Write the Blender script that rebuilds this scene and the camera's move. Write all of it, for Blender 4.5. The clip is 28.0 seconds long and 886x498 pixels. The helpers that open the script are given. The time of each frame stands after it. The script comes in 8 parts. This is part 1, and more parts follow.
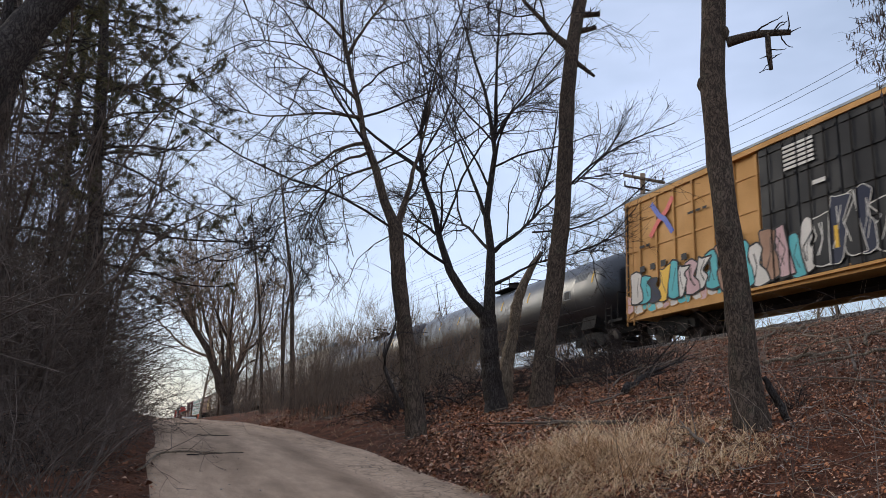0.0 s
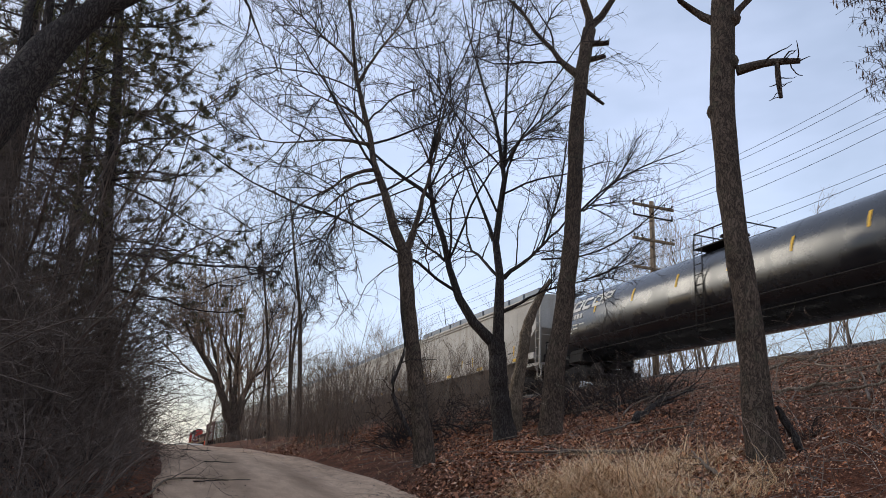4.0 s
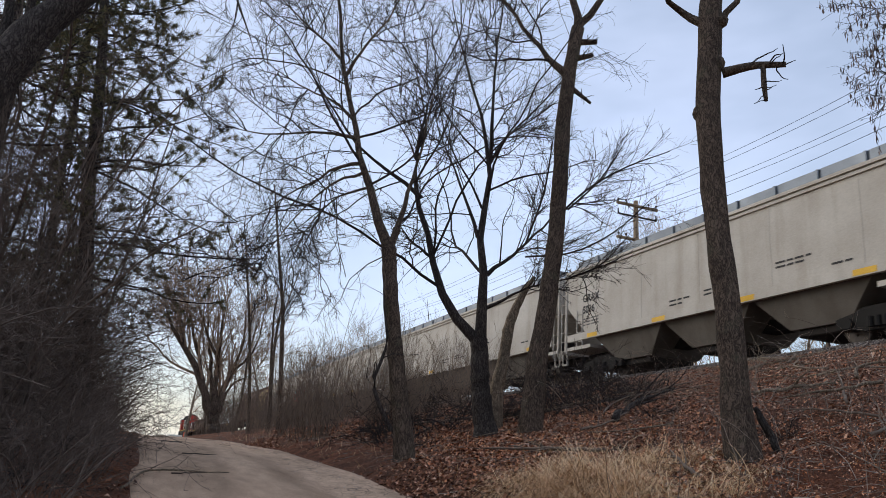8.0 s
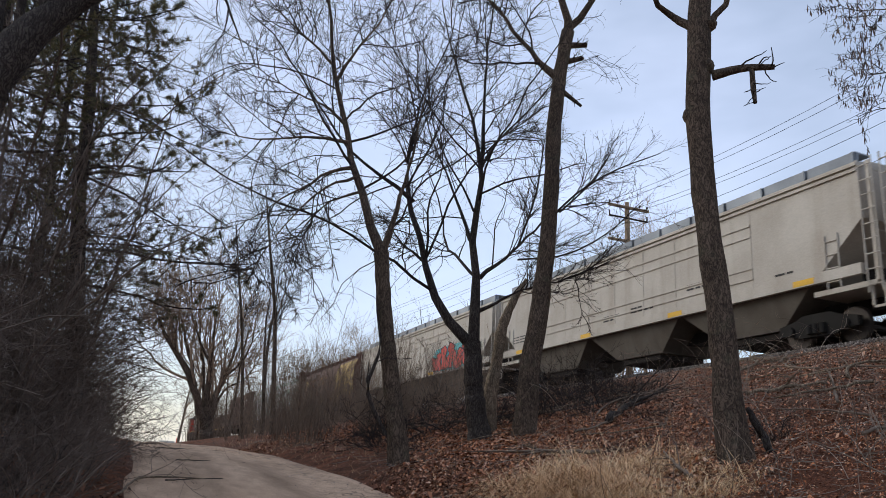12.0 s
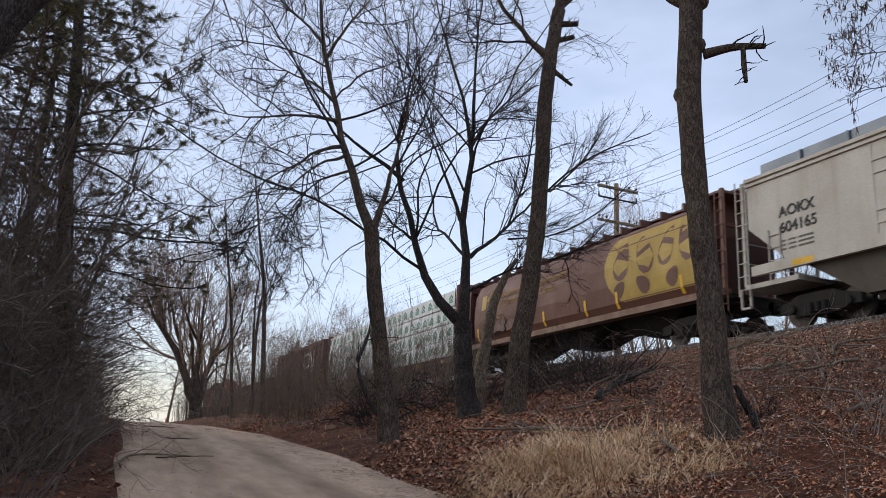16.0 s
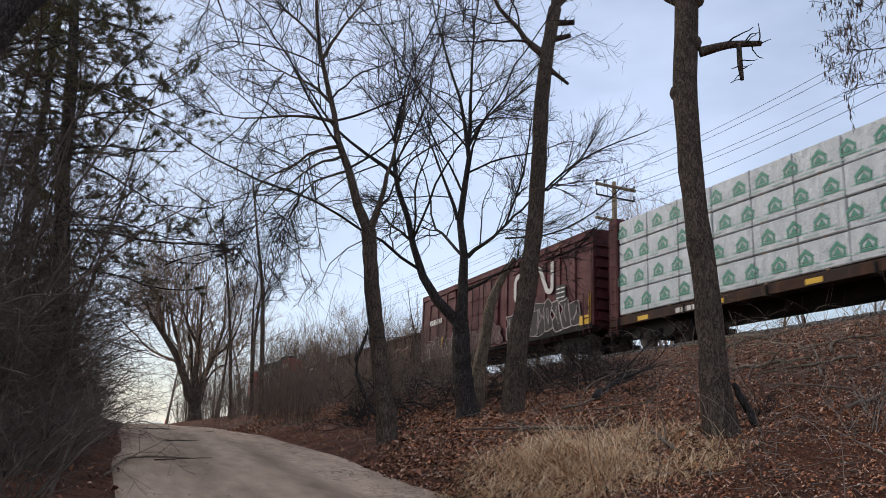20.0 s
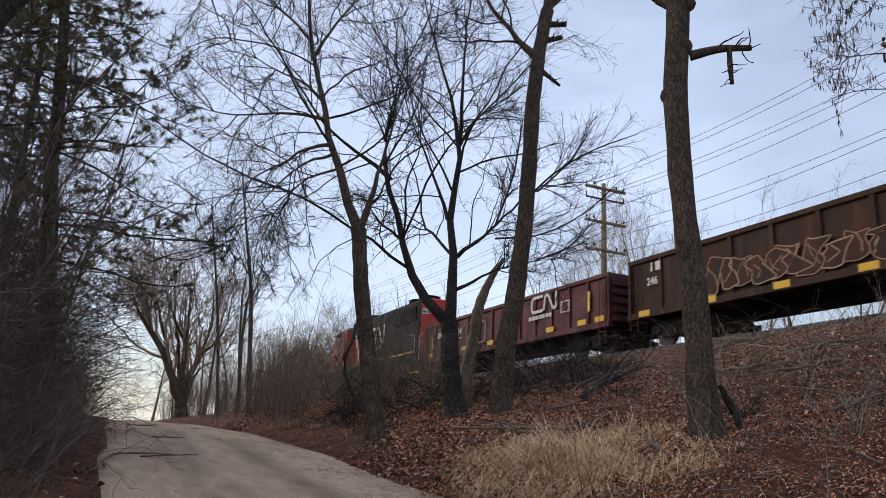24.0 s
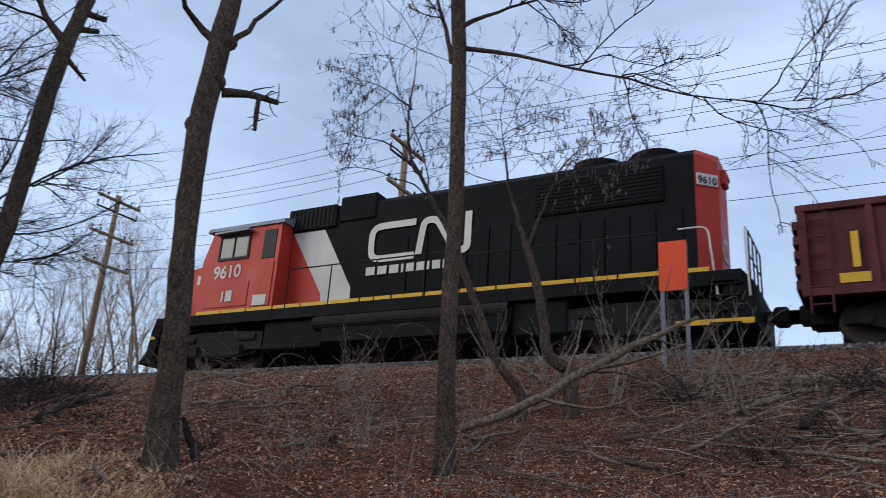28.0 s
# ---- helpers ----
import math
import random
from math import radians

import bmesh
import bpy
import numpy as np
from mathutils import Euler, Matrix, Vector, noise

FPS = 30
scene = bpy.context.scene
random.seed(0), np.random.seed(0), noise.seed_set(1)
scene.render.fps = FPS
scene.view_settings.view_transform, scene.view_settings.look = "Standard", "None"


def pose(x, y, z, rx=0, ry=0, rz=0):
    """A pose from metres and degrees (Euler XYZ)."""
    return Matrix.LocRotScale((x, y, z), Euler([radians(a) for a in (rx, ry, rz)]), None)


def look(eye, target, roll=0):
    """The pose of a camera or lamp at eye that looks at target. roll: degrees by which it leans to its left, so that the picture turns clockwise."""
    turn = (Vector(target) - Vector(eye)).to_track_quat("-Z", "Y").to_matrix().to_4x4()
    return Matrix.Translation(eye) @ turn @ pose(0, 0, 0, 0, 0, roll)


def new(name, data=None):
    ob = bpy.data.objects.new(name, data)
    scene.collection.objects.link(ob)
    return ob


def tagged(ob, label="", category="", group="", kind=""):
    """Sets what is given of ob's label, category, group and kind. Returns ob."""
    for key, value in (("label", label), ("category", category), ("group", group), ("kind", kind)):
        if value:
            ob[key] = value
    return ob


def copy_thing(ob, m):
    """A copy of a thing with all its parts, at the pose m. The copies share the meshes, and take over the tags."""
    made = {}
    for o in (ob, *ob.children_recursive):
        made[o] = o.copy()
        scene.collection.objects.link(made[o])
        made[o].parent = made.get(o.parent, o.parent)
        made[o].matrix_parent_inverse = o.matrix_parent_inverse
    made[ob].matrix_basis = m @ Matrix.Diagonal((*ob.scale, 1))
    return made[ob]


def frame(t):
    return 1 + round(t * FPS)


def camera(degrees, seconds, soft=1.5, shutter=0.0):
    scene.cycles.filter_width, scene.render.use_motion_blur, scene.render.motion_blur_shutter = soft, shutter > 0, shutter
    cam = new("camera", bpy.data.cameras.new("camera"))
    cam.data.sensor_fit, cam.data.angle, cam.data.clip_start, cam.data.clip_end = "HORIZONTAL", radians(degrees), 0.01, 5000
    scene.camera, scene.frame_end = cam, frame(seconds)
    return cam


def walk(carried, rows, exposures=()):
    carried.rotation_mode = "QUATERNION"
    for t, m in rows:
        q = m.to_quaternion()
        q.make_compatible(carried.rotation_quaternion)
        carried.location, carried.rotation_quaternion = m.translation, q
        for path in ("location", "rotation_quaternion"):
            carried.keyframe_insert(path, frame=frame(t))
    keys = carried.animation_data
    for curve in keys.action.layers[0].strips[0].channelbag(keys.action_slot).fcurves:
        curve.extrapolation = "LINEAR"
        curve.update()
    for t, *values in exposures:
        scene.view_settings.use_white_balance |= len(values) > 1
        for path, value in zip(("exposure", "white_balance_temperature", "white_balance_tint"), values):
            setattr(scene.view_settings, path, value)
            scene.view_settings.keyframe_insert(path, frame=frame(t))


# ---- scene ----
# The camera: held by hand beside the lane, turning to follow the last engine.
def aim(x, y, z, yaw, pitch, roll):
    """A pose at x, y, z that looks yaw degrees to the right of the track's direction (+y), pitch degrees up."""
    a, b = radians(yaw), radians(pitch)
    eye = Vector((x, y, z))
    return look(eye, eye + Vector((math.sin(a) * math.cos(b), math.cos(a) * math.cos(b), math.sin(b))), roll)


cam = camera(58.85, 28.0, 0.85, 0.25)
walk(cam, [
    (0, aim(0.01, -0.02, 1.31, 21.43, 14.07, 2.34)),
    (0.5, aim(0.01, -0.00, 1.30, 21.59, 14.61, 2.33)),
    (1, aim(-0.01, -0.00, 1.29, 21.59, 15.25, 2.41)),
    (1.5, aim(-0.00, 0.00, 1.29, 21.37, 15.77, 2.60)),
    (2, aim(-0.03, 0.00, 1.29, 20.84, 16.03, 2.73)),
    (2.5, aim(-0.01, 0.01, 1.30, 20.66, 16.05, 2.84)),
    (4.5, aim(0.00, 0.00, 1.30, 20.80, 16.00, 2.77)),
    (5, aim(0.00, -0.00, 1.31, 20.95, 15.79, 2.76)),
    (5.5, aim(0.01, -0.01, 1.31, 20.97, 15.69, 2.83)),
    (6, aim(0.01, -0.02, 1.32, 21.20, 15.72, 3.02)),
    (6.5, aim(0.03, -0.01, 1.34, 21.31, 15.67, 3.46)),
    (7, aim(0.03, -0.01, 1.34, 21.43, 15.58, 4.01)),
    (7.5, aim(0.03, 0.00, 1.33, 21.54, 15.48, 4.12)),
    (8, aim(0.01, 0.01, 1.31, 21.91, 15.74, 3.63)),
    (8.5, aim(-0.01, -0.01, 1.31, 21.95, 15.98, 2.76)),
    (9, aim(0.01, -0.02, 1.33, 21.74, 16.15, 2.64)),
    (9.5, aim(0.00, -0.02, 1.34, 21.71, 16.10, 2.68)),
    (10, aim(0.01, -0.01, 1.31, 21.78, 16.09, 2.84)),
    (10.5, aim(0.01, -0.00, 1.31, 22.00, 15.99, 2.97)),
    (11, aim(0.00, -0.00, 1.29, 22.35, 15.99, 3.03)),
    (11.5, aim(0.00, 0.00, 1.30, 22.57, 15.98, 2.95)),
    (12, aim(-0.01, -0.01, 1.32, 22.51, 15.97, 2.98)),
    (12.5, aim(-0.01, 0.00, 1.31, 22.46, 15.89, 3.04)),
    (14.5, aim(-0.02, 0.00, 1.30, 22.75, 15.59, 3.05)),
    (15, aim(-0.02, 0.00, 1.29, 23.20, 15.26, 3.02)),
    (15.5, aim(-0.02, 0.02, 1.26, 23.39, 14.94, 3.02)),
    (16, aim(-0.02, 0.01, 1.28, 23.40, 14.66, 2.86)),
    (16.5, aim(-0.02, 0.01, 1.27, 23.42, 14.63, 2.76)),
    (17, aim(-0.02, 0.00, 1.28, 23.39, 14.73, 2.84)),
    (17.5, aim(-0.02, 0.01, 1.28, 23.27, 15.00, 3.22)),
    (18, aim(-0.02, 0.02, 1.28, 23.34, 15.08, 3.05)),
    (18.5, aim(-0.02, 0.02, 1.29, 23.46, 14.90, 2.66)),
    (19, aim(-0.02, 0.01, 1.30, 23.47, 14.64, 2.50)),
    (19.5, aim(-0.01, 0.01, 1.29, 23.45, 14.64, 2.52)),
    (20, aim(0.00, 0.01, 1.29, 23.51, 14.62, 2.41)),
    (20.5, aim(-0.01, 0.00, 1.27, 23.63, 14.62, 2.30)),
    (21, aim(-0.02, 0.01, 1.28, 23.65, 14.64, 2.37)),
    (21.5, aim(-0.03, 0.01, 1.27, 23.66, 14.64, 2.41)),
    (23.5, aim(-0.02, 0.01, 1.27, 24.30, 14.66, 2.98)),
    (24, aim(-0.01, -0.00, 1.28, 24.31, 14.64, 2.92)),
    (24.5, aim(0.00, 0.01, 1.28, 24.43, 14.65, 2.97)),
    (25, aim(0.01, -0.01, 1.29, 25.08, 14.75, 3.32)),
    (25.5, aim(0.00, -0.02, 1.29, 26.89, 15.12, 3.78)),
    (26, aim(0.01, -0.02, 1.30, 30.40, 15.63, 4.21)),
    (26.5, aim(0.05, -0.05, 1.32, 36.61, 16.36, 4.32)),
    (27, aim(0.05, -0.12, 1.32, 45.05, 17.39, 4.45)),
    (27.5, aim(0.09, -0.12, 1.30, 52.88, 18.39, 4.33)),
    (28, aim(0.12, -0.17, 1.28, 60.04, 19.00, 3.90)),
], exposures=[(0, -0.03, 6400, 6), (18, -0.03, 6420, 6), (22, -0.03, 6470, 6), (24.5, -0.05, 6390, 6), (25.5, -0.10, 6260, 6), (26.5, -0.22, 6190, 6), (27.2, -0.22, 6100, 5), (28, -0.16, 5980, 4)])

# ---- sky and light ----
def sky_world():
    """An overcast evening sky: clear-sky blue behind soft lavender cloud, warmer low on the horizon."""
    world = bpy.data.worlds.new("sky")
    scene.world = world
    world.use_nodes = True
    nt = world.node_tree
    nt.nodes.clear()
    out = nt.nodes.new("ShaderNodeOutputWorld")
    bg = nt.nodes.new("ShaderNodeBackground")
    sky = nt.nodes.new("ShaderNodeTexSky")
    sky.sky_type, sky.sun_disc = "NISHITA", False
    sky.sun_elevation, sky.sun_rotation = radians(24), radians(-40)
    sky.air_density, sky.dust_density = 1.2, 2.0
    dim = nt.nodes.new("ShaderNodeMix")
    dim.data_type, dim.blend_type = "RGBA", "MULTIPLY"
    dim.inputs[0].default_value = 1.0
    dim.inputs[7].default_value = (0.1, 0.1, 0.1, 1)
    co = nt.nodes.new("ShaderNodeTexCoord")
    mp = nt.nodes.new("ShaderNodeMapping")
    mp.inputs["Scale"].default_value = (1.0, 1.0, 2.6)
    n1 = nt.nodes.new("ShaderNodeTexNoise")
    n1.inputs["Scale"].default_value, n1.inputs["Detail"].default_value, n1.inputs["Roughness"].default_value = 1.9, 5, 0.5
    ramp = nt.nodes.new("ShaderNodeValToRGB")
    ramp.color_ramp.elements[0].position, ramp.color_ramp.elements[0].color = 0.36, (0.50, 0.50, 0.50, 1)
    ramp.color_ramp.elements[1].position, ramp.color_ramp.elements[1].color = 0.62, (0.97, 0.97, 0.97, 1)
    sep = nt.nodes.new("ShaderNodeSeparateXYZ")
    tone = nt.nodes.new("ShaderNodeValToRGB")
    els = tone.color_ramp.elements
    els[0].position, els[0].color = 0.0, (0.80, 0.76, 0.70, 1)
    els[1].position, els[1].color = 0.75, (0.58, 0.64, 0.85, 1)
    e = els.new(0.08)
    e.color = (0.66, 0.73, 0.86, 1)
    e = els.new(0.22)
    e.color = (0.60, 0.69, 0.91, 1)
    e = els.new(0.42)
    e.color = (0.575, 0.645, 0.88, 1)
    mix = nt.nodes.new("ShaderNodeMix")
    mix.data_type = "RGBA"
    n2 = nt.nodes.new("ShaderNodeTexNoise")
    n2.inputs["Scale"].default_value, n2.inputs["Detail"].default_value = 3.1, 4
    lump = nt.nodes.new("ShaderNodeMapRange")
    lump.inputs[1].default_value, lump.inputs[2].default_value = 0.3, 0.7
    lump.inputs[3].default_value, lump.inputs[4].default_value = 0.90, 1.08
    shade = nt.nodes.new("ShaderNodeMix")
    shade.data_type, shade.blend_type = "RGBA", "MULTIPLY"
    shade.inputs[0].default_value = 1.0
    ln = nt.links.new
    ln(co.outputs["Generated"], mp.inputs["Vector"])
    ln(mp.outputs[0], n1.inputs["Vector"])
    ln(mp.outputs[0], n2.inputs["Vector"])
    ln(n1.outputs["Fac"], ramp.inputs[0])
    ln(co.outputs["Generated"], sep.inputs[0])
    ln(sep.outputs["Z"], tone.inputs[0])
    ln(n2.outputs["Fac"], lump.inputs[0])
    ln(tone.outputs[0], shade.inputs[6])
    ln(lump.outputs[0], shade.inputs[7])
    ln(sky.outputs[0], dim.inputs[6])
    ln(ramp.outputs[0], mix.inputs[0])
    ln(dim.outputs[2], mix.inputs[6])
    ln(shade.outputs[2], mix.inputs[7])
    ln(mix.outputs[2], bg.inputs[0])
    bg.inputs[1].default_value = 1.38
    ln(bg.outputs[0], out.inputs[0])


sky_world()
sun = new("sun", bpy.data.lights.new("sun", "SUN"))
sun.data.energy, sun.data.angle, sun.data.color = 1.5, radians(30), (1.0, 0.90, 0.78)
sun.matrix_world = look((0, 0, 40), (40 * math.sin(radians(40)), 40 * -math.cos(radians(40)), 40 - 40 * math.tan(radians(24))))

# ---- materials ----
def material(name, build):
    """A node material; build(nt, shader) links what it needs into the principled shader."""
    m = bpy.data.materials.new(name)
    m.use_nodes = True
    nt = m.node_tree
    build(nt, nt.nodes["Principled BSDF"])
    return m


def noise_tex(nt, scale, detail=4, rough=0.55, stretch=(1, 1, 1), coords="Object"):
    co = nt.nodes.new("ShaderNodeTexCoord")
    mp = nt.nodes.new("ShaderNodeMapping")
    mp.inputs["Scale"].default_value = stretch
    n = nt.nodes.new("ShaderNodeTexNoise")
    n.inputs["Scale"].default_value, n.inputs["Detail"].default_value, n.inputs["Roughness"].default_value = scale, detail, rough
    nt.links.new(co.outputs[coords], mp.inputs[0])
    nt.links.new(mp.outputs[0], n.inputs["Vector"])
    return n


def ramp_of(nt, fac, stops):
    r = nt.nodes.new("ShaderNodeValToRGB")
    els = r.color_ramp.elements
    while len(els) < len(stops):
        els.new(0.5)
    for el, (p, c) in zip(els, stops):
        el.position, el.color = p, (*c, 1)
    nt.links.new(fac, r.inputs[0])
    return r


def mixed(nt, fac, a, b, kind="MIX"):
    m = nt.nodes.new("ShaderNodeMix")
    m.data_type, m.blend_type = "RGBA", kind
    for sock, v in ((m.inputs[0], fac), (m.inputs[6], a), (m.inputs[7], b)):
        if isinstance(v, (int, float)):
            sock.default_value = v
        elif isinstance(v, tuple):
            sock.default_value = (*v, 1)
        else:
            nt.links.new(v, sock)
    return m.outputs[2]


def bump_on(nt, shader, height, strength, distance=0.02):
    b = nt.nodes.new("ShaderNodeBump")
    b.inputs["Strength"].default_value, b.inputs["Distance"].default_value = strength, distance
    nt.links.new(height, b.inputs["Height"])
    nt.links.new(b.outputs[0], shader.inputs["Normal"])


def rough_mat(name, dark, light, scale, rough=0.9, stretch=(1, 1, 1), bump=0.4, dist=0.02, big=0.35, vary=0.0):
    """A two-scale mottled surface: grain at scale, blotches at a fifth of it."""
    def build(nt, s):
        fine = noise_tex(nt, scale, 6, 0.65, stretch)
        wide = noise_tex(nt, scale * 0.17, 3, 0.5, stretch)
        c = ramp_of(nt, fine.outputs["Fac"], [(0.3, dark), (0.7, light)]).outputs[0]
        w = ramp_of(nt, wide.outputs["Fac"], [(0.3, (1 - big,) * 3), (0.7, (1 + big * 0.4,) * 3)]).outputs[0]
        c = mixed(nt, 1.0, c, w, "MULTIPLY")
        if vary:
            info = nt.nodes.new("ShaderNodeObjectInfo")
            v = ramp_of(nt, info.outputs["Random"], [(0.0, (1 - vary,) * 3), (1.0, (1 + vary,) * 3)]).outputs[0]
            c = mixed(nt, 1.0, c, v, "MULTIPLY")
        nt.links.new(c, s.inputs["Base Color"])
        s.inputs["Roughness"].default_value = rough
        s.inputs["Specular IOR Level"].default_value = 0.25
        if bump:
            bump_on(nt, s, fine.outputs["Fac"], bump, dist)
    return material(name, build)


def island_mat(name, stops, rough=0.85, spec=0.2):
    """Colours that change from piece to piece of one joined mesh."""
    def build(nt, s):
        g = nt.nodes.new("ShaderNodeNewGeometry")
        nt.links.new(ramp_of(nt, g.outputs["Random Per Island"], stops).outputs[0], s.inputs["Base Color"])
        s.inputs["Roughness"].default_value = rough
        s.inputs["Specular IOR Level"].default_value = spec
    return material(name, build)


def bark_mat(name, dark, light, moss=None):
    def build(nt, s):
        fleck = noise_tex(nt, 60, 6, 0.7, (1, 1, 0.3))
        co = nt.nodes.new("ShaderNodeTexCoord")
        mp = nt.nodes.new("ShaderNodeMapping")
        mp.inputs["Scale"].default_value = (1, 1, 0.11)
        bend = mixed(nt, 0.16, co.outputs["Object"], noise_tex(nt, 7, 3).outputs["Color"])
        nt.links.new(bend, mp.inputs[0])
        furrow = nt.nodes.new("ShaderNodeTexVoronoi")
        furrow.feature = "DISTANCE_TO_EDGE"
        furrow.inputs["Scale"].default_value = 34
        nt.links.new(mp.outputs[0], furrow.inputs["Vector"])
        deep = ramp_of(nt, furrow.outputs["Distance"], [(0.0, (0,) * 3), (0.28, (1,) * 3)]).outputs[0]
        relief = mixed(nt, 0.62, deep, fleck.outputs["Fac"])
        wide = noise_tex(nt, 1.6, 3)
        c = ramp_of(nt, relief, [(0.28, dark), (0.66, light)]).outputs[0]
        c = mixed(nt, 1.0, c, ramp_of(nt, wide.outputs["Fac"], [(0.3, (0.7,) * 3), (0.7, (1.15,) * 3)]).outputs[0], "MULTIPLY")
        if moss:
            m = noise_tex(nt, 4, 5)
            c = mixed(nt, ramp_of(nt, m.outputs["Fac"], [(0.55, (0,) * 3), (0.75, (0.5,) * 3)]).outputs[0], c, moss)
        nt.links.new(c, s.inputs["Base Color"])
        s.inputs["Roughness"].default_value = 0.95
        s.inputs["Specular IOR Level"].default_value = 0.15
        bump_on(nt, s, relief, 0.9, 0.03)
    return material(name, build)


def paint_mat(name, colour, dirt=(0.06, 0.05, 0.045), amount=0.5, rough=0.5, streak=0.6, metal=0.0, scale=1.0, spec=0.25):
    """Weathered paint: faded patches, grime, and vertical streaks from the roof down."""
    def build(nt, s):
        st = noise_tex(nt, 2.2 * scale, 5, 0.6, (1, 1, 0.08))
        blot = noise_tex(nt, 0.9 * scale, 5, 0.6)
        fine = noise_tex(nt, 30 * scale, 4, 0.6)
        c = mixed(nt, ramp_of(nt, blot.outputs["Fac"], [(0.35, (0.0,) * 3), (0.75, (amount * 0.7,) * 3)]).outputs[0], colour, dirt)
        c = mixed(nt, ramp_of(nt, st.outputs["Fac"], [(0.5, (0.0,) * 3), (0.78, (streak * amount,) * 3)]).outputs[0], c, dirt)
        c = mixed(nt, 1.0, c, ramp_of(nt, fine.outputs["Fac"], [(0.3, (0.86,) * 3), (0.7, (1.06,) * 3)]).outputs[0], "MULTIPLY")
        nt.links.new(c, s.inputs["Base Color"])
        s.inputs["Metallic"].default_value = metal
        s.inputs["Specular IOR Level"].default_value = spec
        nt.links.new(ramp_of(nt, blot.outputs["Fac"], [(0.3, (rough,) * 3), (0.7, (min(1, rough + 0.25),) * 3)]).outputs[0], s.inputs["Roughness"])
        bump_on(nt, s, blot.outputs["Fac"], 0.08, 0.02)
    return material(name, build)


def plain_mat(name, colour, rough=0.6, metal=0.0, spec=0.3):
    def build(nt, s):
        fine = noise_tex(nt, 14, 4)
        c = mixed(nt, 1.0, colour, ramp_of(nt, fine.outputs["Fac"], [(0.3, (0.8,) * 3), (0.7, (1.1,) * 3)]).outputs[0], "MULTIPLY")
        nt.links.new(c, s.inputs["Base Color"])
        s.inputs["Roughness"].default_value, s.inputs["Metallic"].default_value = rough, metal
        s.inputs["Specular IOR Level"].default_value = spec
    return material(name, build)


BARK = bark_mat("bark_brown", (0.040, 0.030, 0.023), (0.17, 0.125, 0.092), (0.10, 0.10, 0.065))
BARK_DARK = bark_mat("bark_dark", (0.022, 0.018, 0.016), (0.09, 0.075, 0.065))
BARK_PALE = bark_mat("bark_pale", (0.10, 0.077, 0.055), (0.34, 0.265, 0.19))
TWIG = rough_mat("twig_bark", (0.016, 0.0125, 0.0115), (0.055, 0.041, 0.035), 9, bump=0)
TWIG_WARM = rough_mat("twig_warm", (0.19, 0.13, 0.088), (0.42, 0.30, 0.205), 5, bump=0)
BRUSH = rough_mat("brush_stem", (0.10, 0.074, 0.056), (0.29, 0.22, 0.165), 3, bump=0)
BRUSH_DARK = rough_mat("brush_stem_dark", (0.055, 0.041, 0.033), (0.21, 0.16, 0.128), 3, bump=0)
NEEDLE = island_mat("pine_needle", [(0.0, (0.04, 0.043, 0.024)), (0.55, (0.10, 0.10, 0.050)), (1.0, (0.25, 0.19, 0.085))], 0.7)
LEAF = island_mat("dead_leaf", [(0.0, (0.045, 0.018, 0.012)), (0.25, (0.20, 0.066, 0.030)), (0.6, (0.56, 0.20, 0.082)), (0.88, (0.72, 0.36, 0.18)), (1.0, (0.78, 0.58, 0.43))], 0.8)
LEAF_DULL = island_mat("old_leaf", [(0.0, (0.035, 0.017, 0.012)), (0.4, (0.175, 0.070, 0.038)), (0.8, (0.42, 0.185, 0.098)), (1.0, (0.68, 0.45, 0.31))], 0.8)
STRAW = island_mat("dry_grass", [(0.0, (0.34, 0.19, 0.09)), (0.5, (0.74, 0.47, 0.245)), (1.0, (0.92, 0.70, 0.44))], 0.8)
POD = island_mat("seed_pod", [(0.0, (0.07, 0.048, 0.04)), (1.0, (0.26, 0.19, 0.155))], 0.8)
STEEL_DARK = paint_mat("grimy_steel", (0.018, 0.016, 0.015), (0.06, 0.045, 0.034), 0.5, 0.75, spec=0.15)
UNDER = paint_mat("underframe_grime", (0.014, 0.013, 0.012), (0.04, 0.034, 0.028), 0.45, 0.85)
WHEEL = plain_mat("wheel_steel", (0.06, 0.05, 0.045), 0.6, 0.5)
TREAD = plain_mat("polished_rail", (0.35, 0.34, 0.33), 0.3, 0.9)
GREY = paint_mat("hopper_grey", (0.49, 0.455, 0.395), (0.23, 0.175, 0.12), 0.5, 0.55, 0.9, 0, 0.8)
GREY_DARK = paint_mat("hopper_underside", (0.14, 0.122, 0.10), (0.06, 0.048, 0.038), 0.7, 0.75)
GALV = paint_mat("galvanised_grating", (0.22, 0.245, 0.275), (0.12, 0.12, 0.12), 0.3, 0.5, 0.3, 0.3)
YELLOW = paint_mat("reflector_yellow", (0.72, 0.42, 0.03), (0.25, 0.15, 0.05), 0.3, 0.45)
WHITE = paint_mat("lettering_white", (0.66, 0.63, 0.57), (0.30, 0.22, 0.18), 0.35, 0.6)
FADED_GREY = paint_mat("faded_grey_marks", (0.22, 0.23, 0.24), (0.05, 0.05, 0.05), 0.6, 0.6)
FADED = paint_mat("faded_chalk", (0.32, 0.22, 0.2), (0.16, 0.05, 0.045), 0.6, 0.7)
BLACK = paint_mat("lettering_black", (0.03, 0.03, 0.03), (0.12, 0.1, 0.09), 0.25, 0.6)
MARK_GREY = paint_mat("faded_black_marks", (0.10, 0.095, 0.09), (0.3, 0.28, 0.25), 0.5, 0.6)
ORANGE = paint_mat("boxcar_yellow_ochre", (0.52, 0.265, 0.075), (0.16, 0.09, 0.05), 0.45, 0.55)
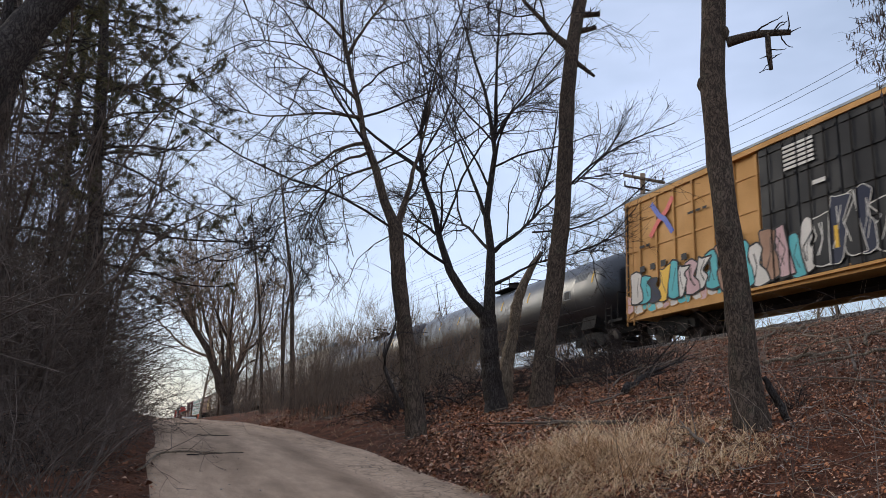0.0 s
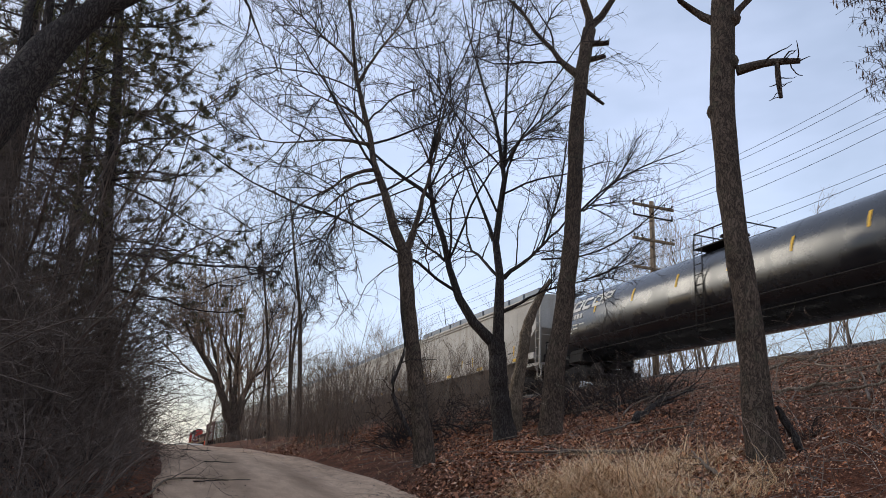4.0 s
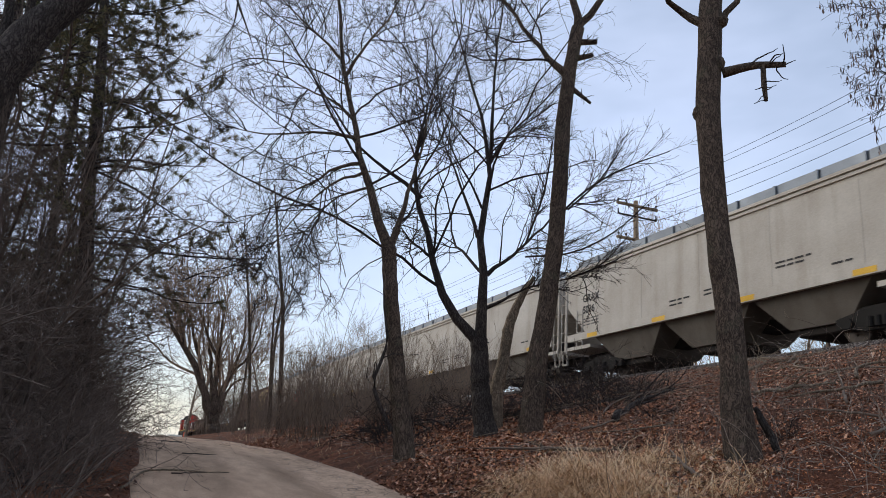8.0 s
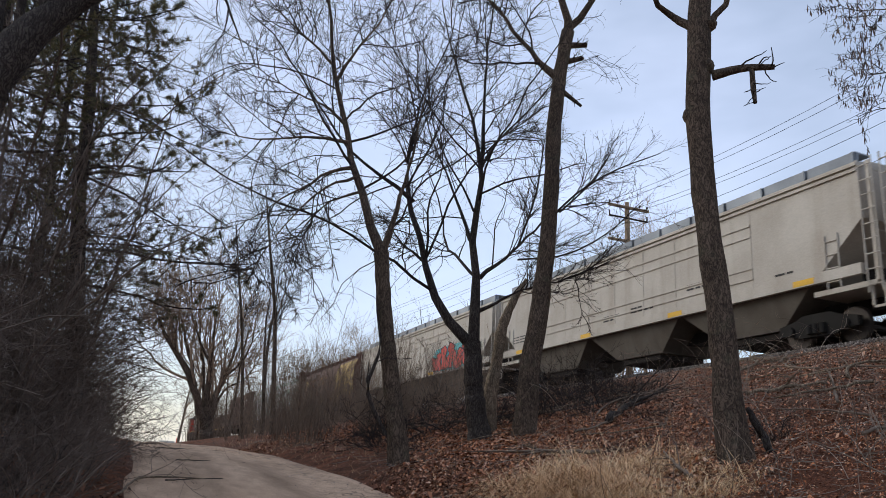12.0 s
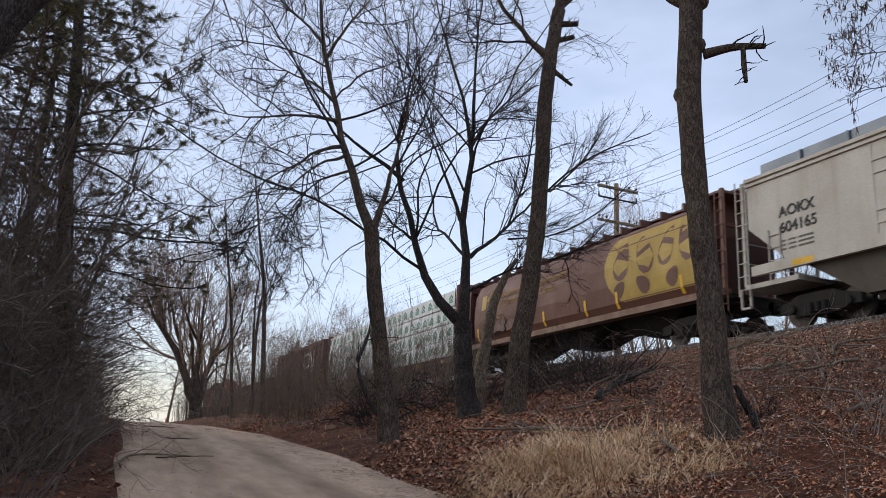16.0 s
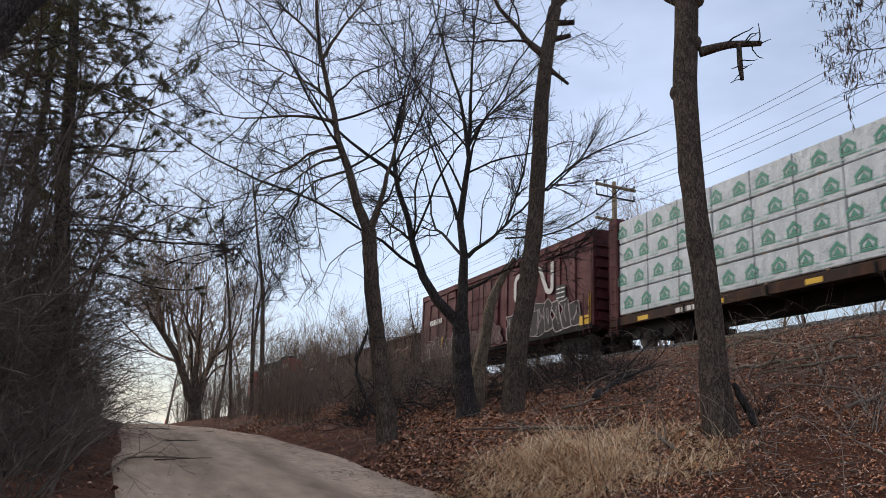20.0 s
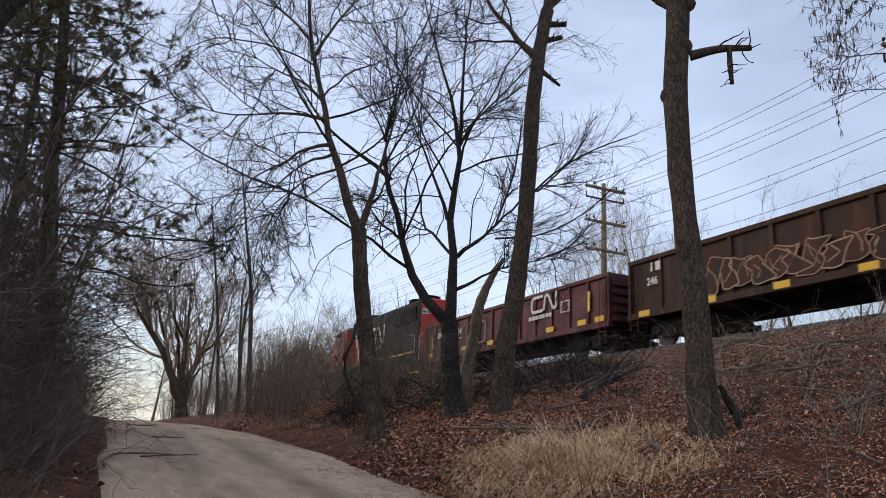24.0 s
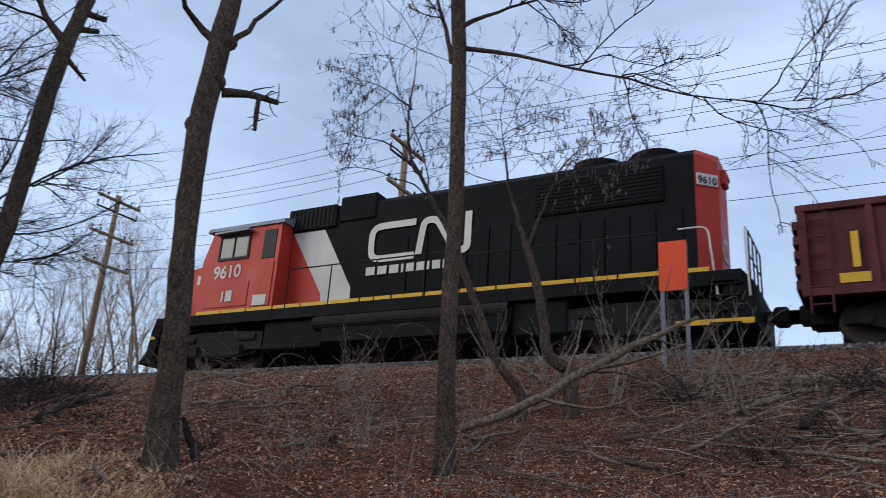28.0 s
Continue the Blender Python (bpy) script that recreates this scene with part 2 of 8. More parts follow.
CAR_BLACK = paint_mat("boxcar_black", (0.016, 0.016, 0.018), (0.05, 0.045, 0.042), 0.35, 0.55)
TANK_BLACK = paint_mat("tank_black", (0.007, 0.008, 0.011), (0.04, 0.038, 0.036), 0.15, 0.14, 0.5, 0.0, 1.0, 0.65)
TANK_GREY = paint_mat("tank_faded_black", (0.014, 0.015, 0.018), (0.07, 0.065, 0.06), 0.3, 0.22, 0.5, 0.0, 1.0, 0.6)
BROWN = paint_mat("hopper_brown", (0.135, 0.055, 0.038), (0.066, 0.040, 0.031), 0.7, 0.5, 0.9)
BROWN_WORN = paint_mat("worn_brown_sill", (0.23, 0.145, 0.10), (0.10, 0.055, 0.04), 0.8, 0.6, 0.5, 0, 2.0)
CN_RED = paint_mat("oxide_red", (0.115, 0.026, 0.027), (0.038, 0.018, 0.018), 0.9, 0.6, 1.0, 0.0, 1.4)
SPRAY_DARK = paint_mat("spray_black", (0.03, 0.026, 0.025), (0.08, 0.05, 0.042), 0.6, 0.6)
SPRAY_MAROON = paint_mat("spray_faded_maroon", (0.11, 0.05, 0.045), (0.06, 0.04, 0.035), 0.8, 0.65)
SPRAY_SILVER = paint_mat("spray_silver", (0.44, 0.38, 0.35), (0.12, 0.06, 0.05), 0.6, 0.6, 0.8, 0, 1.6)
SPRAY_GREY = paint_mat("spray_faded_grey", (0.23, 0.18, 0.16), (0.06, 0.036, 0.032), 0.9, 0.65, 0.8, 0, 1.6)
SPRAY_RED = paint_mat("spray_red", (0.60, 0.085, 0.07), (0.35, 0.06, 0.05), 0.25, 0.55)
SPRAY_NAVY = paint_mat("spray_navy", (0.02, 0.025, 0.05), (0.05, 0.05, 0.06), 0.3, 0.55)
SPRAY_TEAL = paint_mat("spray_teal", (0.10, 0.42, 0.44), (0.08, 0.2, 0.22), 0.35, 0.55)
SPRAY_PINK = paint_mat("spray_pink", (0.55, 0.36, 0.36), (0.3, 0.2, 0.18), 0.35, 0.55)
SPRAY_WHITE = paint_mat("spray_white", (0.62, 0.58, 0.52), (0.3, 0.24, 0.2), 0.35, 0.55)
SPRAY_TAN = paint_mat("spray_tan", (0.40, 0.24, 0.16), (0.12, 0.06, 0.04), 0.7, 0.65)
RUST_DARK = paint_mat("rusted_dark_steel", (0.030, 0.018, 0.014), (0.125, 0.055, 0.030), 0.75, 0.8, 0.9, 0.0, 1.5)
ENGINE_RED = paint_mat("engine_red_orange", (0.50, 0.042, 0.026), (0.2, 0.04, 0.03), 0.3, 0.45)
ENGINE_BLACK = paint_mat("engine_black", (0.006, 0.006, 0.0068), (0.024, 0.022, 0.02), 0.3, 0.65, 0.6, 0.0, 1.0, 0.12)
GLASS_DARK = plain_mat("cab_glass", (0.025, 0.032, 0.036), 0.2, 0.0, 0.35)
SIGN_ORANGE = paint_mat("sign_orange", (0.85, 0.10, 0.03), (0.5, 0.08, 0.04), 0.2, 0.5)
BOX_WOOD = plain_mat("lumber_end", (0.35, 0.23, 0.13), 0.8)


def wrap_build(nt, s):
    fold = noise_tex(nt, 2.2, 6, 0.65, (1, 1.6, 0.7))
    fine = noise_tex(nt, 9, 4)
    c = ramp_of(nt, fold.outputs["Fac"], [(0.3, (0.36, 0.378, 0.388)), (0.6, (0.54, 0.555, 0.555))]).outputs[0]
    nt.links.new(mixed(nt, 1.0, c, ramp_of(nt, fine.outputs["Fac"], [(0.3, (0.88,) * 3), (0.7, (1.05,) * 3)]).outputs[0], "MULTIPLY"), s.inputs["Base Color"])
    s.inputs["Roughness"].default_value = 0.45
    bump_on(nt, s, fold.outputs["Fac"], 0.9, 0.10)


WRAP = material("white_lumber_wrap", wrap_build)
WRAP_GREEN = plain_mat("wrap_print_green", (0.035, 0.20, 0.13), 0.5)
WRAP_TINT = plain_mat("wrap_print_pale_green", (0.30, 0.44, 0.38), 0.5)


def graffiti_mat(name, stops, scale=1.3, line=(0.02, 0.02, 0.02)):
    """Spray paint: flat colour fields bounded by dark outlines."""
    def build(nt, s):
        co = nt.nodes.new("ShaderNodeTexCoord")
        warp = noise_tex(nt, scale * 1.1, 2)
        add = nt.nodes.new("ShaderNodeVectorMath")
        add.operation = "ADD"
        nt.links.new(co.outputs["Object"], add.inputs[0])
        nt.links.new(warp.outputs["Color"], add.inputs[1])
        cell = nt.nodes.new("ShaderNodeTexVoronoi")
        cell.inputs["Scale"].default_value = scale
        edge = nt.nodes.new("ShaderNodeTexVoronoi")
        edge.feature = "DISTANCE_TO_EDGE"
        edge.inputs["Scale"].default_value = scale
        nt.links.new(add.outputs[0], cell.inputs["Vector"])
        nt.links.new(add.outputs[0], edge.inputs["Vector"])
        sep = nt.nodes.new("ShaderNodeSeparateColor")
        nt.links.new(cell.outputs["Color"], sep.inputs[0])
        r = ramp_of(nt, sep.outputs[0], stops)
        r.color_ramp.interpolation = "CONSTANT"
        e = ramp_of(nt, edge.outputs["Distance"], [(0.05, (1,) * 3), (0.075, (0,) * 3)])
        nt.links.new(mixed(nt, e.outputs[0], r.outputs[0], line), s.inputs["Base Color"])
        s.inputs["Roughness"].default_value = 0.55
    return material(name, build)


GRAF_TEAL = graffiti_mat("graffiti_teal_pink", [(0.0, (0.08, 0.34, 0.36)), (0.3, (0.55, 0.33, 0.36)), (0.55, (0.55, 0.55, 0.50)), (0.75, (0.10, 0.25, 0.45)), (0.9, (0.45, 0.38, 0.10))], 1.7)
GRAF_GREY = graffiti_mat("graffiti_grey", [(0.0, (0.05, 0.045, 0.042)), (0.45, (0.10, 0.085, 0.075)), (0.8, (0.35, 0.22, 0.06)), (0.86, (0.06, 0.05, 0.05))], 1.7, (0.27, 0.235, 0.21))
GRAF_RED = graffiti_mat("graffiti_red", [(0.0, (0.62, 0.05, 0.04)), (0.6, (0.50, 0.04, 0.05)), (0.88, (0.03, 0.30, 0.34))], 1.6)
GRAF_PALE = graffiti_mat("graffiti_pale", [(0.0, (0.22, 0.17, 0.14)), (0.2, (0.045, 0.038, 0.034)), (0.7, (0.085, 0.055, 0.045)), (0.92, (0.30, 0.25, 0.22))], 1.6, (0.24, 0.19, 0.16))

# ---- mesh helpers ----
class Shape:
    """Collects vertices and faces for one mesh."""

    def __init__(self):
        self.v, self.f = [], []

    def add(self, verts, faces):
        n = len(self.v)
        self.v.extend(tuple(map(float, p)) for p in verts)
        self.f.extend(tuple(i + n for i in face) for face in faces)
        return self

    def box(self, x0, y0, z0, x1, y1, z1, m=None):
        p = [(x, y, z) for x in (x0, x1) for y in (y0, y1) for z in (z0, z1)]
        if m is not None:
            p = [m @ Vector(q) for q in p]
        return self.add(p, [(0, 1, 3, 2), (4, 6, 7, 5), (0, 4, 5, 1), (2, 3, 7, 6), (0, 2, 6, 4), (1, 5, 7, 3)])

    def bevel_box(self, x0, y0, z0, x1, y1, z1, b):
        """A box with its twelve edges cut off by b."""
        pts, ids = [], {}
        for ix, x in enumerate((x0, x1)):
            for iy, y in enumerate((y0, y1)):
                for iz, z in enumerate((z0, z1)):
                    sx, sy, sz = (1 - 2 * ix) * b, (1 - 2 * iy) * b, (1 - 2 * iz) * b
                    for k, p in enumerate(((x, y + sy, z + sz), (x + sx, y, z + sz), (x + sx, y + sy, z))):
                        ids[ix, iy, iz, k] = len(pts)
                        pts.append(p)
        g = lambda *a: ids[a]
        f = []
        for s in (0, 1):
            f.append([g(s, 0, 0, 0), g(s, 0, 1, 0), g(s, 1, 1, 0), g(s, 1, 0, 0)][:: 1 if s == 0 else -1])
            f.append([g(0, s, 0, 1), g(1, s, 0, 1), g(1, s, 1, 1), g(0, s, 1, 1)][:: 1 if s == 0 else -1])
            f.append([g(0, 0, s, 2), g(0, 1, s, 2), g(1, 1, s, 2), g(1, 0, s, 2)][:: 1 if s == 0 else -1])
        for a in (0, 1):
            for c in (0, 1):
                f.append([g(a, c, 0, 0), g(a, c, 0, 1), g(a, c, 1, 1), g(a, c, 1, 0)])
                f.append([g(a, 0, c, 0), g(a, 0, c, 2), g(a, 1, c, 2), g(a, 1, c, 0)])
                f.append([g(0, a, c, 1), g(0, a, c, 2), g(1, a, c, 2), g(1, a, c, 1)])
                for e in (0, 1):
                    f.append([g(a, c, e, 0), g(a, c, e, 1), g(a, c, e, 2)])
        return self.add(pts, f)

    def tube(self, path, radii, sides=8, caps=True):
        v, f = tubes(np.array([path], float), np.array([radii], float), sides)
        n = len(self.v)
        self.add(v, f)
        if caps:
            k = len(path)
            self.f.append(tuple(n + i for i in reversed(range(sides))))
            self.f.append(tuple(n + (k - 1) * sides + i for i in range(sides)))
        return self

    def disc(self, centre, axis, radius, thick, sides=16):
        c, a = Vector(centre), Vector(axis).normalized()
        return self.tube([c - a * thick / 2, c + a * thick / 2], [radius, radius], sides)

    def prism(self, outline, y0, y1):
        """An outline in x, z drawn out along y."""
        n = len(outline)
        v = [(x, y0, z) for x, z in outline] + [(x, y1, z) for x, z in outline]
        f = [(i, (i + 1) % n, n + (i + 1) % n, n + i) for i in range(n)] + [tuple(reversed(range(n))), tuple(range(n, 2 * n))]
        return self.add(v, f)

    def slab(self, outline, x0, x1):
        """An outline in y, z drawn out along x."""
        n = len(outline)
        v = [(x0, y, z) for y, z in outline] + [(x1, y, z) for y, z in outline]
        f = [(i, n + i, n + (i + 1) % n, (i + 1) % n) for i in range(n)] + [tuple(range(n)), tuple(reversed(range(n, 2 * n)))]
        return self.add(v, f)

    def mesh(self, name, smooth=False):
        me = bpy.data.meshes.new(name)
        me.from_pydata(self.v, [], self.f)
        if smooth:
            me.polygons.foreach_set("use_smooth", [True] * len(me.polygons))
        return me


def tubes(paths, radii, sides):
    """Many tubes at once: paths (n, k, 3), radii (n, k). Returns vertices and quads."""
    n, k, _ = paths.shape
    d = np.gradient(paths, axis=1)
    d /= np.linalg.norm(d, axis=2, keepdims=True) + 1e-9
    ref = np.where(np.abs(d[:, :1, 2:3]) > 0.85, np.array([[[1.0, 0, 0]]]), np.array([[[0, 0, 1.0]]]))
    u = np.cross(d, np.broadcast_to(ref, d.shape))
    u /= np.linalg.norm(u, axis=2, keepdims=True) + 1e-9
    w = np.cross(d, u)
    ang = np.arange(sides) * 2 * np.pi / sides
    ring = u[:, :, None] * np.cos(ang)[None, None, :, None] + w[:, :, None] * np.sin(ang)[None, None, :, None]
    v = (paths[:, :, None] + ring * radii[:, :, None, None]).reshape(-1, 3)
    base = (np.arange(n)[:, None, None] * k + np.arange(k - 1)[None, :, None]) * sides
    s = np.arange(sides)[None, None]
    t = (s + 1) % sides
    f = np.stack([base + s, base + t, base + sides + t, base + sides + s], -1).reshape(-1, 4)
    return v, f


def mesh_from(name, v, f, smooth=False):
    """A mesh from vertex and face arrays whose faces all have as many corners."""
    me = bpy.data.meshes.new(name)
    v, f = np.asarray(v, np.float32), np.asarray(f, np.int32)
    me.vertices.add(len(v))
    me.vertices.foreach_set("co", v.ravel())
    c = f.shape[1]
    me.loops.add(f.size)
    me.loops.foreach_set("vertex_index", f.ravel())
    me.polygons.add(len(f))
    me.polygons.foreach_set("loop_start", np.arange(0, f.size, c, dtype=np.int32))
    if smooth:
        me.polygons.foreach_set("use_smooth", np.ones(len(f), bool))
    me.update(calc_edges=True)
    return me


def part(name, shape, mat, parent=None, label="", smooth=False):
    """Links a shape or mesh as one mesh object under parent."""
    me = shape.mesh(name, smooth) if isinstance(shape, Shape) else shape
    if mat and not me.materials:
        me.materials.append(mat)
    ob = new(name, me)
    ob.parent = parent
    return tagged(ob, label)


def thing(name, m, label, category, group="", kind=""):
    ob = new(name)
    ob.matrix_world = m
    ob.empty_display_size = 0.2
    return tagged(ob, label, category, group, kind)


def join_arrays(pieces):
    vs, fs, n = [], [], 0
    for v, f in pieces:
        vs.append(np.asarray(v))
        fs.append(np.asarray(f) + n)
        n += len(v)
    return np.concatenate(vs), np.concatenate(fs)

# ---- ground, lane, embankment ----
LANE_Y = (-400, 0, 4, 8, 10.2, 12.2, 17.4, 26, 39.5, 55, 75, 120, 400)
LANE_Z = (0.0, 0.05, 0.38, 0.74, 0.94, 1.14, 1.5, 1.78, 2.06, 2.25, 2.0, 0.6, 0.0)
CREST_X, CREST_Z, RAIL_X, RAIL_Z = 15.9, 4.68, 18.4, 5.12


def lane_z(y):
    return np.interp(y, LANE_Y, LANE_Z)


def lane_left(y):
    return np.interp(y, (-20, 8, 20, 50, 90), (-0.2, 0.3, 0.75, 1.75, 2.2))


def lane_right(y):
    return np.interp(y, (-20, 4, 10.2, 17.4, 26, 40, 60, 90), (4.6, 4.4, 4.0, 3.65, 3.6, 3.75, 4.6, 5.6))


def wavy(x, y, seed, scale):
    """Soft bumps from a few crossed sines."""
    r = np.random.RandomState(seed)
    z = 0 * x
    for _ in range(9):
        a, b, p = r.uniform(-1, 1), r.uniform(-1, 1), r.uniform(0, 6.28)
        k = scale * r.uniform(0.5, 2.2)
        z = z + np.sin((a * x + b * y) * k + p) / (0.6 + k / scale)
    return z / 5


def ground_z(x, y, detail=True):
    x, y = np.asarray(x, float), np.asarray(y, float)
    base, l, r = lane_z(y), lane_left(y), lane_right(y)
    u = np.clip((x - r) / (CREST_X - r), 0, 1)
    z = base + (CREST_Z - base) * (0.85 * u + 0.15 * u * u)
    z = z + 0.10 * np.clip((x - r) / 0.5, 0, 1) * np.clip(1 - u * 3, 0, 1)
    far = np.clip((x - 21.2) / 8, 0, 1)
    z = z - far * far * (3 - 2 * far) * 3.2
    left = np.clip((l - x) / 3.0, 0, 1)
    z = z + left * 0.45
    off = np.clip(np.maximum((x - r - 0.1) / 1.2, (l - x - 0.1) / 1.2), 0, 1) * np.clip((15.6 - x) / 0.8, 0, 1)
    if detail:
        z = z + off * (0.10 * wavy(x, y, 3, 0.9) + 0.05 * wavy(x, y, 4, 3.1))
    return z


def stretched(lo, hi, step, reach):
    """Even steps from lo to hi, then ever longer ones out to reach on both sides."""
    mid = list(np.arange(lo, hi + 1e-6, step))
    out, s = [], step
    while sum(out, 0) < reach:
        s *= 1.35
        out.append(s)
    up = list(hi + np.cumsum(out))
    down = list(lo - np.cumsum(out))[::-1]
    return np.array(down + mid + up)


def build_ground():
    xs, ys = stretched(-5, 17, 0.22, 2500), stretched(1, 40, 0.3, 2500)
    gx, gy = np.meshgrid(xs, ys)
    gz = ground_z(gx, gy)
    lane = (gx > lane_left(gy) + 0.05) & (gx < lane_right(gy) - 0.05)
    gz = gz - 0.05 * lane
    v = np.stack([gx, gy, gz], -1).reshape(-1, 3)
    n, m = len(ys), len(xs)
    i = (np.arange(n - 1)[:, None] * m + np.arange(m - 1)[None]).ravel()
    f = np.stack([i, i + 1, i + m + 1, i + m], 1)
    def soil(nt, s):
        fine = noise_tex(nt, 26, 8, 0.75)
        mid = noise_tex(nt, 3.5, 5)
        wide = noise_tex(nt, 0.35, 4)
        c = ramp_of(nt, fine.outputs["Fac"], [(0.28, (0.032, 0.016, 0.010)), (0.5, (0.18, 0.069, 0.036)), (0.72, (0.43, 0.19, 0.103))]).outputs[0]
        d = ramp_of(nt, fine.outputs["Fac"], [(0.3, (0.04, 0.022, 0.015)), (0.7, (0.285, 0.14, 0.087))]).outputs[0]
        c = mixed(nt, ramp_of(nt, wide.outputs["Fac"], [(0.4, (0,) * 3), (0.62, (1,) * 3)]).outputs[0], c, d)
        c = mixed(nt, 1.0, c, ramp_of(nt, mid.outputs["Fac"], [(0.3, (0.42,) * 3), (0.7, (1.15,) * 3)]).outputs[0], "MULTIPLY")
        nt.links.new(c, s.inputs["Base Color"])
        s.inputs["Roughness"].default_value, s.inputs["Specular IOR Level"].default_value = 0.95, 0.1
        bump_on(nt, s, fine.outputs["Fac"], 0.9, 0.06)
    g = part("ground", mesh_from("ground", v, f, True), material("leafy_soil", soil))
    tagged(g, "earth bank covered in brown leaf litter and roots", "ground", kind="structure")

    # the gravel lane, worn into two wheel tracks
    ys = stretched(-2, 60, 0.3, 500)
    us = np.linspace(0, 1, 41)
    gy, gu = np.meshgrid(ys, us, indexing="ij")
    edge = 0.12 * wavy(gy * 0 + 3, gy, 8, 1.1)
    gx = lane_left(gy) - 0.12 + edge * (1 - gu) + (lane_right(gy) - lane_left(gy) + 0.24) * gu + edge * gu
    rut = -0.035 * (np.exp(-((gu - 0.27) / 0.07) ** 2) + np.exp(-((gu - 0.72) / 0.07) ** 2)) + 0.02 * np.exp(-((gu - 0.5) / 0.12) ** 2)
    rim = -0.10 * (np.clip((0.06 - gu) / 0.06, 0, 1) + np.clip((gu - 0.94) / 0.06, 0, 1))
    gz = lane_z(gy) + 0.015 + rut + rim + 0.012 * wavy(gx, gy, 5, 4.0) + 0.02 * wavy(gx, gy, 6, 1.2)
    v = np.stack([gx, gy, gz], -1).reshape(-1, 3)
    n, m = gx.shape
    i = (np.arange(n - 1)[:, None] * m + np.arange(m - 1)[None]).ravel()
    f = np.stack([i, i + 1, i + m + 1, i + m], 1)
    def gravel(nt, s):
        fine = noise_tex(nt, 60, 6, 0.8)
        mid = noise_tex(nt, 5, 5, 0.6, (1, 0.3, 1))
        wide = noise_tex(nt, 0.8, 4, 0.5, (1.4, 0.25, 1))
        c = ramp_of(nt, fine.outputs["Fac"], [(0.3, (0.36, 0.24, 0.155)), (0.55, (0.57, 0.40, 0.27)), (0.75, (0.76, 0.565, 0.40))]).outputs[0]
        c = mixed(nt, 1.0, c, ramp_of(nt, mid.outputs["Fac"], [(0.3, (0.78,) * 3), (0.7, (1.12,) * 3)]).outputs[0], "MULTIPLY")
        c = mixed(nt, 1.0, c, ramp_of(nt, wide.outputs["Fac"], [(0.32, (0.62, 0.6, 0.58)), (0.6, (1.1,) * 3)]).outputs[0], "MULTIPLY")
        # broken old paving shows as a net of cracks along the bank side
        net = nt.nodes.new("ShaderNodeTexVoronoi")
        net.feature = "DISTANCE_TO_EDGE"
        net.inputs["Scale"].default_value = 5.5
        co = nt.nodes.new("ShaderNodeTexCoord")
        warp = mixed(nt, 0.12, co.outputs["Object"], noise_tex(nt, 3.0, 3).outputs["Color"])
        nt.links.new(warp, net.inputs["Vector"])
        gap = ramp_of(nt, net.outputs["Distance"], [(0.0, (1,) * 3), (0.07, (0,) * 3)]).outputs[0]
        sep = nt.nodes.new("ShaderNodeSeparateXYZ")
        nt.links.new(co.outputs["Object"], sep.inputs[0])
        side = nt.nodes.new("ShaderNodeMapRange")
        side.inputs[1].default_value, side.inputs[2].default_value = 2.3, 3.3
        nt.links.new(sep.outputs["X"], side.inputs[0])
        patch = ramp_of(nt, noise_tex(nt, 0.9, 3).outputs["Fac"], [(0.38, (0.15,) * 3), (0.6, (0.85,) * 3)]).outputs[0]
        gap = mixed(nt, 1.0, mixed(nt, 1.0, gap, side.outputs[0], "MULTIPLY"), patch, "MULTIPLY")
        c = mixed(nt, gap, c, (0.07, 0.052, 0.04))
        nt.links.new(c, s.inputs["Base Color"])
        s.inputs["Roughness"].default_value, s.inputs["Specular IOR Level"].default_value = 0.92, 0.15
        bump_on(nt, s, fine.outputs["Fac"], 0.6, 0.02)
    road = part("road", mesh_from("road", v, f, True), material("lane_gravel", gravel))
    tagged(road, "packed gravel lane with worn wheel tracks climbing a rise", "road", kind="structure")


build_ground()

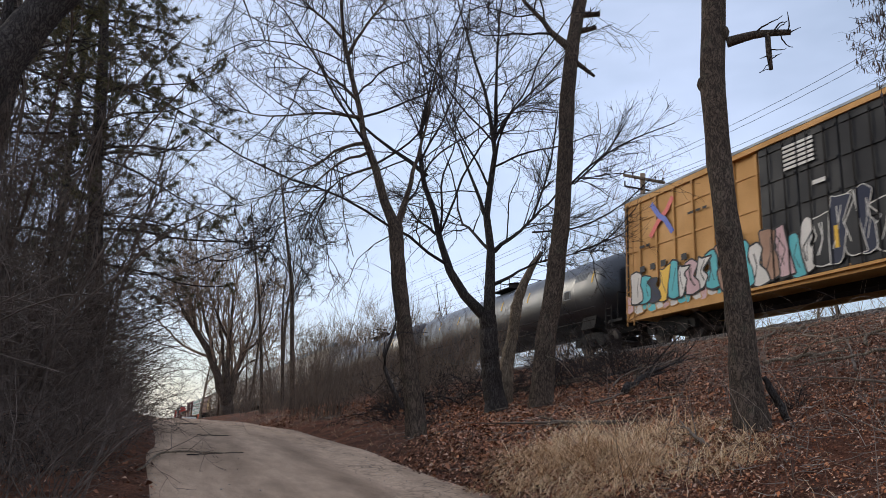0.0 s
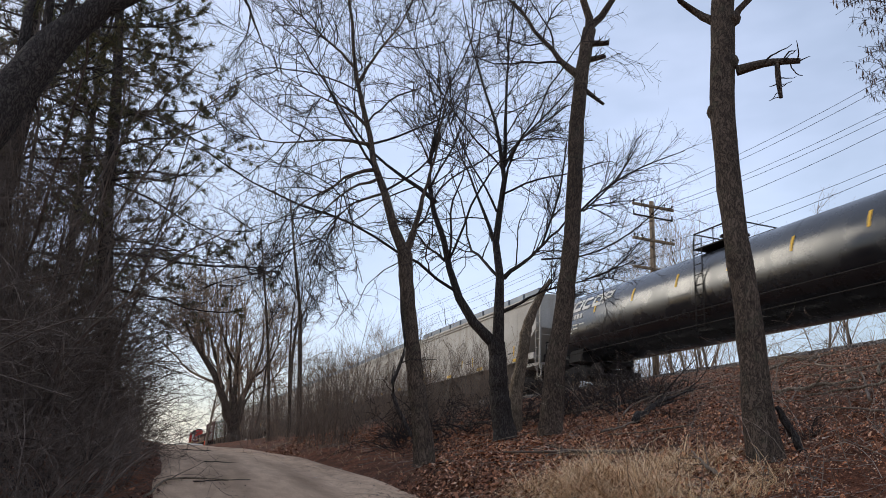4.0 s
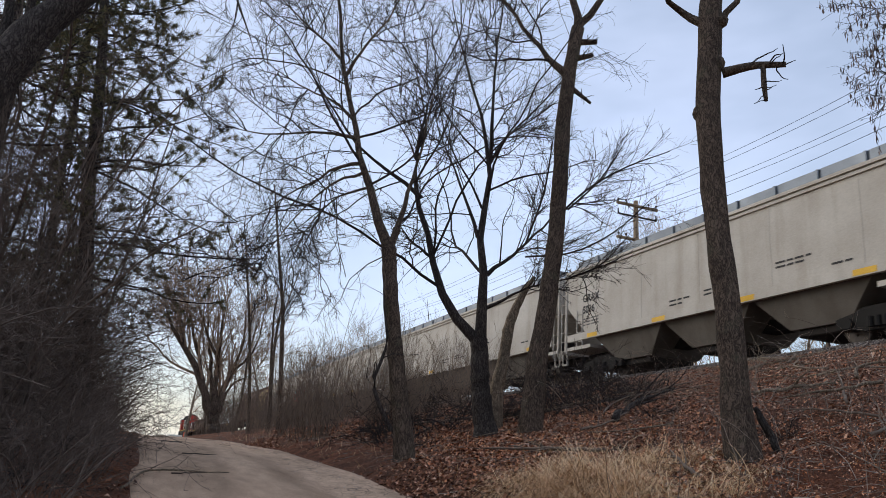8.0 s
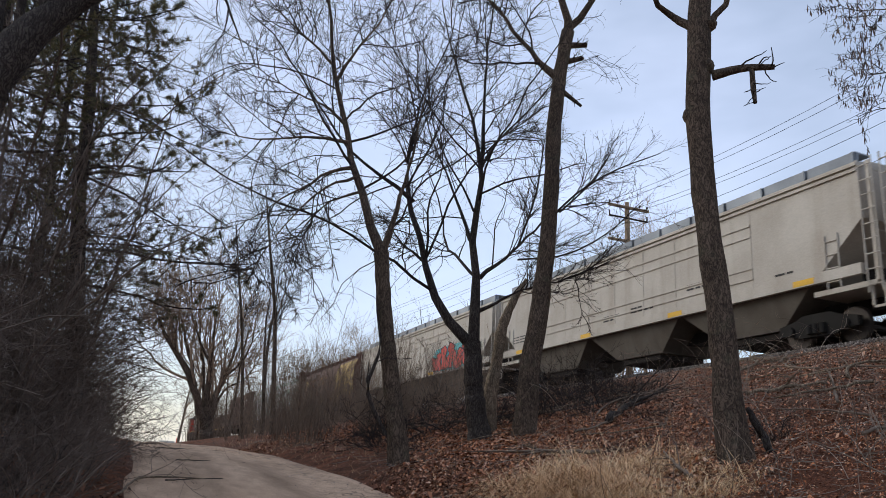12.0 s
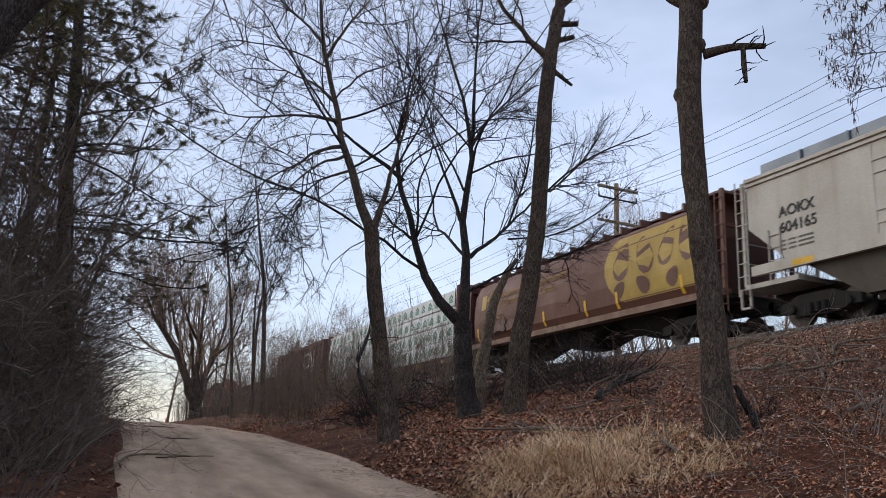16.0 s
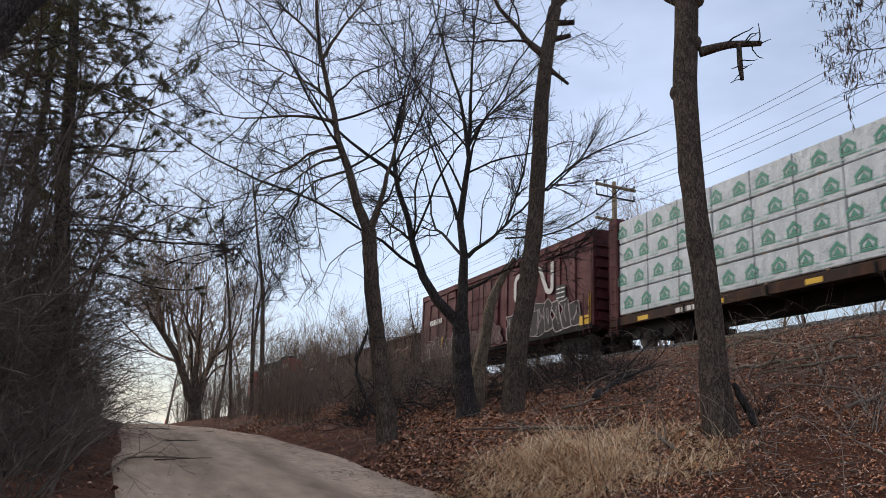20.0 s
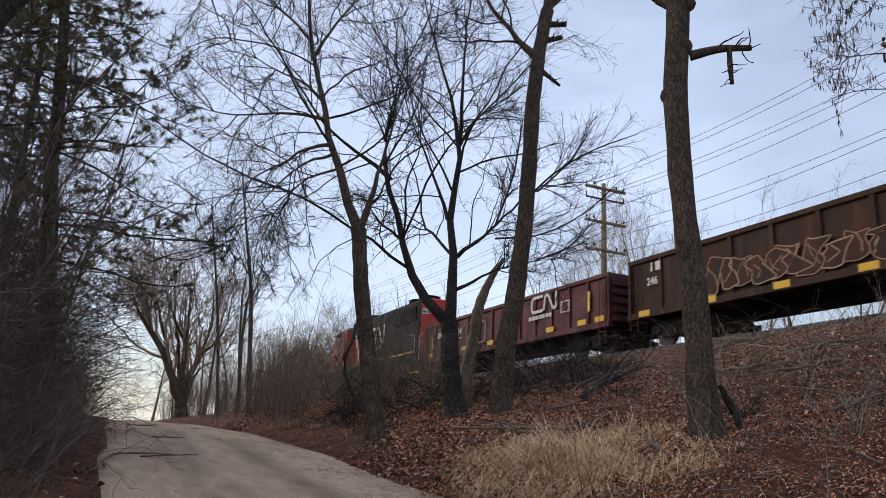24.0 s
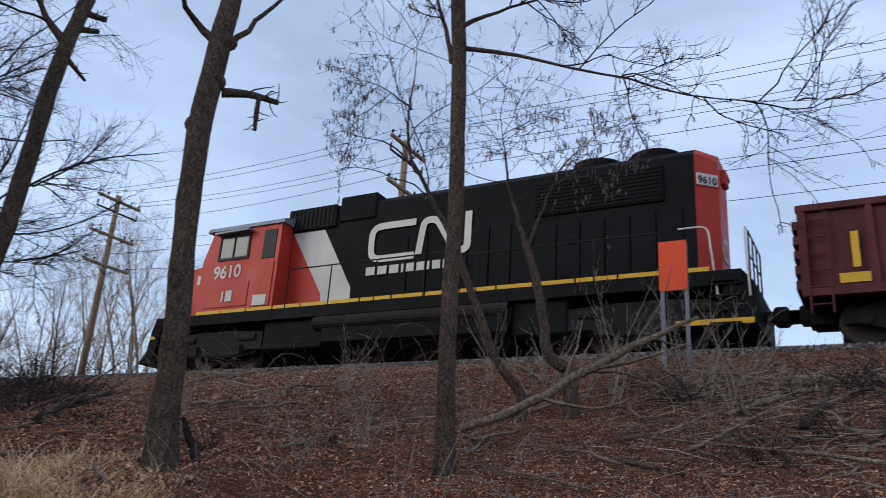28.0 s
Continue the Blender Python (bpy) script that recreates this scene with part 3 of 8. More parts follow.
# ---- railway ----
def build_track():
    """Ballast bed, ties and rails on top of the bank."""
    BAL = rough_mat("ballast_stone", (0.04, 0.034, 0.030), (0.17, 0.146, 0.13), 24, 0.9, bump=0.9, dist=0.05)
    ys = np.concatenate([np.arange(-400, -20, 20.0), np.arange(-20, 90, 0.5), np.arange(90, 600, 20.0)])
    prof = [(-4.2, -1.6), (-3.3, -1.0), (-2.6, -0.54), (-2.1, -0.29), (-1.6, -0.20), (0, -0.18), (1.6, -0.17), (2.2, -0.2), (2.9, -0.45), (4.0, -0.95)]
    gx, gy = np.meshgrid([RAIL_X + p[0] for p in prof], ys)
    gz = np.broadcast_to(np.array([RAIL_Z + p[1] for p in prof]), gx.shape) + 0.03 * wavy(gx, gy, 21, 2.2)
    n, m = gx.shape
    i = (np.arange(n - 1)[:, None] * m + np.arange(m - 1)[None]).ravel()
    bed = part("ballast_bed", mesh_from("ballast_bed", np.stack([gx, gy, gz], -1).reshape(-1, 3), np.stack([i, i + 1, i + m + 1, i + m], 1), True), BAL)
    tagged(bed, "grey crushed stone ballast along the top of the bank", "ballast", kind="structure")
    # loose stones on the shoulder
    r = np.random.RandomState(19)
    k = 22000
    sx = RAIL_X - 1.3 - 1.1 * r.random_sample(k) ** 0.8 - 2.0 * (r.random_sample(k) < 0.10) * r.random_sample(k) ** 1.5
    sy = -7 + 52 * r.random_sample(k)
    sz = np.interp(sx - RAIL_X, [p[0] for p in prof], [p[1] + RAIL_Z for p in prof])
    low = ground_z(sx, sy)
    sz = np.maximum(np.where(sx < RAIL_X - 4.0, low, sz), low) + 0.015
    s = r.uniform(0.022, 0.05, k)
    octa = np.array([(1, 0, 0), (-1, 0, 0), (0, 1, 0), (0, -1, 0), (0, 0, 1), (0, 0, -1.0)])
    v = (np.stack([sx, sy, sz], 1)[:, None] + octa[None] * s[:, None, None] * r.uniform(0.6, 1.2, (k, 6, 1))).reshape(-1, 3)
    tri = np.array([(0, 2, 4), (2, 1, 4), (1, 3, 4), (3, 0, 4), (2, 0, 5), (1, 2, 5), (3, 1, 5), (0, 3, 5)])
    f = (np.arange(k)[:, None, None] * 6 + tri[None]).reshape(-1, 3)
    st = part("ballast_stones", mesh_from("ballast_stones", v, f), island_mat("loose_stone", [(0, (0.036, 0.030, 0.026)), (0.6, (0.115, 0.096, 0.083)), (1, (0.29, 0.255, 0.225))], 0.9))
    tagged(st, "loose grey ballast stones spilling down the shoulder", "stones", kind="stuff")
    track = tagged(new("railway_track"), "steel rails on weathered wooden ties", "track", kind="structure")
    tie = Shape().bevel_box(-1.3, -0.11, -0.32, 1.3, 0.11, -0.15, 0.015).mesh("tie")
    tie.materials.append(rough_mat("tie_wood", (0.05, 0.04, 0.033), (0.15, 0.12, 0.10), 8, vary=0.3))
    for q in range(190):
        ob = part("tie", tie, None, track)
        ob.location = (RAIL_X, -22 + q * 0.55, RAIL_Z)
    for x in (-0.76, 0.76):
        s = Shape().prism([(RAIL_X + x - 0.07, RAIL_Z - 0.17), (RAIL_X + x - 0.07, RAIL_Z - 0.14), (RAIL_X + x - 0.012, RAIL_Z - 0.12), (RAIL_X + x - 0.012, RAIL_Z - 0.05), (RAIL_X + x - 0.036, RAIL_Z - 0.035), (RAIL_X + x - 0.036, RAIL_Z - 0.002),
                           (RAIL_X + x + 0.036, RAIL_Z - 0.002), (RAIL_X + x + 0.036, RAIL_Z - 0.035), (RAIL_X + x + 0.012, RAIL_Z - 0.05), (RAIL_X + x + 0.012, RAIL_Z - 0.12), (RAIL_X + x + 0.07, RAIL_Z - 0.14), (RAIL_X + x + 0.07, RAIL_Z - 0.17)], -400, 600)
        part("rail", s, TREAD, track)


build_track()


def utility_pole(x, y, base, top):
    """A wooden pole with three crossarms, braces and insulators."""
    wood = rough_mat("pole_wood", (0.13, 0.09, 0.055), (0.36, 0.26, 0.165), 12, stretch=(1, 1, 0.1), bump=0.3)
    pole = thing("utility_pole", pose(x, y, base), "weathered wooden utility pole with three crossarms", "utility pole", "poles beyond the railway")
    h = top - base
    part("pole", Shape().tube([(0, 0, -1.0), (0, 0, h * 0.5), (0, 0, h)], [0.19, 0.165, 0.13], 12), wood, pole, smooth=True)
    for k, z in enumerate((h - 0.35, h - 2.3, h - 3.9)):
        arm = part("crossarm", Shape().bevel_box(-1.35, -0.2, z - 0.07, 1.35, -0.08, z + 0.07, 0.01), wood, pole)
        for xx in (-1.25, -0.75, 0.75, 1.25):
            part("insulator", Shape().tube([(xx, -0.14, z + 0.07), (xx, -0.14, z + 0.15), (xx, -0.14, z + 0.18), (xx, -0.14, z + 0.27)], [0.02, 0.02, 0.06, 0.045], 8), STEEL_DARK, arm)
        part("brace", Shape().tube([(-0.75, -0.16, z), (0, -0.16, z - 0.5), (0.75, -0.16, z)], [0.018] * 3, 5), STEEL_DARK, pole)
    z = h - 0.95
    bar = part("guard_bar", Shape().box(-1.25, -0.12, z - 0.04, 1.3, -0.06, z + 0.04), STEEL_DARK, pole)
    for xx in (-1.25, 1.25):
        part("bracket", Shape().box(xx, -0.12, z, xx + 0.05, -0.06, z + 0.3), STEEL_DARK, bar)
    return [(x + xx, y - 0.14, base + z + 0.2) for z in (h - 0.35, h - 2.3, h - 3.9) for xx in (-1.25, -0.75, 0.75, 1.25)]


def wires():
    a = utility_pole(25.1, 34.2, 4.2, 16.35)
    b = utility_pole(25.0, 16.3, 3.9, 16.2)
    ends = [[(p[0], p[1] + d, p[2]) for p in q] for q, d in ((b, -36), (b, 0), (a, 0), (a, 36), (a, 72))]
    for i in (0, 1, 2, 3, 4, 7, 8, 11):
        run = thing("power_line", Matrix.Identity(4), "thin black overhead wire strung between utility poles", "wire", "overhead wires")
        for p, q in zip(ends, ends[1:]):
            pts = []
            for k in range(9):
                t = k / 8
                s = Vector(p[i]).lerp(Vector(q[i]), t)
                s.z -= 4 * 0.35 * t * (1 - t)
                pts.append(s)
            part("span", Shape().tube(pts, [0.011] * 9, 4, False), UNDER, run)


wires()


def warning_sign():
    """A square orange board on two grey posts beside the ballast."""
    z = float(ground_z(14.9, 3.2))
    sign = thing("warning_sign", pose(14.9, 3.17, z, 0, 0, 0), "blank orange board on two grey steel posts", "sign")
    for y in (0.22, -0.24):
        part("post", Shape().box(0.01, y - 0.035, -0.3, 0.06, y + 0.035, 6.72 - z), GALV, sign)
    part("board", Shape().bevel_box(-0.012, -0.27, 5.74 - z, 0.008, 0.27, 6.75 - z, 0.004), SIGN_ORANGE, sign)


warning_sign()

# ---- trees ----
def smooth_path(pts, n):
    """n points with radii along a soft curve through the given x, y, z, r."""
    p = np.array(pts, float)
    d = np.r_[0, np.cumsum(np.linalg.norm(np.diff(p[:, :3], axis=0), axis=1))]
    t = np.linspace(0, d[-1], n)
    m = np.gradient(p, d, axis=0) if len(p) > 2 else np.repeat((p[1:] - p[:1]) / d[-1], 2, 0)
    k = np.clip(np.searchsorted(d, t, side="right") - 1, 0, len(p) - 2)
    h = (d[k + 1] - d[k])[:, None]
    s = ((t - d[k]) / h[:, 0])[:, None]
    q = (2 * s**3 - 3 * s**2 + 1) * p[k] + (s**3 - 2 * s**2 + s) * h * m[k] + (-2 * s**3 + 3 * s**2) * p[k + 1] + (s**3 - s**2) * h * m[k + 1]
    q[:, 3] = np.interp(t, d, p[:, 3])
    return q


def sprout(rng, paths, radii, count, start, length, spread, rise, shrink, points, wiggle, min_r=0.003):
    """Child branches along parent paths (n, k, 3). count: children per parent; length: share of the parent's length."""
    n, k, _ = paths.shape
    seg = np.linalg.norm(np.diff(paths, axis=1), axis=2).sum(1)
    own = np.repeat(np.arange(n), count)
    c = len(own)
    t = start + (1 - start) * rng.random_sample(c) ** 0.85
    pos = t * (k - 1)
    i = np.clip(pos.astype(int), 0, k - 2)
    w = (pos - i)[:, None]
    at = paths[own, i] * (1 - w) + paths[own, i + 1] * w
    d = paths[own, i + 1] - paths[own, i]
    d /= np.linalg.norm(d, axis=1, keepdims=True) + 1e-9
    r0 = (radii[own, i] * (1 - w[:, 0]) + radii[own, i + 1] * w[:, 0])
    rnd = rng.normal(size=(c, 3))
    side = rnd - (rnd * d).sum(1, keepdims=True) * d
    side /= np.linalg.norm(side, axis=1, keepdims=True) + 1e-9
    ang = np.radians(spread * rng.uniform(0.6, 1.35, c))[:, None]
    way = d * np.cos(ang) + side * np.sin(ang)
    way[:, 2] += rise
    way /= np.linalg.norm(way, axis=1, keepdims=True)
    ln = seg[own] * length * rng.uniform(0.5, 1.3, c) * (1.15 - 0.55 * t)
    out = np.empty((c, points, 3))
    out[:, 0] = at
    step = (ln / (points - 1))[:, None]
    for j in range(1, points):
        way = way + rng.normal(size=(c, 3)) * wiggle + np.array([0, 0, rise * 0.25])
        way /= np.linalg.norm(way, axis=1, keepdims=True)
        out[:, j] = out[:, j - 1] + way * step
    r = np.maximum(r0 * shrink, min_r)[:, None] * np.linspace(1, 0.35, points)[None]
    return out, np.maximum(r, min_r * 0.6)


def crown(rng, paths, radii, plan):
    """Rounds of sprouts; each round grows on the one before. Returns tubes per round."""
    made = []
    p, r = paths, radii
    for (count, start, length, spread, rise, shrink, points, wiggle, min_r, sides) in plan:
        p, r = sprout(rng, p, r, count, start, length, spread, rise, shrink, points, wiggle, min_r)
        made.append(tubes(p, r, sides))
    return made


def fitted_tree(name, trunk, limbs, label, group, mats, plan, seed, knobs=(), depth=1.0, slim=0.85):
    """A tree with a trunk and main limbs on given curves, and a crown of finer branches grown on the limbs."""
    rng = np.random.RandomState(seed)
    base = Vector(trunk[0][:3])
    tree = thing(name, Matrix.Translation(base), label, "tree", group)
    off = np.array([*base, 0])
    q = smooth_path(np.array(trunk) - off, 28)
    q[:, 3] *= slim
    q[:, :2] += 0.006 * rng.normal(size=(28, 2)) * np.clip(q[:, 3:] / 0.15, 0, 1.2)
    q[:, 3] *= 1 + 0.03 * rng.normal(size=28)
    root = q[0].copy()
    root[2] -= depth
    root[3] *= 1.15
    q = np.concatenate([root[None], q])
    v, f = tubes(q[None, :, :3], q[None, :, 3], 14)
    pieces = [(v, f)]
    for x, y, z, r, s in knobs:
        c = np.array([x, y, z]) - off[:3]
        a = np.array([[0, 0, -s], [0, 0, -s * 0.5], [0, 0, 0], [0, 0, s * 0.5], [0, 0, s]]) * 1.0
        pieces.append(tubes((c + a)[None], np.array([[r * 0.2, r * 0.8, r, r * 0.8, r * 0.2]]), 10))
    v, f = join_arrays(pieces)
    part("trunk", mesh_from("trunk", v, f, True), mats[0], tree)
    grown_p, grown_r = [], []
    for limb in limbs:
        q = smooth_path(np.array(limb) - off, 14)
        q[:, 3] *= slim * np.interp(np.arange(14), (0, 3, 9, 13), (0.9, 0.66, 0.5, 0.15))
        q[1:-1, :3] += 0.4 * rng.normal(size=(12, 3)) * np.minimum(q[1:-1, 3:], 0.08)
        v, f = tubes(q[None, :, :3], q[None, :, 3], 9)
        part("limb", mesh_from("limb", v, f, True), mats[0], tree)
        grown_p.append(q[:, :3])
        grown_r.append(q[:, 3])
    if plan and limbs:
        made = crown(rng, np.array(grown_p), np.array(grown_r), plan)
        tagged(part("branchwork", mesh_from("branchwork", *made[0], True), mats[1], tree), kind="stuff")
        if len(made) > 1:
            v, f = join_arrays(made[1:])
            tagged(part("twigwork", mesh_from("twigwork", v, f), mats[1], tree), kind="stuff")
    return tree


def wild_tree(name, height, spread, label, seed, mats, stems=1, plan=None, lean=0.1, radius=0.12):
    """A grown tree at the origin: stems that fork, thinning to twigs."""
    rng = np.random.RandomState(seed)
    tree = thing(name, Matrix.Identity(4), label, "tree", "bare woodland trees")
    ps, rs = [], []
    for s in range(stems):
        a = rng.uniform(0, 6.28)
        k = spread if stems > 1 else lean
        pts = np.zeros((9, 3))
        way = np.array([k * math.cos(a), k * math.sin(a), 1.0])
        for j in range(1, 9):
            way = way + rng.normal(size=3) * (0.07, 0.07, 0.02)
            pts[j] = pts[j - 1] + way / np.linalg.norm(way) * height / 8 * rng.uniform(0.9, 1.1)
        pts[0, 2] -= 0.3
        r = radius * (0.75 if stems > 1 else 1) * np.array([1.25, 0.95, 0.85, 0.75, 0.64, 0.52, 0.4, 0.26, 0.1])
        v, f = tubes(pts[None], r[None], 8)
        part("trunk", mesh_from("trunk", v, f, True), mats[0], tree)
        ps.append(pts)
        rs.append(r)
    made = crown(rng, np.array(ps), np.array(rs), plan)
    tagged(part("branchwork", mesh_from("branchwork", *made[0], True), mats[1], tree), kind="stuff")
    v, f = join_arrays(made[1:])
    tagged(part("twigwork", mesh_from("twigwork", v, f), mats[1], tree), kind="stuff")
    return tree


# count, start, length, spread, rise, shrink, points, wiggle, least radius, sides
FULL = [(12, 0.10, 0.50, 52, 0.07, 0.42, 12, 0.13, 0.012, 5), (8, 0.10, 0.52, 48, 0.05, 0.5, 9, 0.17, 0.0064, 4), (6, 0.10, 0.46, 46, 0.03, 0.6, 6, 0.22, 0.0040, 3)]
DENSE = [(13, 0.08, 0.52, 52, 0.05, 0.42, 12, 0.13, 0.012, 5), (8, 0.08, 0.54, 48, 0.035, 0.5, 9, 0.17, 0.0064, 4), (6, 0.10, 0.46, 46, 0.02, 0.6, 6, 0.22, 0.0040, 3)]
LOCUST = [(9, 0.15, 0.75, 60, 0.05, 0.4, 9, 0.22, 0.007, 5), (7, 0.15, 0.65, 55, 0.02, 0.5, 7, 0.26, 0.0045, 4), (4, 0.2, 0.5, 50, -0.02, 0.6, 5, 0.28, 0.003, 3)]
FAN = [(12, 0.1, 0.5, 36, 0.16, 0.3, 8, 0.14, 0.011, 4), (7, 0.1, 0.55, 40, 0.1, 0.5, 6, 0.18, 0.0075, 3), (3, 0.12, 0.55, 40, 0.06, 0.6, 5, 0.22, 0.006, 3)]
BROOM = [(13, 0.15, 0.68, 38, 0.14, 0.4, 8, 0.14, 0.022, 4), (8, 0.1, 0.55, 40, 0.1, 0.5, 6, 0.18, 0.013, 3), (6, 0.12, 0.55, 40, 0.06, 0.6, 5, 0.22, 0.009, 3)]
SPARSE = [(5, 0.45, 0.4, 50, 0.15, 0.4, 7, 0.2, 0.006, 5), (4, 0.3, 0.5, 45, 0.1, 0.5, 5, 0.22, 0.0035, 4)]
WILD = [(14, 0.15, 0.42, 42, 0.22, 0.42, 7, 0.15, 0.014, 4), (8, 0.12, 0.6, 44, 0.1, 0.5, 5, 0.2, 0.010, 3), (6, 0.15, 0.6, 44, 0.06, 0.6, 4, 0.22, 0.008, 3)]
WILD_THIN = [(13, 0.18, 0.42, 40, 0.25, 0.42, 7, 0.14, 0.010, 4), (6, 0.12, 0.6, 42, 0.12, 0.5, 5, 0.18, 0.0065, 3), (4, 0.15, 0.6, 42, 0.08, 0.6, 4, 0.2, 0.0045, 3)]
FINE = [(18, 0.08, 0.50, 40, 0.10, 0.5, 9, 0.11, 0.0055, 4), (8, 0.12, 0.42, 40, 0.06, 0.6, 6, 0.16, 0.0036, 3)]
OPEN = [(8, 0.12, 0.50, 45, 0.06, 0.5, 9, 0.13, 0.0055, 4), (5, 0.12, 0.45, 44, 0.04, 0.6, 6, 0.18, 0.0036, 3)]
THIN = [(14, 0.3, 0.3, 38, 0.3, 0.4, 6, 0.12, 0.006, 4), (5, 0.2, 0.55, 40, 0.15, 0.5, 4, 0.16, 0.0035, 3)]


def add_stub(tree, pts, mat):
    """A broken limb, with no twigs of its own."""
    q = smooth_path(np.array(pts) - np.array([*tree.matrix_world.translation, 0]), 8)
    s = Shape().tube(q[:, :3], q[:, 3], 8)
    ob = part("limb_stub", s, mat, tree, "snapped limb stub", True)
    p, r = sprout(np.random.RandomState(len(pts)), q[None, :, :3], q[None, :, 3], 7, 0.3, 0.6, 60, 0.15, 0.3, 7, 0.25, 0.004)
    for k in range(7):
        part("dead_twig", mesh_from("dead_twig", *tubes(p[k:k + 1], r[k:k + 1], 4)), TWIG, ob)
    return ob


def add_limbs(tree, limbs, mat, plan, seed):
    """Further slender limbs with fine twigs on a standing tree."""
    rng = np.random.RandomState(seed)
    off = np.array([*tree.matrix_world.translation, 0])
    q = np.array([smooth_path(np.array(limb) - off, 12) for limb in limbs])
    q[:, :, 3] *= 0.72
    for k in range(len(limbs)):
        part("limb", mesh_from("limb", *tubes(q[k:k + 1, :, :3], q[k:k + 1, :, 3], 7), True), mat, tree)
    v, f = join_arrays(crown(rng, q[:, :, :3], q[:, :, 3], plan))
    tagged(part("twigwork", mesh_from("twigwork", v, f), mat, tree), kind="stuff")


# the trees that stand near the lane, each on its own curves
tree_a = fitted_tree("maple_tree", [(7.20, 7.64, 1.39, 0.302), (7.15, 7.69, 1.89, 0.249), (7.13, 7.71, 2.43, 0.212), (7.09, 7.74, 3.58, 0.193), (7.02, 7.81, 4.65, 0.182), (6.99, 7.84, 5.53, 0.191), (6.97, 7.85, 6.29, 0.192), (7.01, 7.82, 7.16, 0.190), (7.05, 7.79, 8.06, 0.179), (7.09, 7.74, 9.19, 0.160), (7.08, 7.75, 10.61, 0.121)], [
    [(6.94, 7.89, 7.70, 0.088), (6.74, 8.07, 7.90, 0.080), (6.41, 7.97, 7.97, 0.070), (6.06, 7.89, 8.45, 0.053), (5.86, 7.80, 9.17, 0.036)],
    [(7.13, 7.71, 7.63, 0.070), (7.39, 7.46, 8.25, 0.063), (7.69, 7.18, 8.92, 0.047), (7.89, 6.99, 9.92, 0.029)],
], "tall bare maple with furrowed bark and a snapped side limb", "maples along the bank", (BARK, TWIG), SPARSE, 11, ((6.89, 7.91, 6.28, 0.11, 0.14), (7.12, 7.70, 7.68, 0.11, 0.12), (7.06, 7.73, 7.0, 0.11, 0.15)))
add_stub(tree_a, [(7.13, 7.71, 6.87, 0.077), (7.41, 7.45, 6.93, 0.056), (7.72, 7.15, 6.89, 0.039)], BARK)
add_stub(tree_a, [(7.51, 7.35, 6.90, 0.034), (7.51, 7.35, 6.63, 0.038), (7.52, 7.34, 6.38, 0.025)], BARK)
tree_b = fitted_tree("maple_tree", [(7.25, 13.13, 2.15, 0.281), (7.33, 13.09, 3.30, 0.228), (7.49, 13.00, 4.73, 0.210), (7.61, 12.94, 6.12, 0.193), (7.65, 12.91, 7.32, 0.180), (7.69, 12.89, 8.57, 0.180), (7.78, 12.84, 9.48, 0.172), (7.91, 12.77, 10.55, 0.165)], [
    [(7.91, 12.77, 10.55, 0.127), (7.79, 12.83, 11.24, 0.116), (7.63, 12.92, 12.09, 0.100), (7.52, 12.98, 13.41, 0.069), (7.44, 13.03, 15.10, 0.037)],
    [(7.93, 12.76, 10.62, 0.114), (8.30, 12.55, 11.17, 0.103), (8.66, 12.35, 12.07, 0.080), (8.82, 12.26, 13.52, 0.056), (8.94, 12.20, 15.04, 0.029)],
    [(7.70, 12.89, 9.48, 0.123), (7.27, 13.12, 10.01, 0.087), (6.83, 13.36, 10.69, 0.076), (6.49, 13.55, 11.25, 0.071), (5.93, 13.86, 11.68, 0.053), (5.38, 14.16, 11.84, 0.027)],
], "bare maple leaning over the bank with cut limb stubs", "maples along the bank", (BARK, TWIG), FULL, 12)
add_stub(tree_b, [(7.91, 12.77, 10.21, 0.075), (8.27, 12.57, 10.21, 0.050)], BARK)
add_stub(tree_b, [(7.86, 12.80, 9.82, 0.074), (8.20, 12.61, 9.90, 0.044)], BARK)
add_stub(tree_b, [(7.80, 12.83, 9.15, 0.061), (8.16, 12.63, 8.79, 0.030)], BARK)
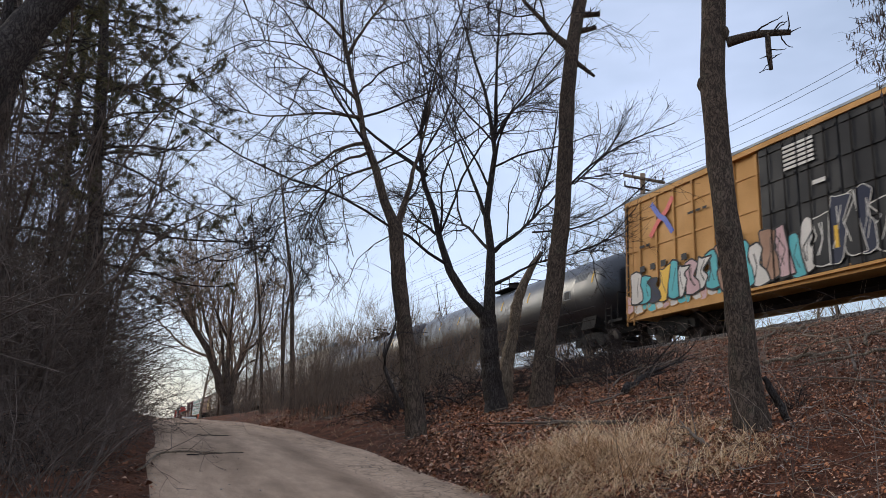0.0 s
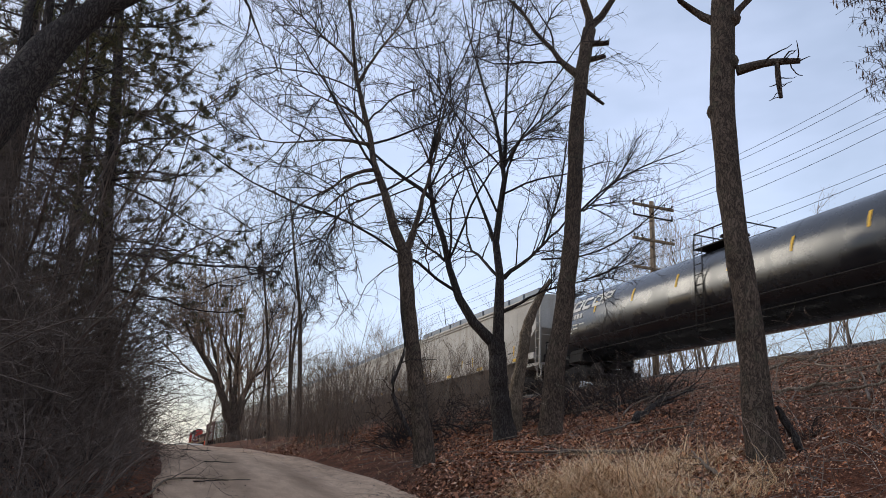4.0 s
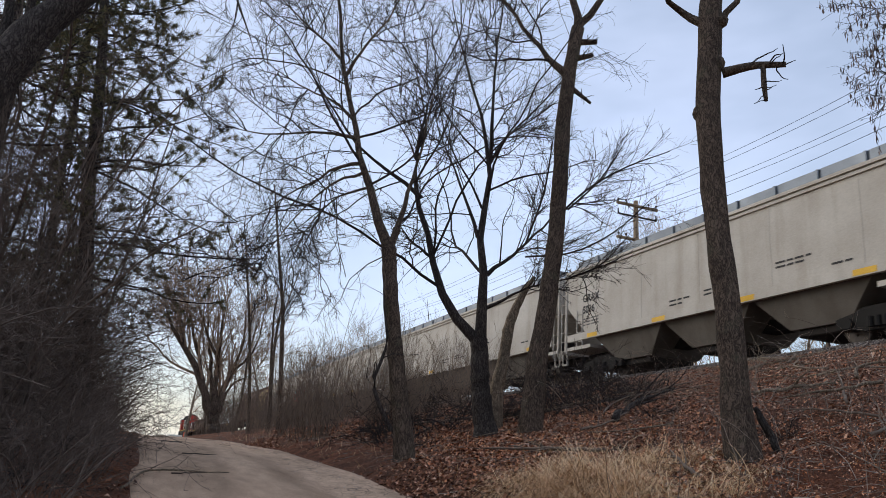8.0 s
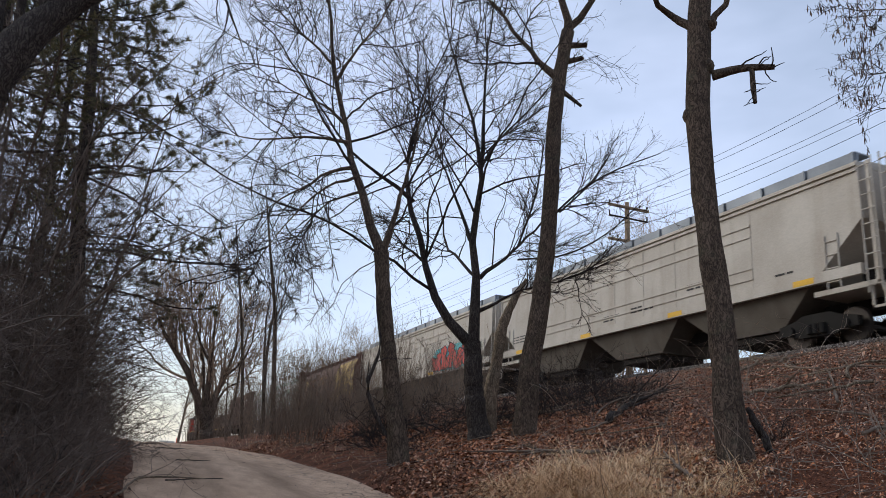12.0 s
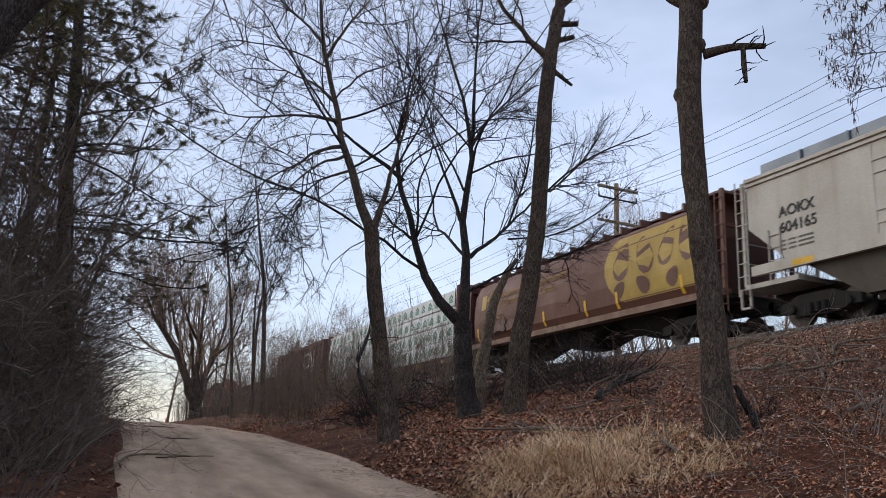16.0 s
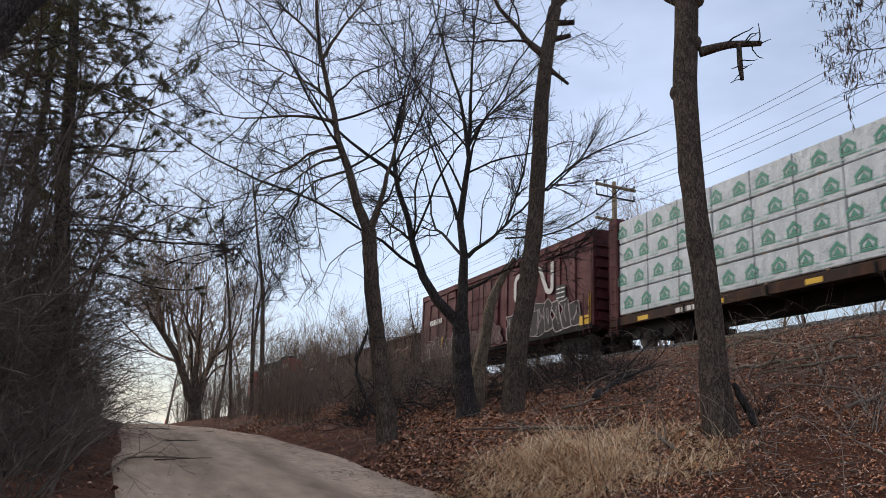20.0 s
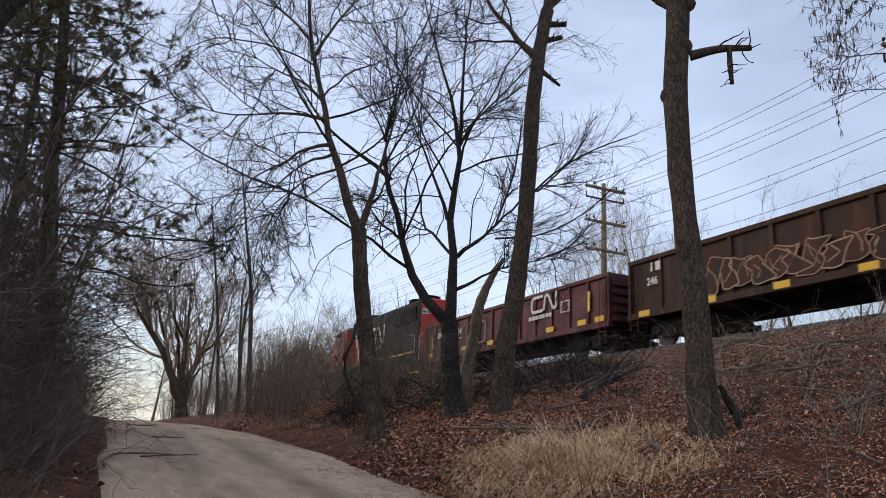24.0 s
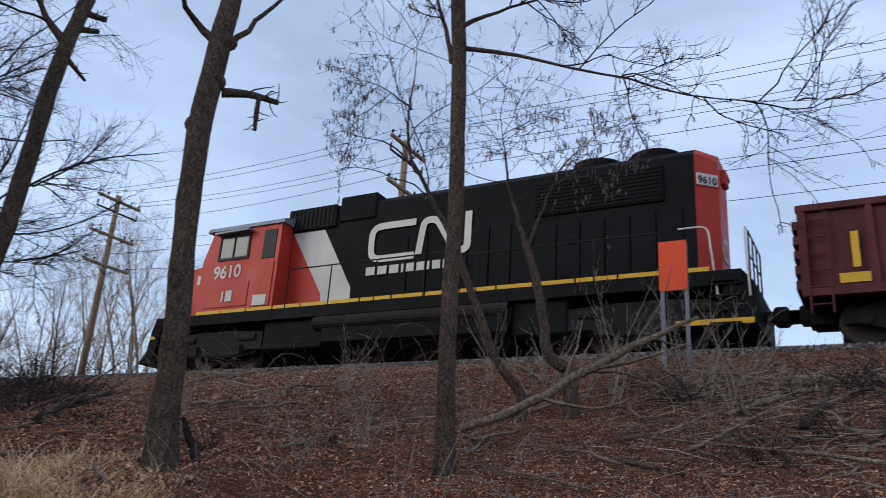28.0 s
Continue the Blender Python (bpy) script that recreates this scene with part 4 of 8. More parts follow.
tree_c = fitted_tree("maple_tree", [(4.65, 12.67, 1.53, 0.223), (4.56, 12.71, 2.12, 0.185), (4.35, 12.79, 3.45, 0.157), (4.21, 12.84, 4.44, 0.150), (4.14, 12.86, 5.05, 0.161)], [
    [(4.14, 12.86, 5.05, 0.141), (3.96, 12.93, 5.46, 0.122), (3.75, 13.00, 6.09, 0.114), (3.55, 13.08, 6.73, 0.105), (3.38, 13.14, 7.40, 0.096), (3.15, 13.22, 8.19, 0.082), (3.00, 13.28, 9.01, 0.073), (2.87, 13.33, 9.99, 0.064), (2.59, 13.43, 11.24, 0.049), (2.36, 13.51, 12.56, 0.026)],
    [(4.16, 12.85, 5.06, 0.101), (4.27, 12.81, 5.49, 0.081), (4.39, 12.77, 6.09, 0.072), (4.49, 12.73, 6.59, 0.052), (4.66, 12.67, 7.74, 0.043), (4.76, 12.63, 8.58, 0.028)],
    [(3.58, 13.07, 6.63, 0.054), (3.18, 13.21, 6.53, 0.045), (2.78, 13.36, 6.21, 0.038), (2.46, 13.48, 6.00, 0.030), (2.03, 13.63, 5.60, 0.024), (1.68, 13.76, 5.38, 0.019), (1.37, 13.88, 5.25, 0.012)],
    [(3.62, 13.05, 6.46, 0.042), (3.09, 12.93, 6.13, 0.034), (2.54, 12.91, 5.49, 0.025), (2.11, 12.75, 4.79, 0.019), (1.85, 12.64, 4.24, 0.011)],
    [(3.71, 13.02, 6.17, 0.036), (3.32, 13.48, 6.07, 0.030), (2.95, 13.94, 5.64, 0.021), (2.74, 14.23, 5.04, 0.016), (2.69, 14.35, 4.29, 0.011)],
    [(3.37, 13.14, 7.45, 0.048), (3.07, 13.25, 7.74, 0.041), (2.66, 13.72, 8.11, 0.032), (2.10, 14.14, 8.56, 0.022), (1.43, 14.49, 9.07, 0.012)],
    [(3.42, 13.12, 7.12, 0.052), (2.74, 13.38, 7.18, 0.04), (1.96, 13.66, 7.06, 0.03), (0.88, 14.06, 7.22, 0.016)],
    [(3.13, 13.23, 8.37, 0.050), (3.37, 13.14, 8.93, 0.045), (3.82, 12.98, 9.71, 0.034), (4.06, 12.89, 10.62, 0.024)],
    [(3.07, 13.25, 8.66, 0.044), (2.53, 13.45, 9.21, 0.034), (1.85, 13.70, 9.89, 0.029), (1.25, 13.92, 10.59, 0.018)],
], "bare forked maple beside the lane with long drooping limbs", "maples along the bank", (BARK, TWIG), DENSE, 13)
add_limbs(tree_c, [[(4.36, 12.62, 1.9, 0.06), (4.08, 12.60, 2.36, 0.052), (3.98, 12.60, 2.67, 0.045), (4.07, 12.60, 2.96, 0.040), (4.16, 12.60, 3.30, 0.034), (4.06, 12.60, 3.92, 0.022), (4.01, 12.60, 4.41, 0.012)]], BARK_DARK, [(5, 0.3, 0.3, 50, 0.05, 0.4, 8, 0.2, 0.004, 4)], 52)
tree_e = fitted_tree("maple_tree", [(6.73, 13.96, 2.13, 0.260), (6.62, 14.02, 2.87, 0.223), (6.55, 14.05, 3.87, 0.206)], [
    [(6.57, 14.04, 3.87, 0.161), (6.53, 14.06, 5.26, 0.135), (6.47, 14.09, 6.22, 0.128), (6.56, 14.04, 7.10, 0.110), (6.58, 14.04, 7.73, 0.102), (6.47, 14.09, 8.38, 0.072), (6.17, 14.23, 9.44, 0.058), (5.90, 14.36, 10.40, 0.049), (5.67, 14.47, 11.53, 0.039), (5.49, 14.56, 12.72, 0.024)],
    [(6.53, 14.06, 3.81, 0.161), (6.10, 14.27, 4.30, 0.143), (5.79, 14.41, 4.81, 0.134), (5.58, 14.52, 5.57, 0.117), (5.35, 14.63, 6.41, 0.109), (5.20, 14.70, 7.16, 0.101), (5.19, 14.70, 7.80, 0.081), (5.30, 14.65, 8.46, 0.057), (5.17, 14.71, 9.26, 0.042), (4.82, 14.88, 10.36, 0.033), (4.51, 15.03, 11.50, 0.023)],
    [(6.58, 14.03, 7.67, 0.071), (6.60, 14.02, 8.78, 0.057), (6.62, 14.02, 10.14, 0.043), (6.72, 13.97, 11.57, 0.034), (6.83, 13.92, 12.90, 0.018)],
    [(6.58, 14.03, 7.60, 0.060), (6.93, 13.87, 8.27, 0.046), (7.62, 13.54, 8.73, 0.021)],
    [(6.64, 14.01, 5.18, 0.066), (7.32, 13.68, 5.88, 0.052), (8.03, 13.34, 6.64, 0.042), (8.63, 13.05, 6.88, 0.026)],
    [(6.65, 14.00, 4.50, 0.055), (7.25, 13.71, 4.89, 0.040), (8.06, 13.32, 5.17, 0.030), (8.67, 13.03, 5.26, 0.014)],
    [(6.43, 14.11, 5.97, 0.059), (6.06, 14.28, 7.07, 0.045), (5.62, 14.50, 8.21, 0.031), (5.20, 14.70, 9.81, 0.022)],
    [(5.33, 14.64, 6.78, 0.070), (4.81, 14.89, 7.24, 0.060), (4.11, 15.22, 7.80, 0.050), (3.40, 15.56, 8.85, 0.040), (2.87, 15.82, 9.72, 0.030), (2.41, 16.04, 10.36, 0.024), (2.14, 16.17, 11.42, 0.014)],
    [(5.16, 14.72, 7.67, 0.051), (5.40, 14.60, 9.27, 0.037), (5.88, 14.37, 10.68, 0.033), (5.99, 14.32, 11.98, 0.023)],
    [(5.59, 14.51, 5.51, 0.049), (5.12, 14.74, 5.91, 0.039), (4.87, 14.86, 6.39, 0.025)],
], "dark bare twin-stemmed maple with spreading crown on the bank", "maples along the bank", (BARK_DARK, TWIG), DENSE, 14)
add_limbs(tree_e, [
    [(7.88, 13.41, 6.48, 0.035), (8.34, 12.97, 7.05, 0.028), (8.84, 12.50, 7.43, 0.022), (9.65, 12.00, 7.82, 0.012)],
    [(8.08, 13.31, 6.65, 0.030), (8.77, 13.21, 7.40, 0.022), (9.25, 13.08, 8.21, 0.013)],
    [(7.32, 13.68, 5.88, 0.033), (7.63, 13.53, 7.02, 0.028), (7.77, 13.46, 8.17, 0.018)],
    [(8.06, 13.32, 5.17, 0.027), (8.67, 13.03, 5.49, 0.021), (9.18, 12.79, 6.12, 0.012)],
    [(6.93, 13.87, 8.27, 0.03), (7.5, 13.5, 9.0, 0.022), (8.1, 13.2, 9.9, 0.012)],
    [(7.32, 13.68, 5.6, 0.03), (8.1, 13.2, 5.7, 0.024), (8.9, 12.8, 6.2, 0.018), (9.5, 12.4, 6.9, 0.010)]
], TWIG, FINE, 51)
add_limbs(tree_c, [
    [(3.36, 13.14, 7.1, 0.034), (3.80, 13.10, 7.3, 0.030), (4.29, 12.90, 7.56, 0.024), (4.76, 12.70, 7.82, 0.016), (5.17, 12.50, 8.36, 0.008)],
    [(3.7, 13.0, 6.2, 0.034), (3.96, 13.00, 6.4, 0.030), (4.39, 12.73, 6.79, 0.024), (4.59, 12.47, 7.28, 0.016), (4.67, 12.20, 7.86, 0.008)],
], TWIG, OPEN, 53)
add_limbs(tree_e, [
    [(5.20, 14.70, 7.1, 0.036), (5.30, 14.60, 7.4, 0.034), (5.52, 14.43, 7.89, 0.028), (5.74, 14.27, 8.65, 0.018), (5.76, 14.10, 9.51, 0.008)],
    [(5.62, 14.5, 5.5, 0.036), (5.58, 14.30, 5.9, 0.034), (5.45, 14.07, 6.51, 0.028), (5.62, 13.83, 7.31, 0.018), (5.42, 13.60, 8.05, 0.008)],
    [(6.48, 14.08, 6.6, 0.036), (6.26, 14.10, 7.03, 0.030), (5.93, 14.30, 7.67, 0.024), (5.65, 14.50, 8.46, 0.016), (5.55, 14.70, 9.47, 0.008)],
], TWIG, OPEN, 54)
tree_e2 = fitted_tree("dead_tree", [(7.34, 14.78, 2.99, 0.179), (7.44, 14.73, 3.59, 0.144), (7.55, 14.67, 4.43, 0.133), (7.72, 14.59, 4.93, 0.097), (7.97, 14.46, 5.44, 0.049)], [
    
], "short leaning dead trunk behind the twin maple", "", (BARK_PALE, TWIG), None, 15)
tree_f = fitted_tree("slender_tree", [(6.22, 31.40, 2.9, 0.13), (6.09, 31.40, 4.38, 0.115), (5.78, 31.40, 7.53, 0.09), (5.40, 31.40, 9.53, 0.062), (5.10, 31.40, 11.18, 0.043), (4.88, 31.40, 12.37, 0.02)], [
    [(5.95, 31.4, 5.8, 0.09), (5.78, 31.40, 7.53, 0.08), (5.40, 31.40, 9.53, 0.06), (5.10, 31.40, 11.18, 0.04), (4.88, 31.40, 12.37, 0.02)],
    [(5.86, 31.40, 6.78, 0.060), (6.11, 31.40, 7.97, 0.050), (6.45, 31.40, 9.21, 0.035), (6.65, 31.40, 10.21, 0.015)],
    [(5.74, 31.40, 7.69, 0.050), (5.27, 31.40, 8.56, 0.042), (4.89, 31.40, 9.22, 0.03), (4.63, 31.40, 10.13, 0.012)],
], "slender bare tree in the brush beside the lane", "", (BARK, TWIG), FAN, 16, (), 0.5, 0.8)
fitted_tree("slender_tree", [(5.45, 34.0, 2.9, 0.095), (5.30, 34.00, 4.4, 0.088), (4.93, 34.00, 7.17, 0.07), (4.59, 34.00, 9.14, 0.050), (4.35, 34.00, 10.50, 0.035), (4.14, 34.00, 11.50, 0.012)], [
    [(5.1, 34.0, 5.8, 0.07), (4.93, 34.00, 7.17, 0.06), (4.59, 34.00, 9.14, 0.045), (4.35, 34.00, 10.50, 0.03), (4.14, 34.00, 11.50, 0.012)],
    [(5.0, 34.0, 6.6, 0.04), (5.2, 34.1, 7.6, 0.03), (5.45, 34.2, 8.7, 0.015)],
], "thin bare tree with upswept twigs beside the lane", "", (BARK, TWIG), FAN, 161, (), 0.5, 0.75)
fitted_tree("slender_tree", [(6.12, 33.0, 3.0, 0.10), (6.02, 33.00, 4.39, 0.088), (6.00, 33.00, 6.70, 0.066), (6.11, 33.00, 8.02, 0.045), (6.11, 33.00, 9.4, 0.012)], [
    [(6.0, 33.0, 5.4, 0.06), (6.00, 33.00, 6.70, 0.055), (6.11, 33.00, 8.02, 0.04), (6.11, 33.00, 9.4, 0.015)],
    [(6.0, 33.0, 6.0, 0.04), (6.4, 33.1, 7.2, 0.03), (6.6, 33.2, 8.3, 0.015)],
], "thin forked bare tree beside the lane", "", (BARK, TWIG), FAN, 162, (), 0.5, 0.75)


tree_g = fitted_tree("willow_tree", [(5.36, 44.7, 2.7, 0.37), (5.28, 44.7, 3.2, 0.31), (5.18, 44.7, 3.6, 0.26), (5.1, 44.70, 4.0, 0.15)], [
    [(5.34, 44.7, 2.8, 0.30), (4.85, 44.5, 4.1, 0.32), (4.15, 44.32, 5.47, 0.32), (3.11, 43.95, 6.90, 0.27), (2.18, 43.58, 8.17, 0.2), (1.79, 43.20, 9.12, 0.05)],
    [(4.49, 44.70, 5.17, 0.17), (3.76, 45.20, 7.49, 0.14), (3.38, 45.70, 8.82, 0.10), (2.62, 46.20, 10.89, 0.04)],
    [(5.26, 44.70, 3.2, 0.30), (5.12, 44.6, 4.8, 0.28), (5.08, 44.45, 6.45, 0.17), (5.05, 44.20, 8.02, 0.13), (5.05, 43.95, 9.27, 0.09), (5.20, 43.70, 10.54, 0.04)],
    [(5.34, 44.70, 2.9, 0.30), (5.55, 44.8, 4.4, 0.28), (5.91, 44.95, 5.86, 0.17), (6.37, 45.20, 7.03, 0.13), (6.37, 45.45, 9.12, 0.08), (6.37, 45.70, 10.89, 0.034)],
    [(5.15, 44.70, 3.7, 0.2), (4.77, 45.37, 6.52, 0.14), (4.42, 46.03, 8.60, 0.09), (4.33, 46.70, 10.81, 0.03)],
    [(4.19, 44.60, 5.45, 0.12), (3.65, 45.20, 6.46, 0.10), (2.81, 45.70, 7.68, 0.07), (1.72, 46.20, 8.42, 0.03)],
    [(3.14, 44.0, 6.85, 0.12), (2.93, 44.37, 8.13, 0.09), (2.30, 44.03, 9.54, 0.06), (2.20, 43.70, 10.55, 0.03)],
    [(5.88, 44.90, 5.83, 0.12), (6.68, 44.37, 6.65, 0.09), (7.10, 44.03, 7.91, 0.06), (7.13, 43.70, 9.13, 0.03)],
    [(5.08, 44.50, 6.4, 0.12), (4.46, 44.03, 7.32, 0.09), (3.72, 43.37, 8.68, 0.06), (3.26, 42.70, 10.03, 0.03)],
    [(5.28, 44.70, 3.3, 0.14), (6.17, 45.03, 5.27, 0.09), (7.08, 45.37, 5.84, 0.06), (7.95, 45.70, 7.23, 0.03)],
], "old many-limbed bare tree with pale twigs at the lane's top", "", (BARK, TWIG_WARM), BROOM, 17, (), 2.4, 1.0)
tree_h = fitted_tree("maple_tree", [(8.43, 4.38, 1.65, 0.177), (8.42, 4.41, 2.16, 0.144), (8.40, 4.44, 3.03, 0.125), (8.39, 4.45, 3.96, 0.120), (8.39, 4.45, 5.02, 0.125), (8.38, 4.48, 6.08, 0.122), (8.36, 4.52, 7.21, 0.121), (8.32, 4.58, 8.32, 0.119), (8.30, 4.62, 9.52, 0.108), (8.25, 4.72, 11.02, 0.078)], [
    [(8.40, 4.45, 7.53, 0.049), (8.68, 3.93, 7.51, 0.041), (8.82, 3.26, 7.21, 0.036), (8.97, 2.56, 6.99, 0.031), (9.19, 1.74, 6.64, 0.027), (9.50, 0.78, 6.48, 0.019), (9.81, -0.22, 6.47, 0.012)],
    [(8.37, 4.50, 7.90, 0.050), (8.67, 3.95, 8.23, 0.038), (8.90, 3.53, 8.45, 0.034), (9.37, 2.68, 9.05, 0.022)],
    [(8.31, 4.61, 7.29, 0.057), (8.23, 4.75, 7.93, 0.054), (8.13, 4.93, 8.59, 0.043), (8.00, 5.17, 9.58, 0.027)],
], "straight bare maple with long level limbs on the bank", "maples along the bank", (BARK, TWIG), FULL, 18)
tree_l1 = fitted_tree("locust_tree", [(11.16, 4.63, 3.14, 0.09), (10.96, 4.98, 3.63, 0.079), (10.82, 5.24, 4.33, 0.071), (10.56, 5.70, 5.61, 0.064)], [
    [(10.56, 5.70, 5.61, 0.064), (10.33, 6.11, 6.43, 0.066), (10.18, 6.37, 7.08, 0.053), (10.13, 6.46, 7.66, 0.044), (10.16, 6.42, 8.61, 0.035), (10.15, 6.43, 9.42, 0.021)],
    [(10.28, 6.21, 6.68, 0.038), (10.00, 6.70, 7.21, 0.029), (9.67, 7.29, 7.33, 0.015)],
    [(10.16, 6.42, 7.9, 0.03), (9.9, 6.9, 8.3, 0.022), (9.7, 7.4, 8.5, 0.012)],
], "slender bare locust with hanging seed pods on the bank", "", (BARK, TWIG), LOCUST, 21)
tree_l2 = fitted_tree("locust_tree", [(11.34, 3.93, 3.54, 0.131), (11.24, 4.21, 3.70, 0.105), (11.19, 4.33, 4.27, 0.089), (11.14, 4.49, 5.10, 0.077), (11.08, 4.63, 5.57, 0.069)], [
    [(11.08, 4.63, 5.57, 0.060), (11.00, 4.87, 6.36, 0.052), (10.95, 5.00, 7.19, 0.038), (10.9, 5.1, 7.9, 0.02)],
    [(11.10, 4.59, 5.53, 0.046), (11.19, 4.35, 6.26, 0.037), (11.29, 4.06, 6.97, 0.029), (11.48, 3.54, 7.49, 0.015)],
    [(11.25, 4.2, 6.6, 0.03), (11.4, 3.6, 7.0, 0.022), (11.5, 2.9, 7.2, 0.012)],
], "small bent locust with hanging seed pods on the bank", "", (BARK, TWIG), LOCUST, 22)


# ---- brush, pines, litter ----
def hang_pods(tree, count, seed):
    """Flat brown pods that hang from a tree's twigs."""
    rng = np.random.RandomState(seed)
    twigs = [o for o in tree.children if o.name.startswith("twigwork")][0].data
    co = np.empty(len(twigs.vertices) * 3, np.float32)
    twigs.vertices.foreach_get("co", co)
    co = co.reshape(-1, 3)
    at = co[rng.randint(0, len(co), count)]
    ln = rng.uniform(0.07, 0.15, count)
    a = rng.uniform(0, 3.14, count)
    w = np.stack([np.cos(a), np.sin(a), 0 * a], 1) * 0.012
    lean = np.stack([rng.normal(0, 0.15, count), rng.normal(0, 0.15, count), -np.ones(count)], 1) * ln[:, None]
    v = np.stack([at, at + lean * 0.5 + w, at + lean, at + lean * 0.5 - w], 1).reshape(-1, 3)
    tagged(part("podwork", mesh_from("podwork", v, np.arange(len(v)).reshape(-1, 4)), POD, tree, "hanging brown pods"), kind="stuff")


hang_pods(tree_l1, 700, 31)
hang_pods(tree_l2, 750, 32)
hang_pods(tree_h, 160, 33)


def shrub(name, seed, stems, height, spread, label, mat, plan, radius=0.012, group="brush beside the lane", droop=0.0):
    """A clump of thin stems that rise and spread from one root, with twigs."""
    rng = np.random.RandomState(seed)
    ob = thing(name, Matrix.Identity(4), label, "shrub", group)
    p = np.zeros((stems, 9, 3))
    a = rng.uniform(0, 6.283, stems)
    way = np.stack([spread * np.cos(a), spread * np.sin(a), np.ones(stems)], 1) * rng.uniform(0.7, 1.2, (stems, 1))
    p[:, 0] = rng.normal(0, 0.22, (stems, 3)) * (1, 1, 0)
    p[:, 0, 2] = -0.25
    ln = height * rng.uniform(0.55, 1.1, stems)
    for j in range(1, 9):
        way = way + rng.normal(size=(stems, 3)) * 0.10
        way[:, 2] -= droop * j * 0.06
        way /= np.linalg.norm(way, axis=1, keepdims=True)
        p[:, j] = p[:, j - 1] + way * (ln / 8)[:, None]
    r = (radius * rng.uniform(0.6, 1.5, stems))[:, None] * np.linspace(1, 0.25, 9)[None]
    v, f = tubes(p, r, 5)
    tagged(part("stemwork", mesh_from("stemwork", v, f, True), mat, ob), kind="stuff")
    v, f = join_arrays(crown(rng, p, r, plan))
    tagged(part("twigwork", mesh_from("twigwork", v, f), mat, ob), kind="stuff")
    return ob


def plant(ob, x, y, turn, size, dz=0.0, tilt=(0, 0)):
    return copy_thing(ob, pose(x, y, float(ground_z(x, y)) + dz, tilt[0], tilt[1], turn) @ Matrix.Diagonal((size, size, size, 1)))


TANGLE = [(7, 0.1, 0.4, 55, 0.06, 0.5, 7, 0.24, 0.0048, 3), (4, 0.15, 0.5, 52, 0.02, 0.6, 5, 0.28, 0.0034, 3)]
UPRIGHT = [(8, 0.25, 0.3, 35, 0.3, 0.5, 5, 0.12, 0.004, 3), (2, 0.3, 0.5, 40, 0.12, 0.6, 4, 0.2, 0.0034, 3)]
TANGLE_TALL = [(14, 0.12, 0.26, 55, 0.08, 0.4, 8, 0.22, 0.006, 4), (7, 0.1, 0.6, 55, 0.02, 0.5, 6, 0.26, 0.004, 3), (3, 0.15, 0.6, 50, 0.0, 0.6, 5, 0.28, 0.003, 3)]
SNARL = [(8, 0.1, 0.55, 60, 0.05, 0.55, 8, 0.26, 0.006, 4), (3, 0.1, 0.55, 58, 0.0, 0.6, 6, 0.3, 0.0045, 3)]
rng = np.random.RandomState(77)
# dense tangle on the far side of the lane
bushes = [shrub("thicket_shrub", 40 + i, 15, 3.6, 0.55, "tangled leafless brown shrub at the lane's edge", BRUSH_DARK, TANGLE, 0.014, droop=0.5) for i in range(5)]
spots = []
for i in range(100):
    y = 7.0 + 42 * rng.random_sample() ** 1.25
    x = float(lane_left(y)) - 1.25 - rng.random_sample() * min(5.5, 0.28 * y + 1.0)
    if y < 10 and x > -2.0:
        x -= 0.8
    spots.append((x, y))
for i, (x, y) in enumerate(spots):
    if i < 5:
        b = bushes[i]
        b.matrix_world = pose(x, y, float(ground_z(x, y)), 0, 0, 40 * i) @ Matrix.Diagonal((1, 1, 1, 1))
    else:
        plant(bushes[i % 5], x, y, rng.uniform(0, 360), rng.uniform(0.65, 1.15) * (1.25 if y > 14 else 1.0))
tall = [shrub("thicket_shrub", 50 + i, 9, 7.5, 0.22, "tall dense leafless shrub with dark tangled stems", BRUSH_DARK, TANGLE_TALL, 0.026, droop=0.12) for i in range(3)]
for i in range(17):
    y = 9.5 + 22 * rng.random_sample() ** 1.1
    x = float(lane_left(y)) - 1.0 - rng.random_sample() * (0.16 * y + 1.2)
    if i < 3:
        tall[i].matrix_world = pose(x, y, float(ground_z(x, y)), 0, 0, 100 * i)
    else:
        plant(tall[i % 3], x, y, rng.uniform(0, 360), rng.uniform(0.6, 1.05))
for i in range(26):
    y = 6.2 + 14 * rng.random_sample()
    plant(bushes[i % 5], float(lane_left(y)) - 0.45 - 0.8 * rng.random_sample(), y, rng.uniform(0, 360), rng.uniform(0.22, 0.5))
warm = [shrub("bank_shrub", 55 + i, 12, 2.8, 0.6, "warm brown twiggy shrub on the bank", TWIG_WARM, TANGLE, 0.012, "brush on the bank", 0.3) for i in range(2)]
k = 0
for i in range(124):
    if i < 26:
        y = 19 + 30 * rng.random_sample()
        x = float(lane_right(y)) + 1.0 + rng.random_sample() * 9.5
        if y < 24 and x < 7:
            continue
        size = rng.uniform(0.45, 0.85)
    else:
        y, x, size = 34 + 66 * rng.random_sample() ** 1.5, rng.uniform(22.8, 26.5), rng.uniform(1.6, 2.5)
    if k < 2:
        warm[k].matrix_world = pose(x, y, float(ground_z(x, y)), 0, 0, 100 * k) @ Matrix.Diagonal((size, size, size, 1))
    else:
        plant(warm[k % 2], x, y, rng.uniform(0, 360), size)
    k += 1
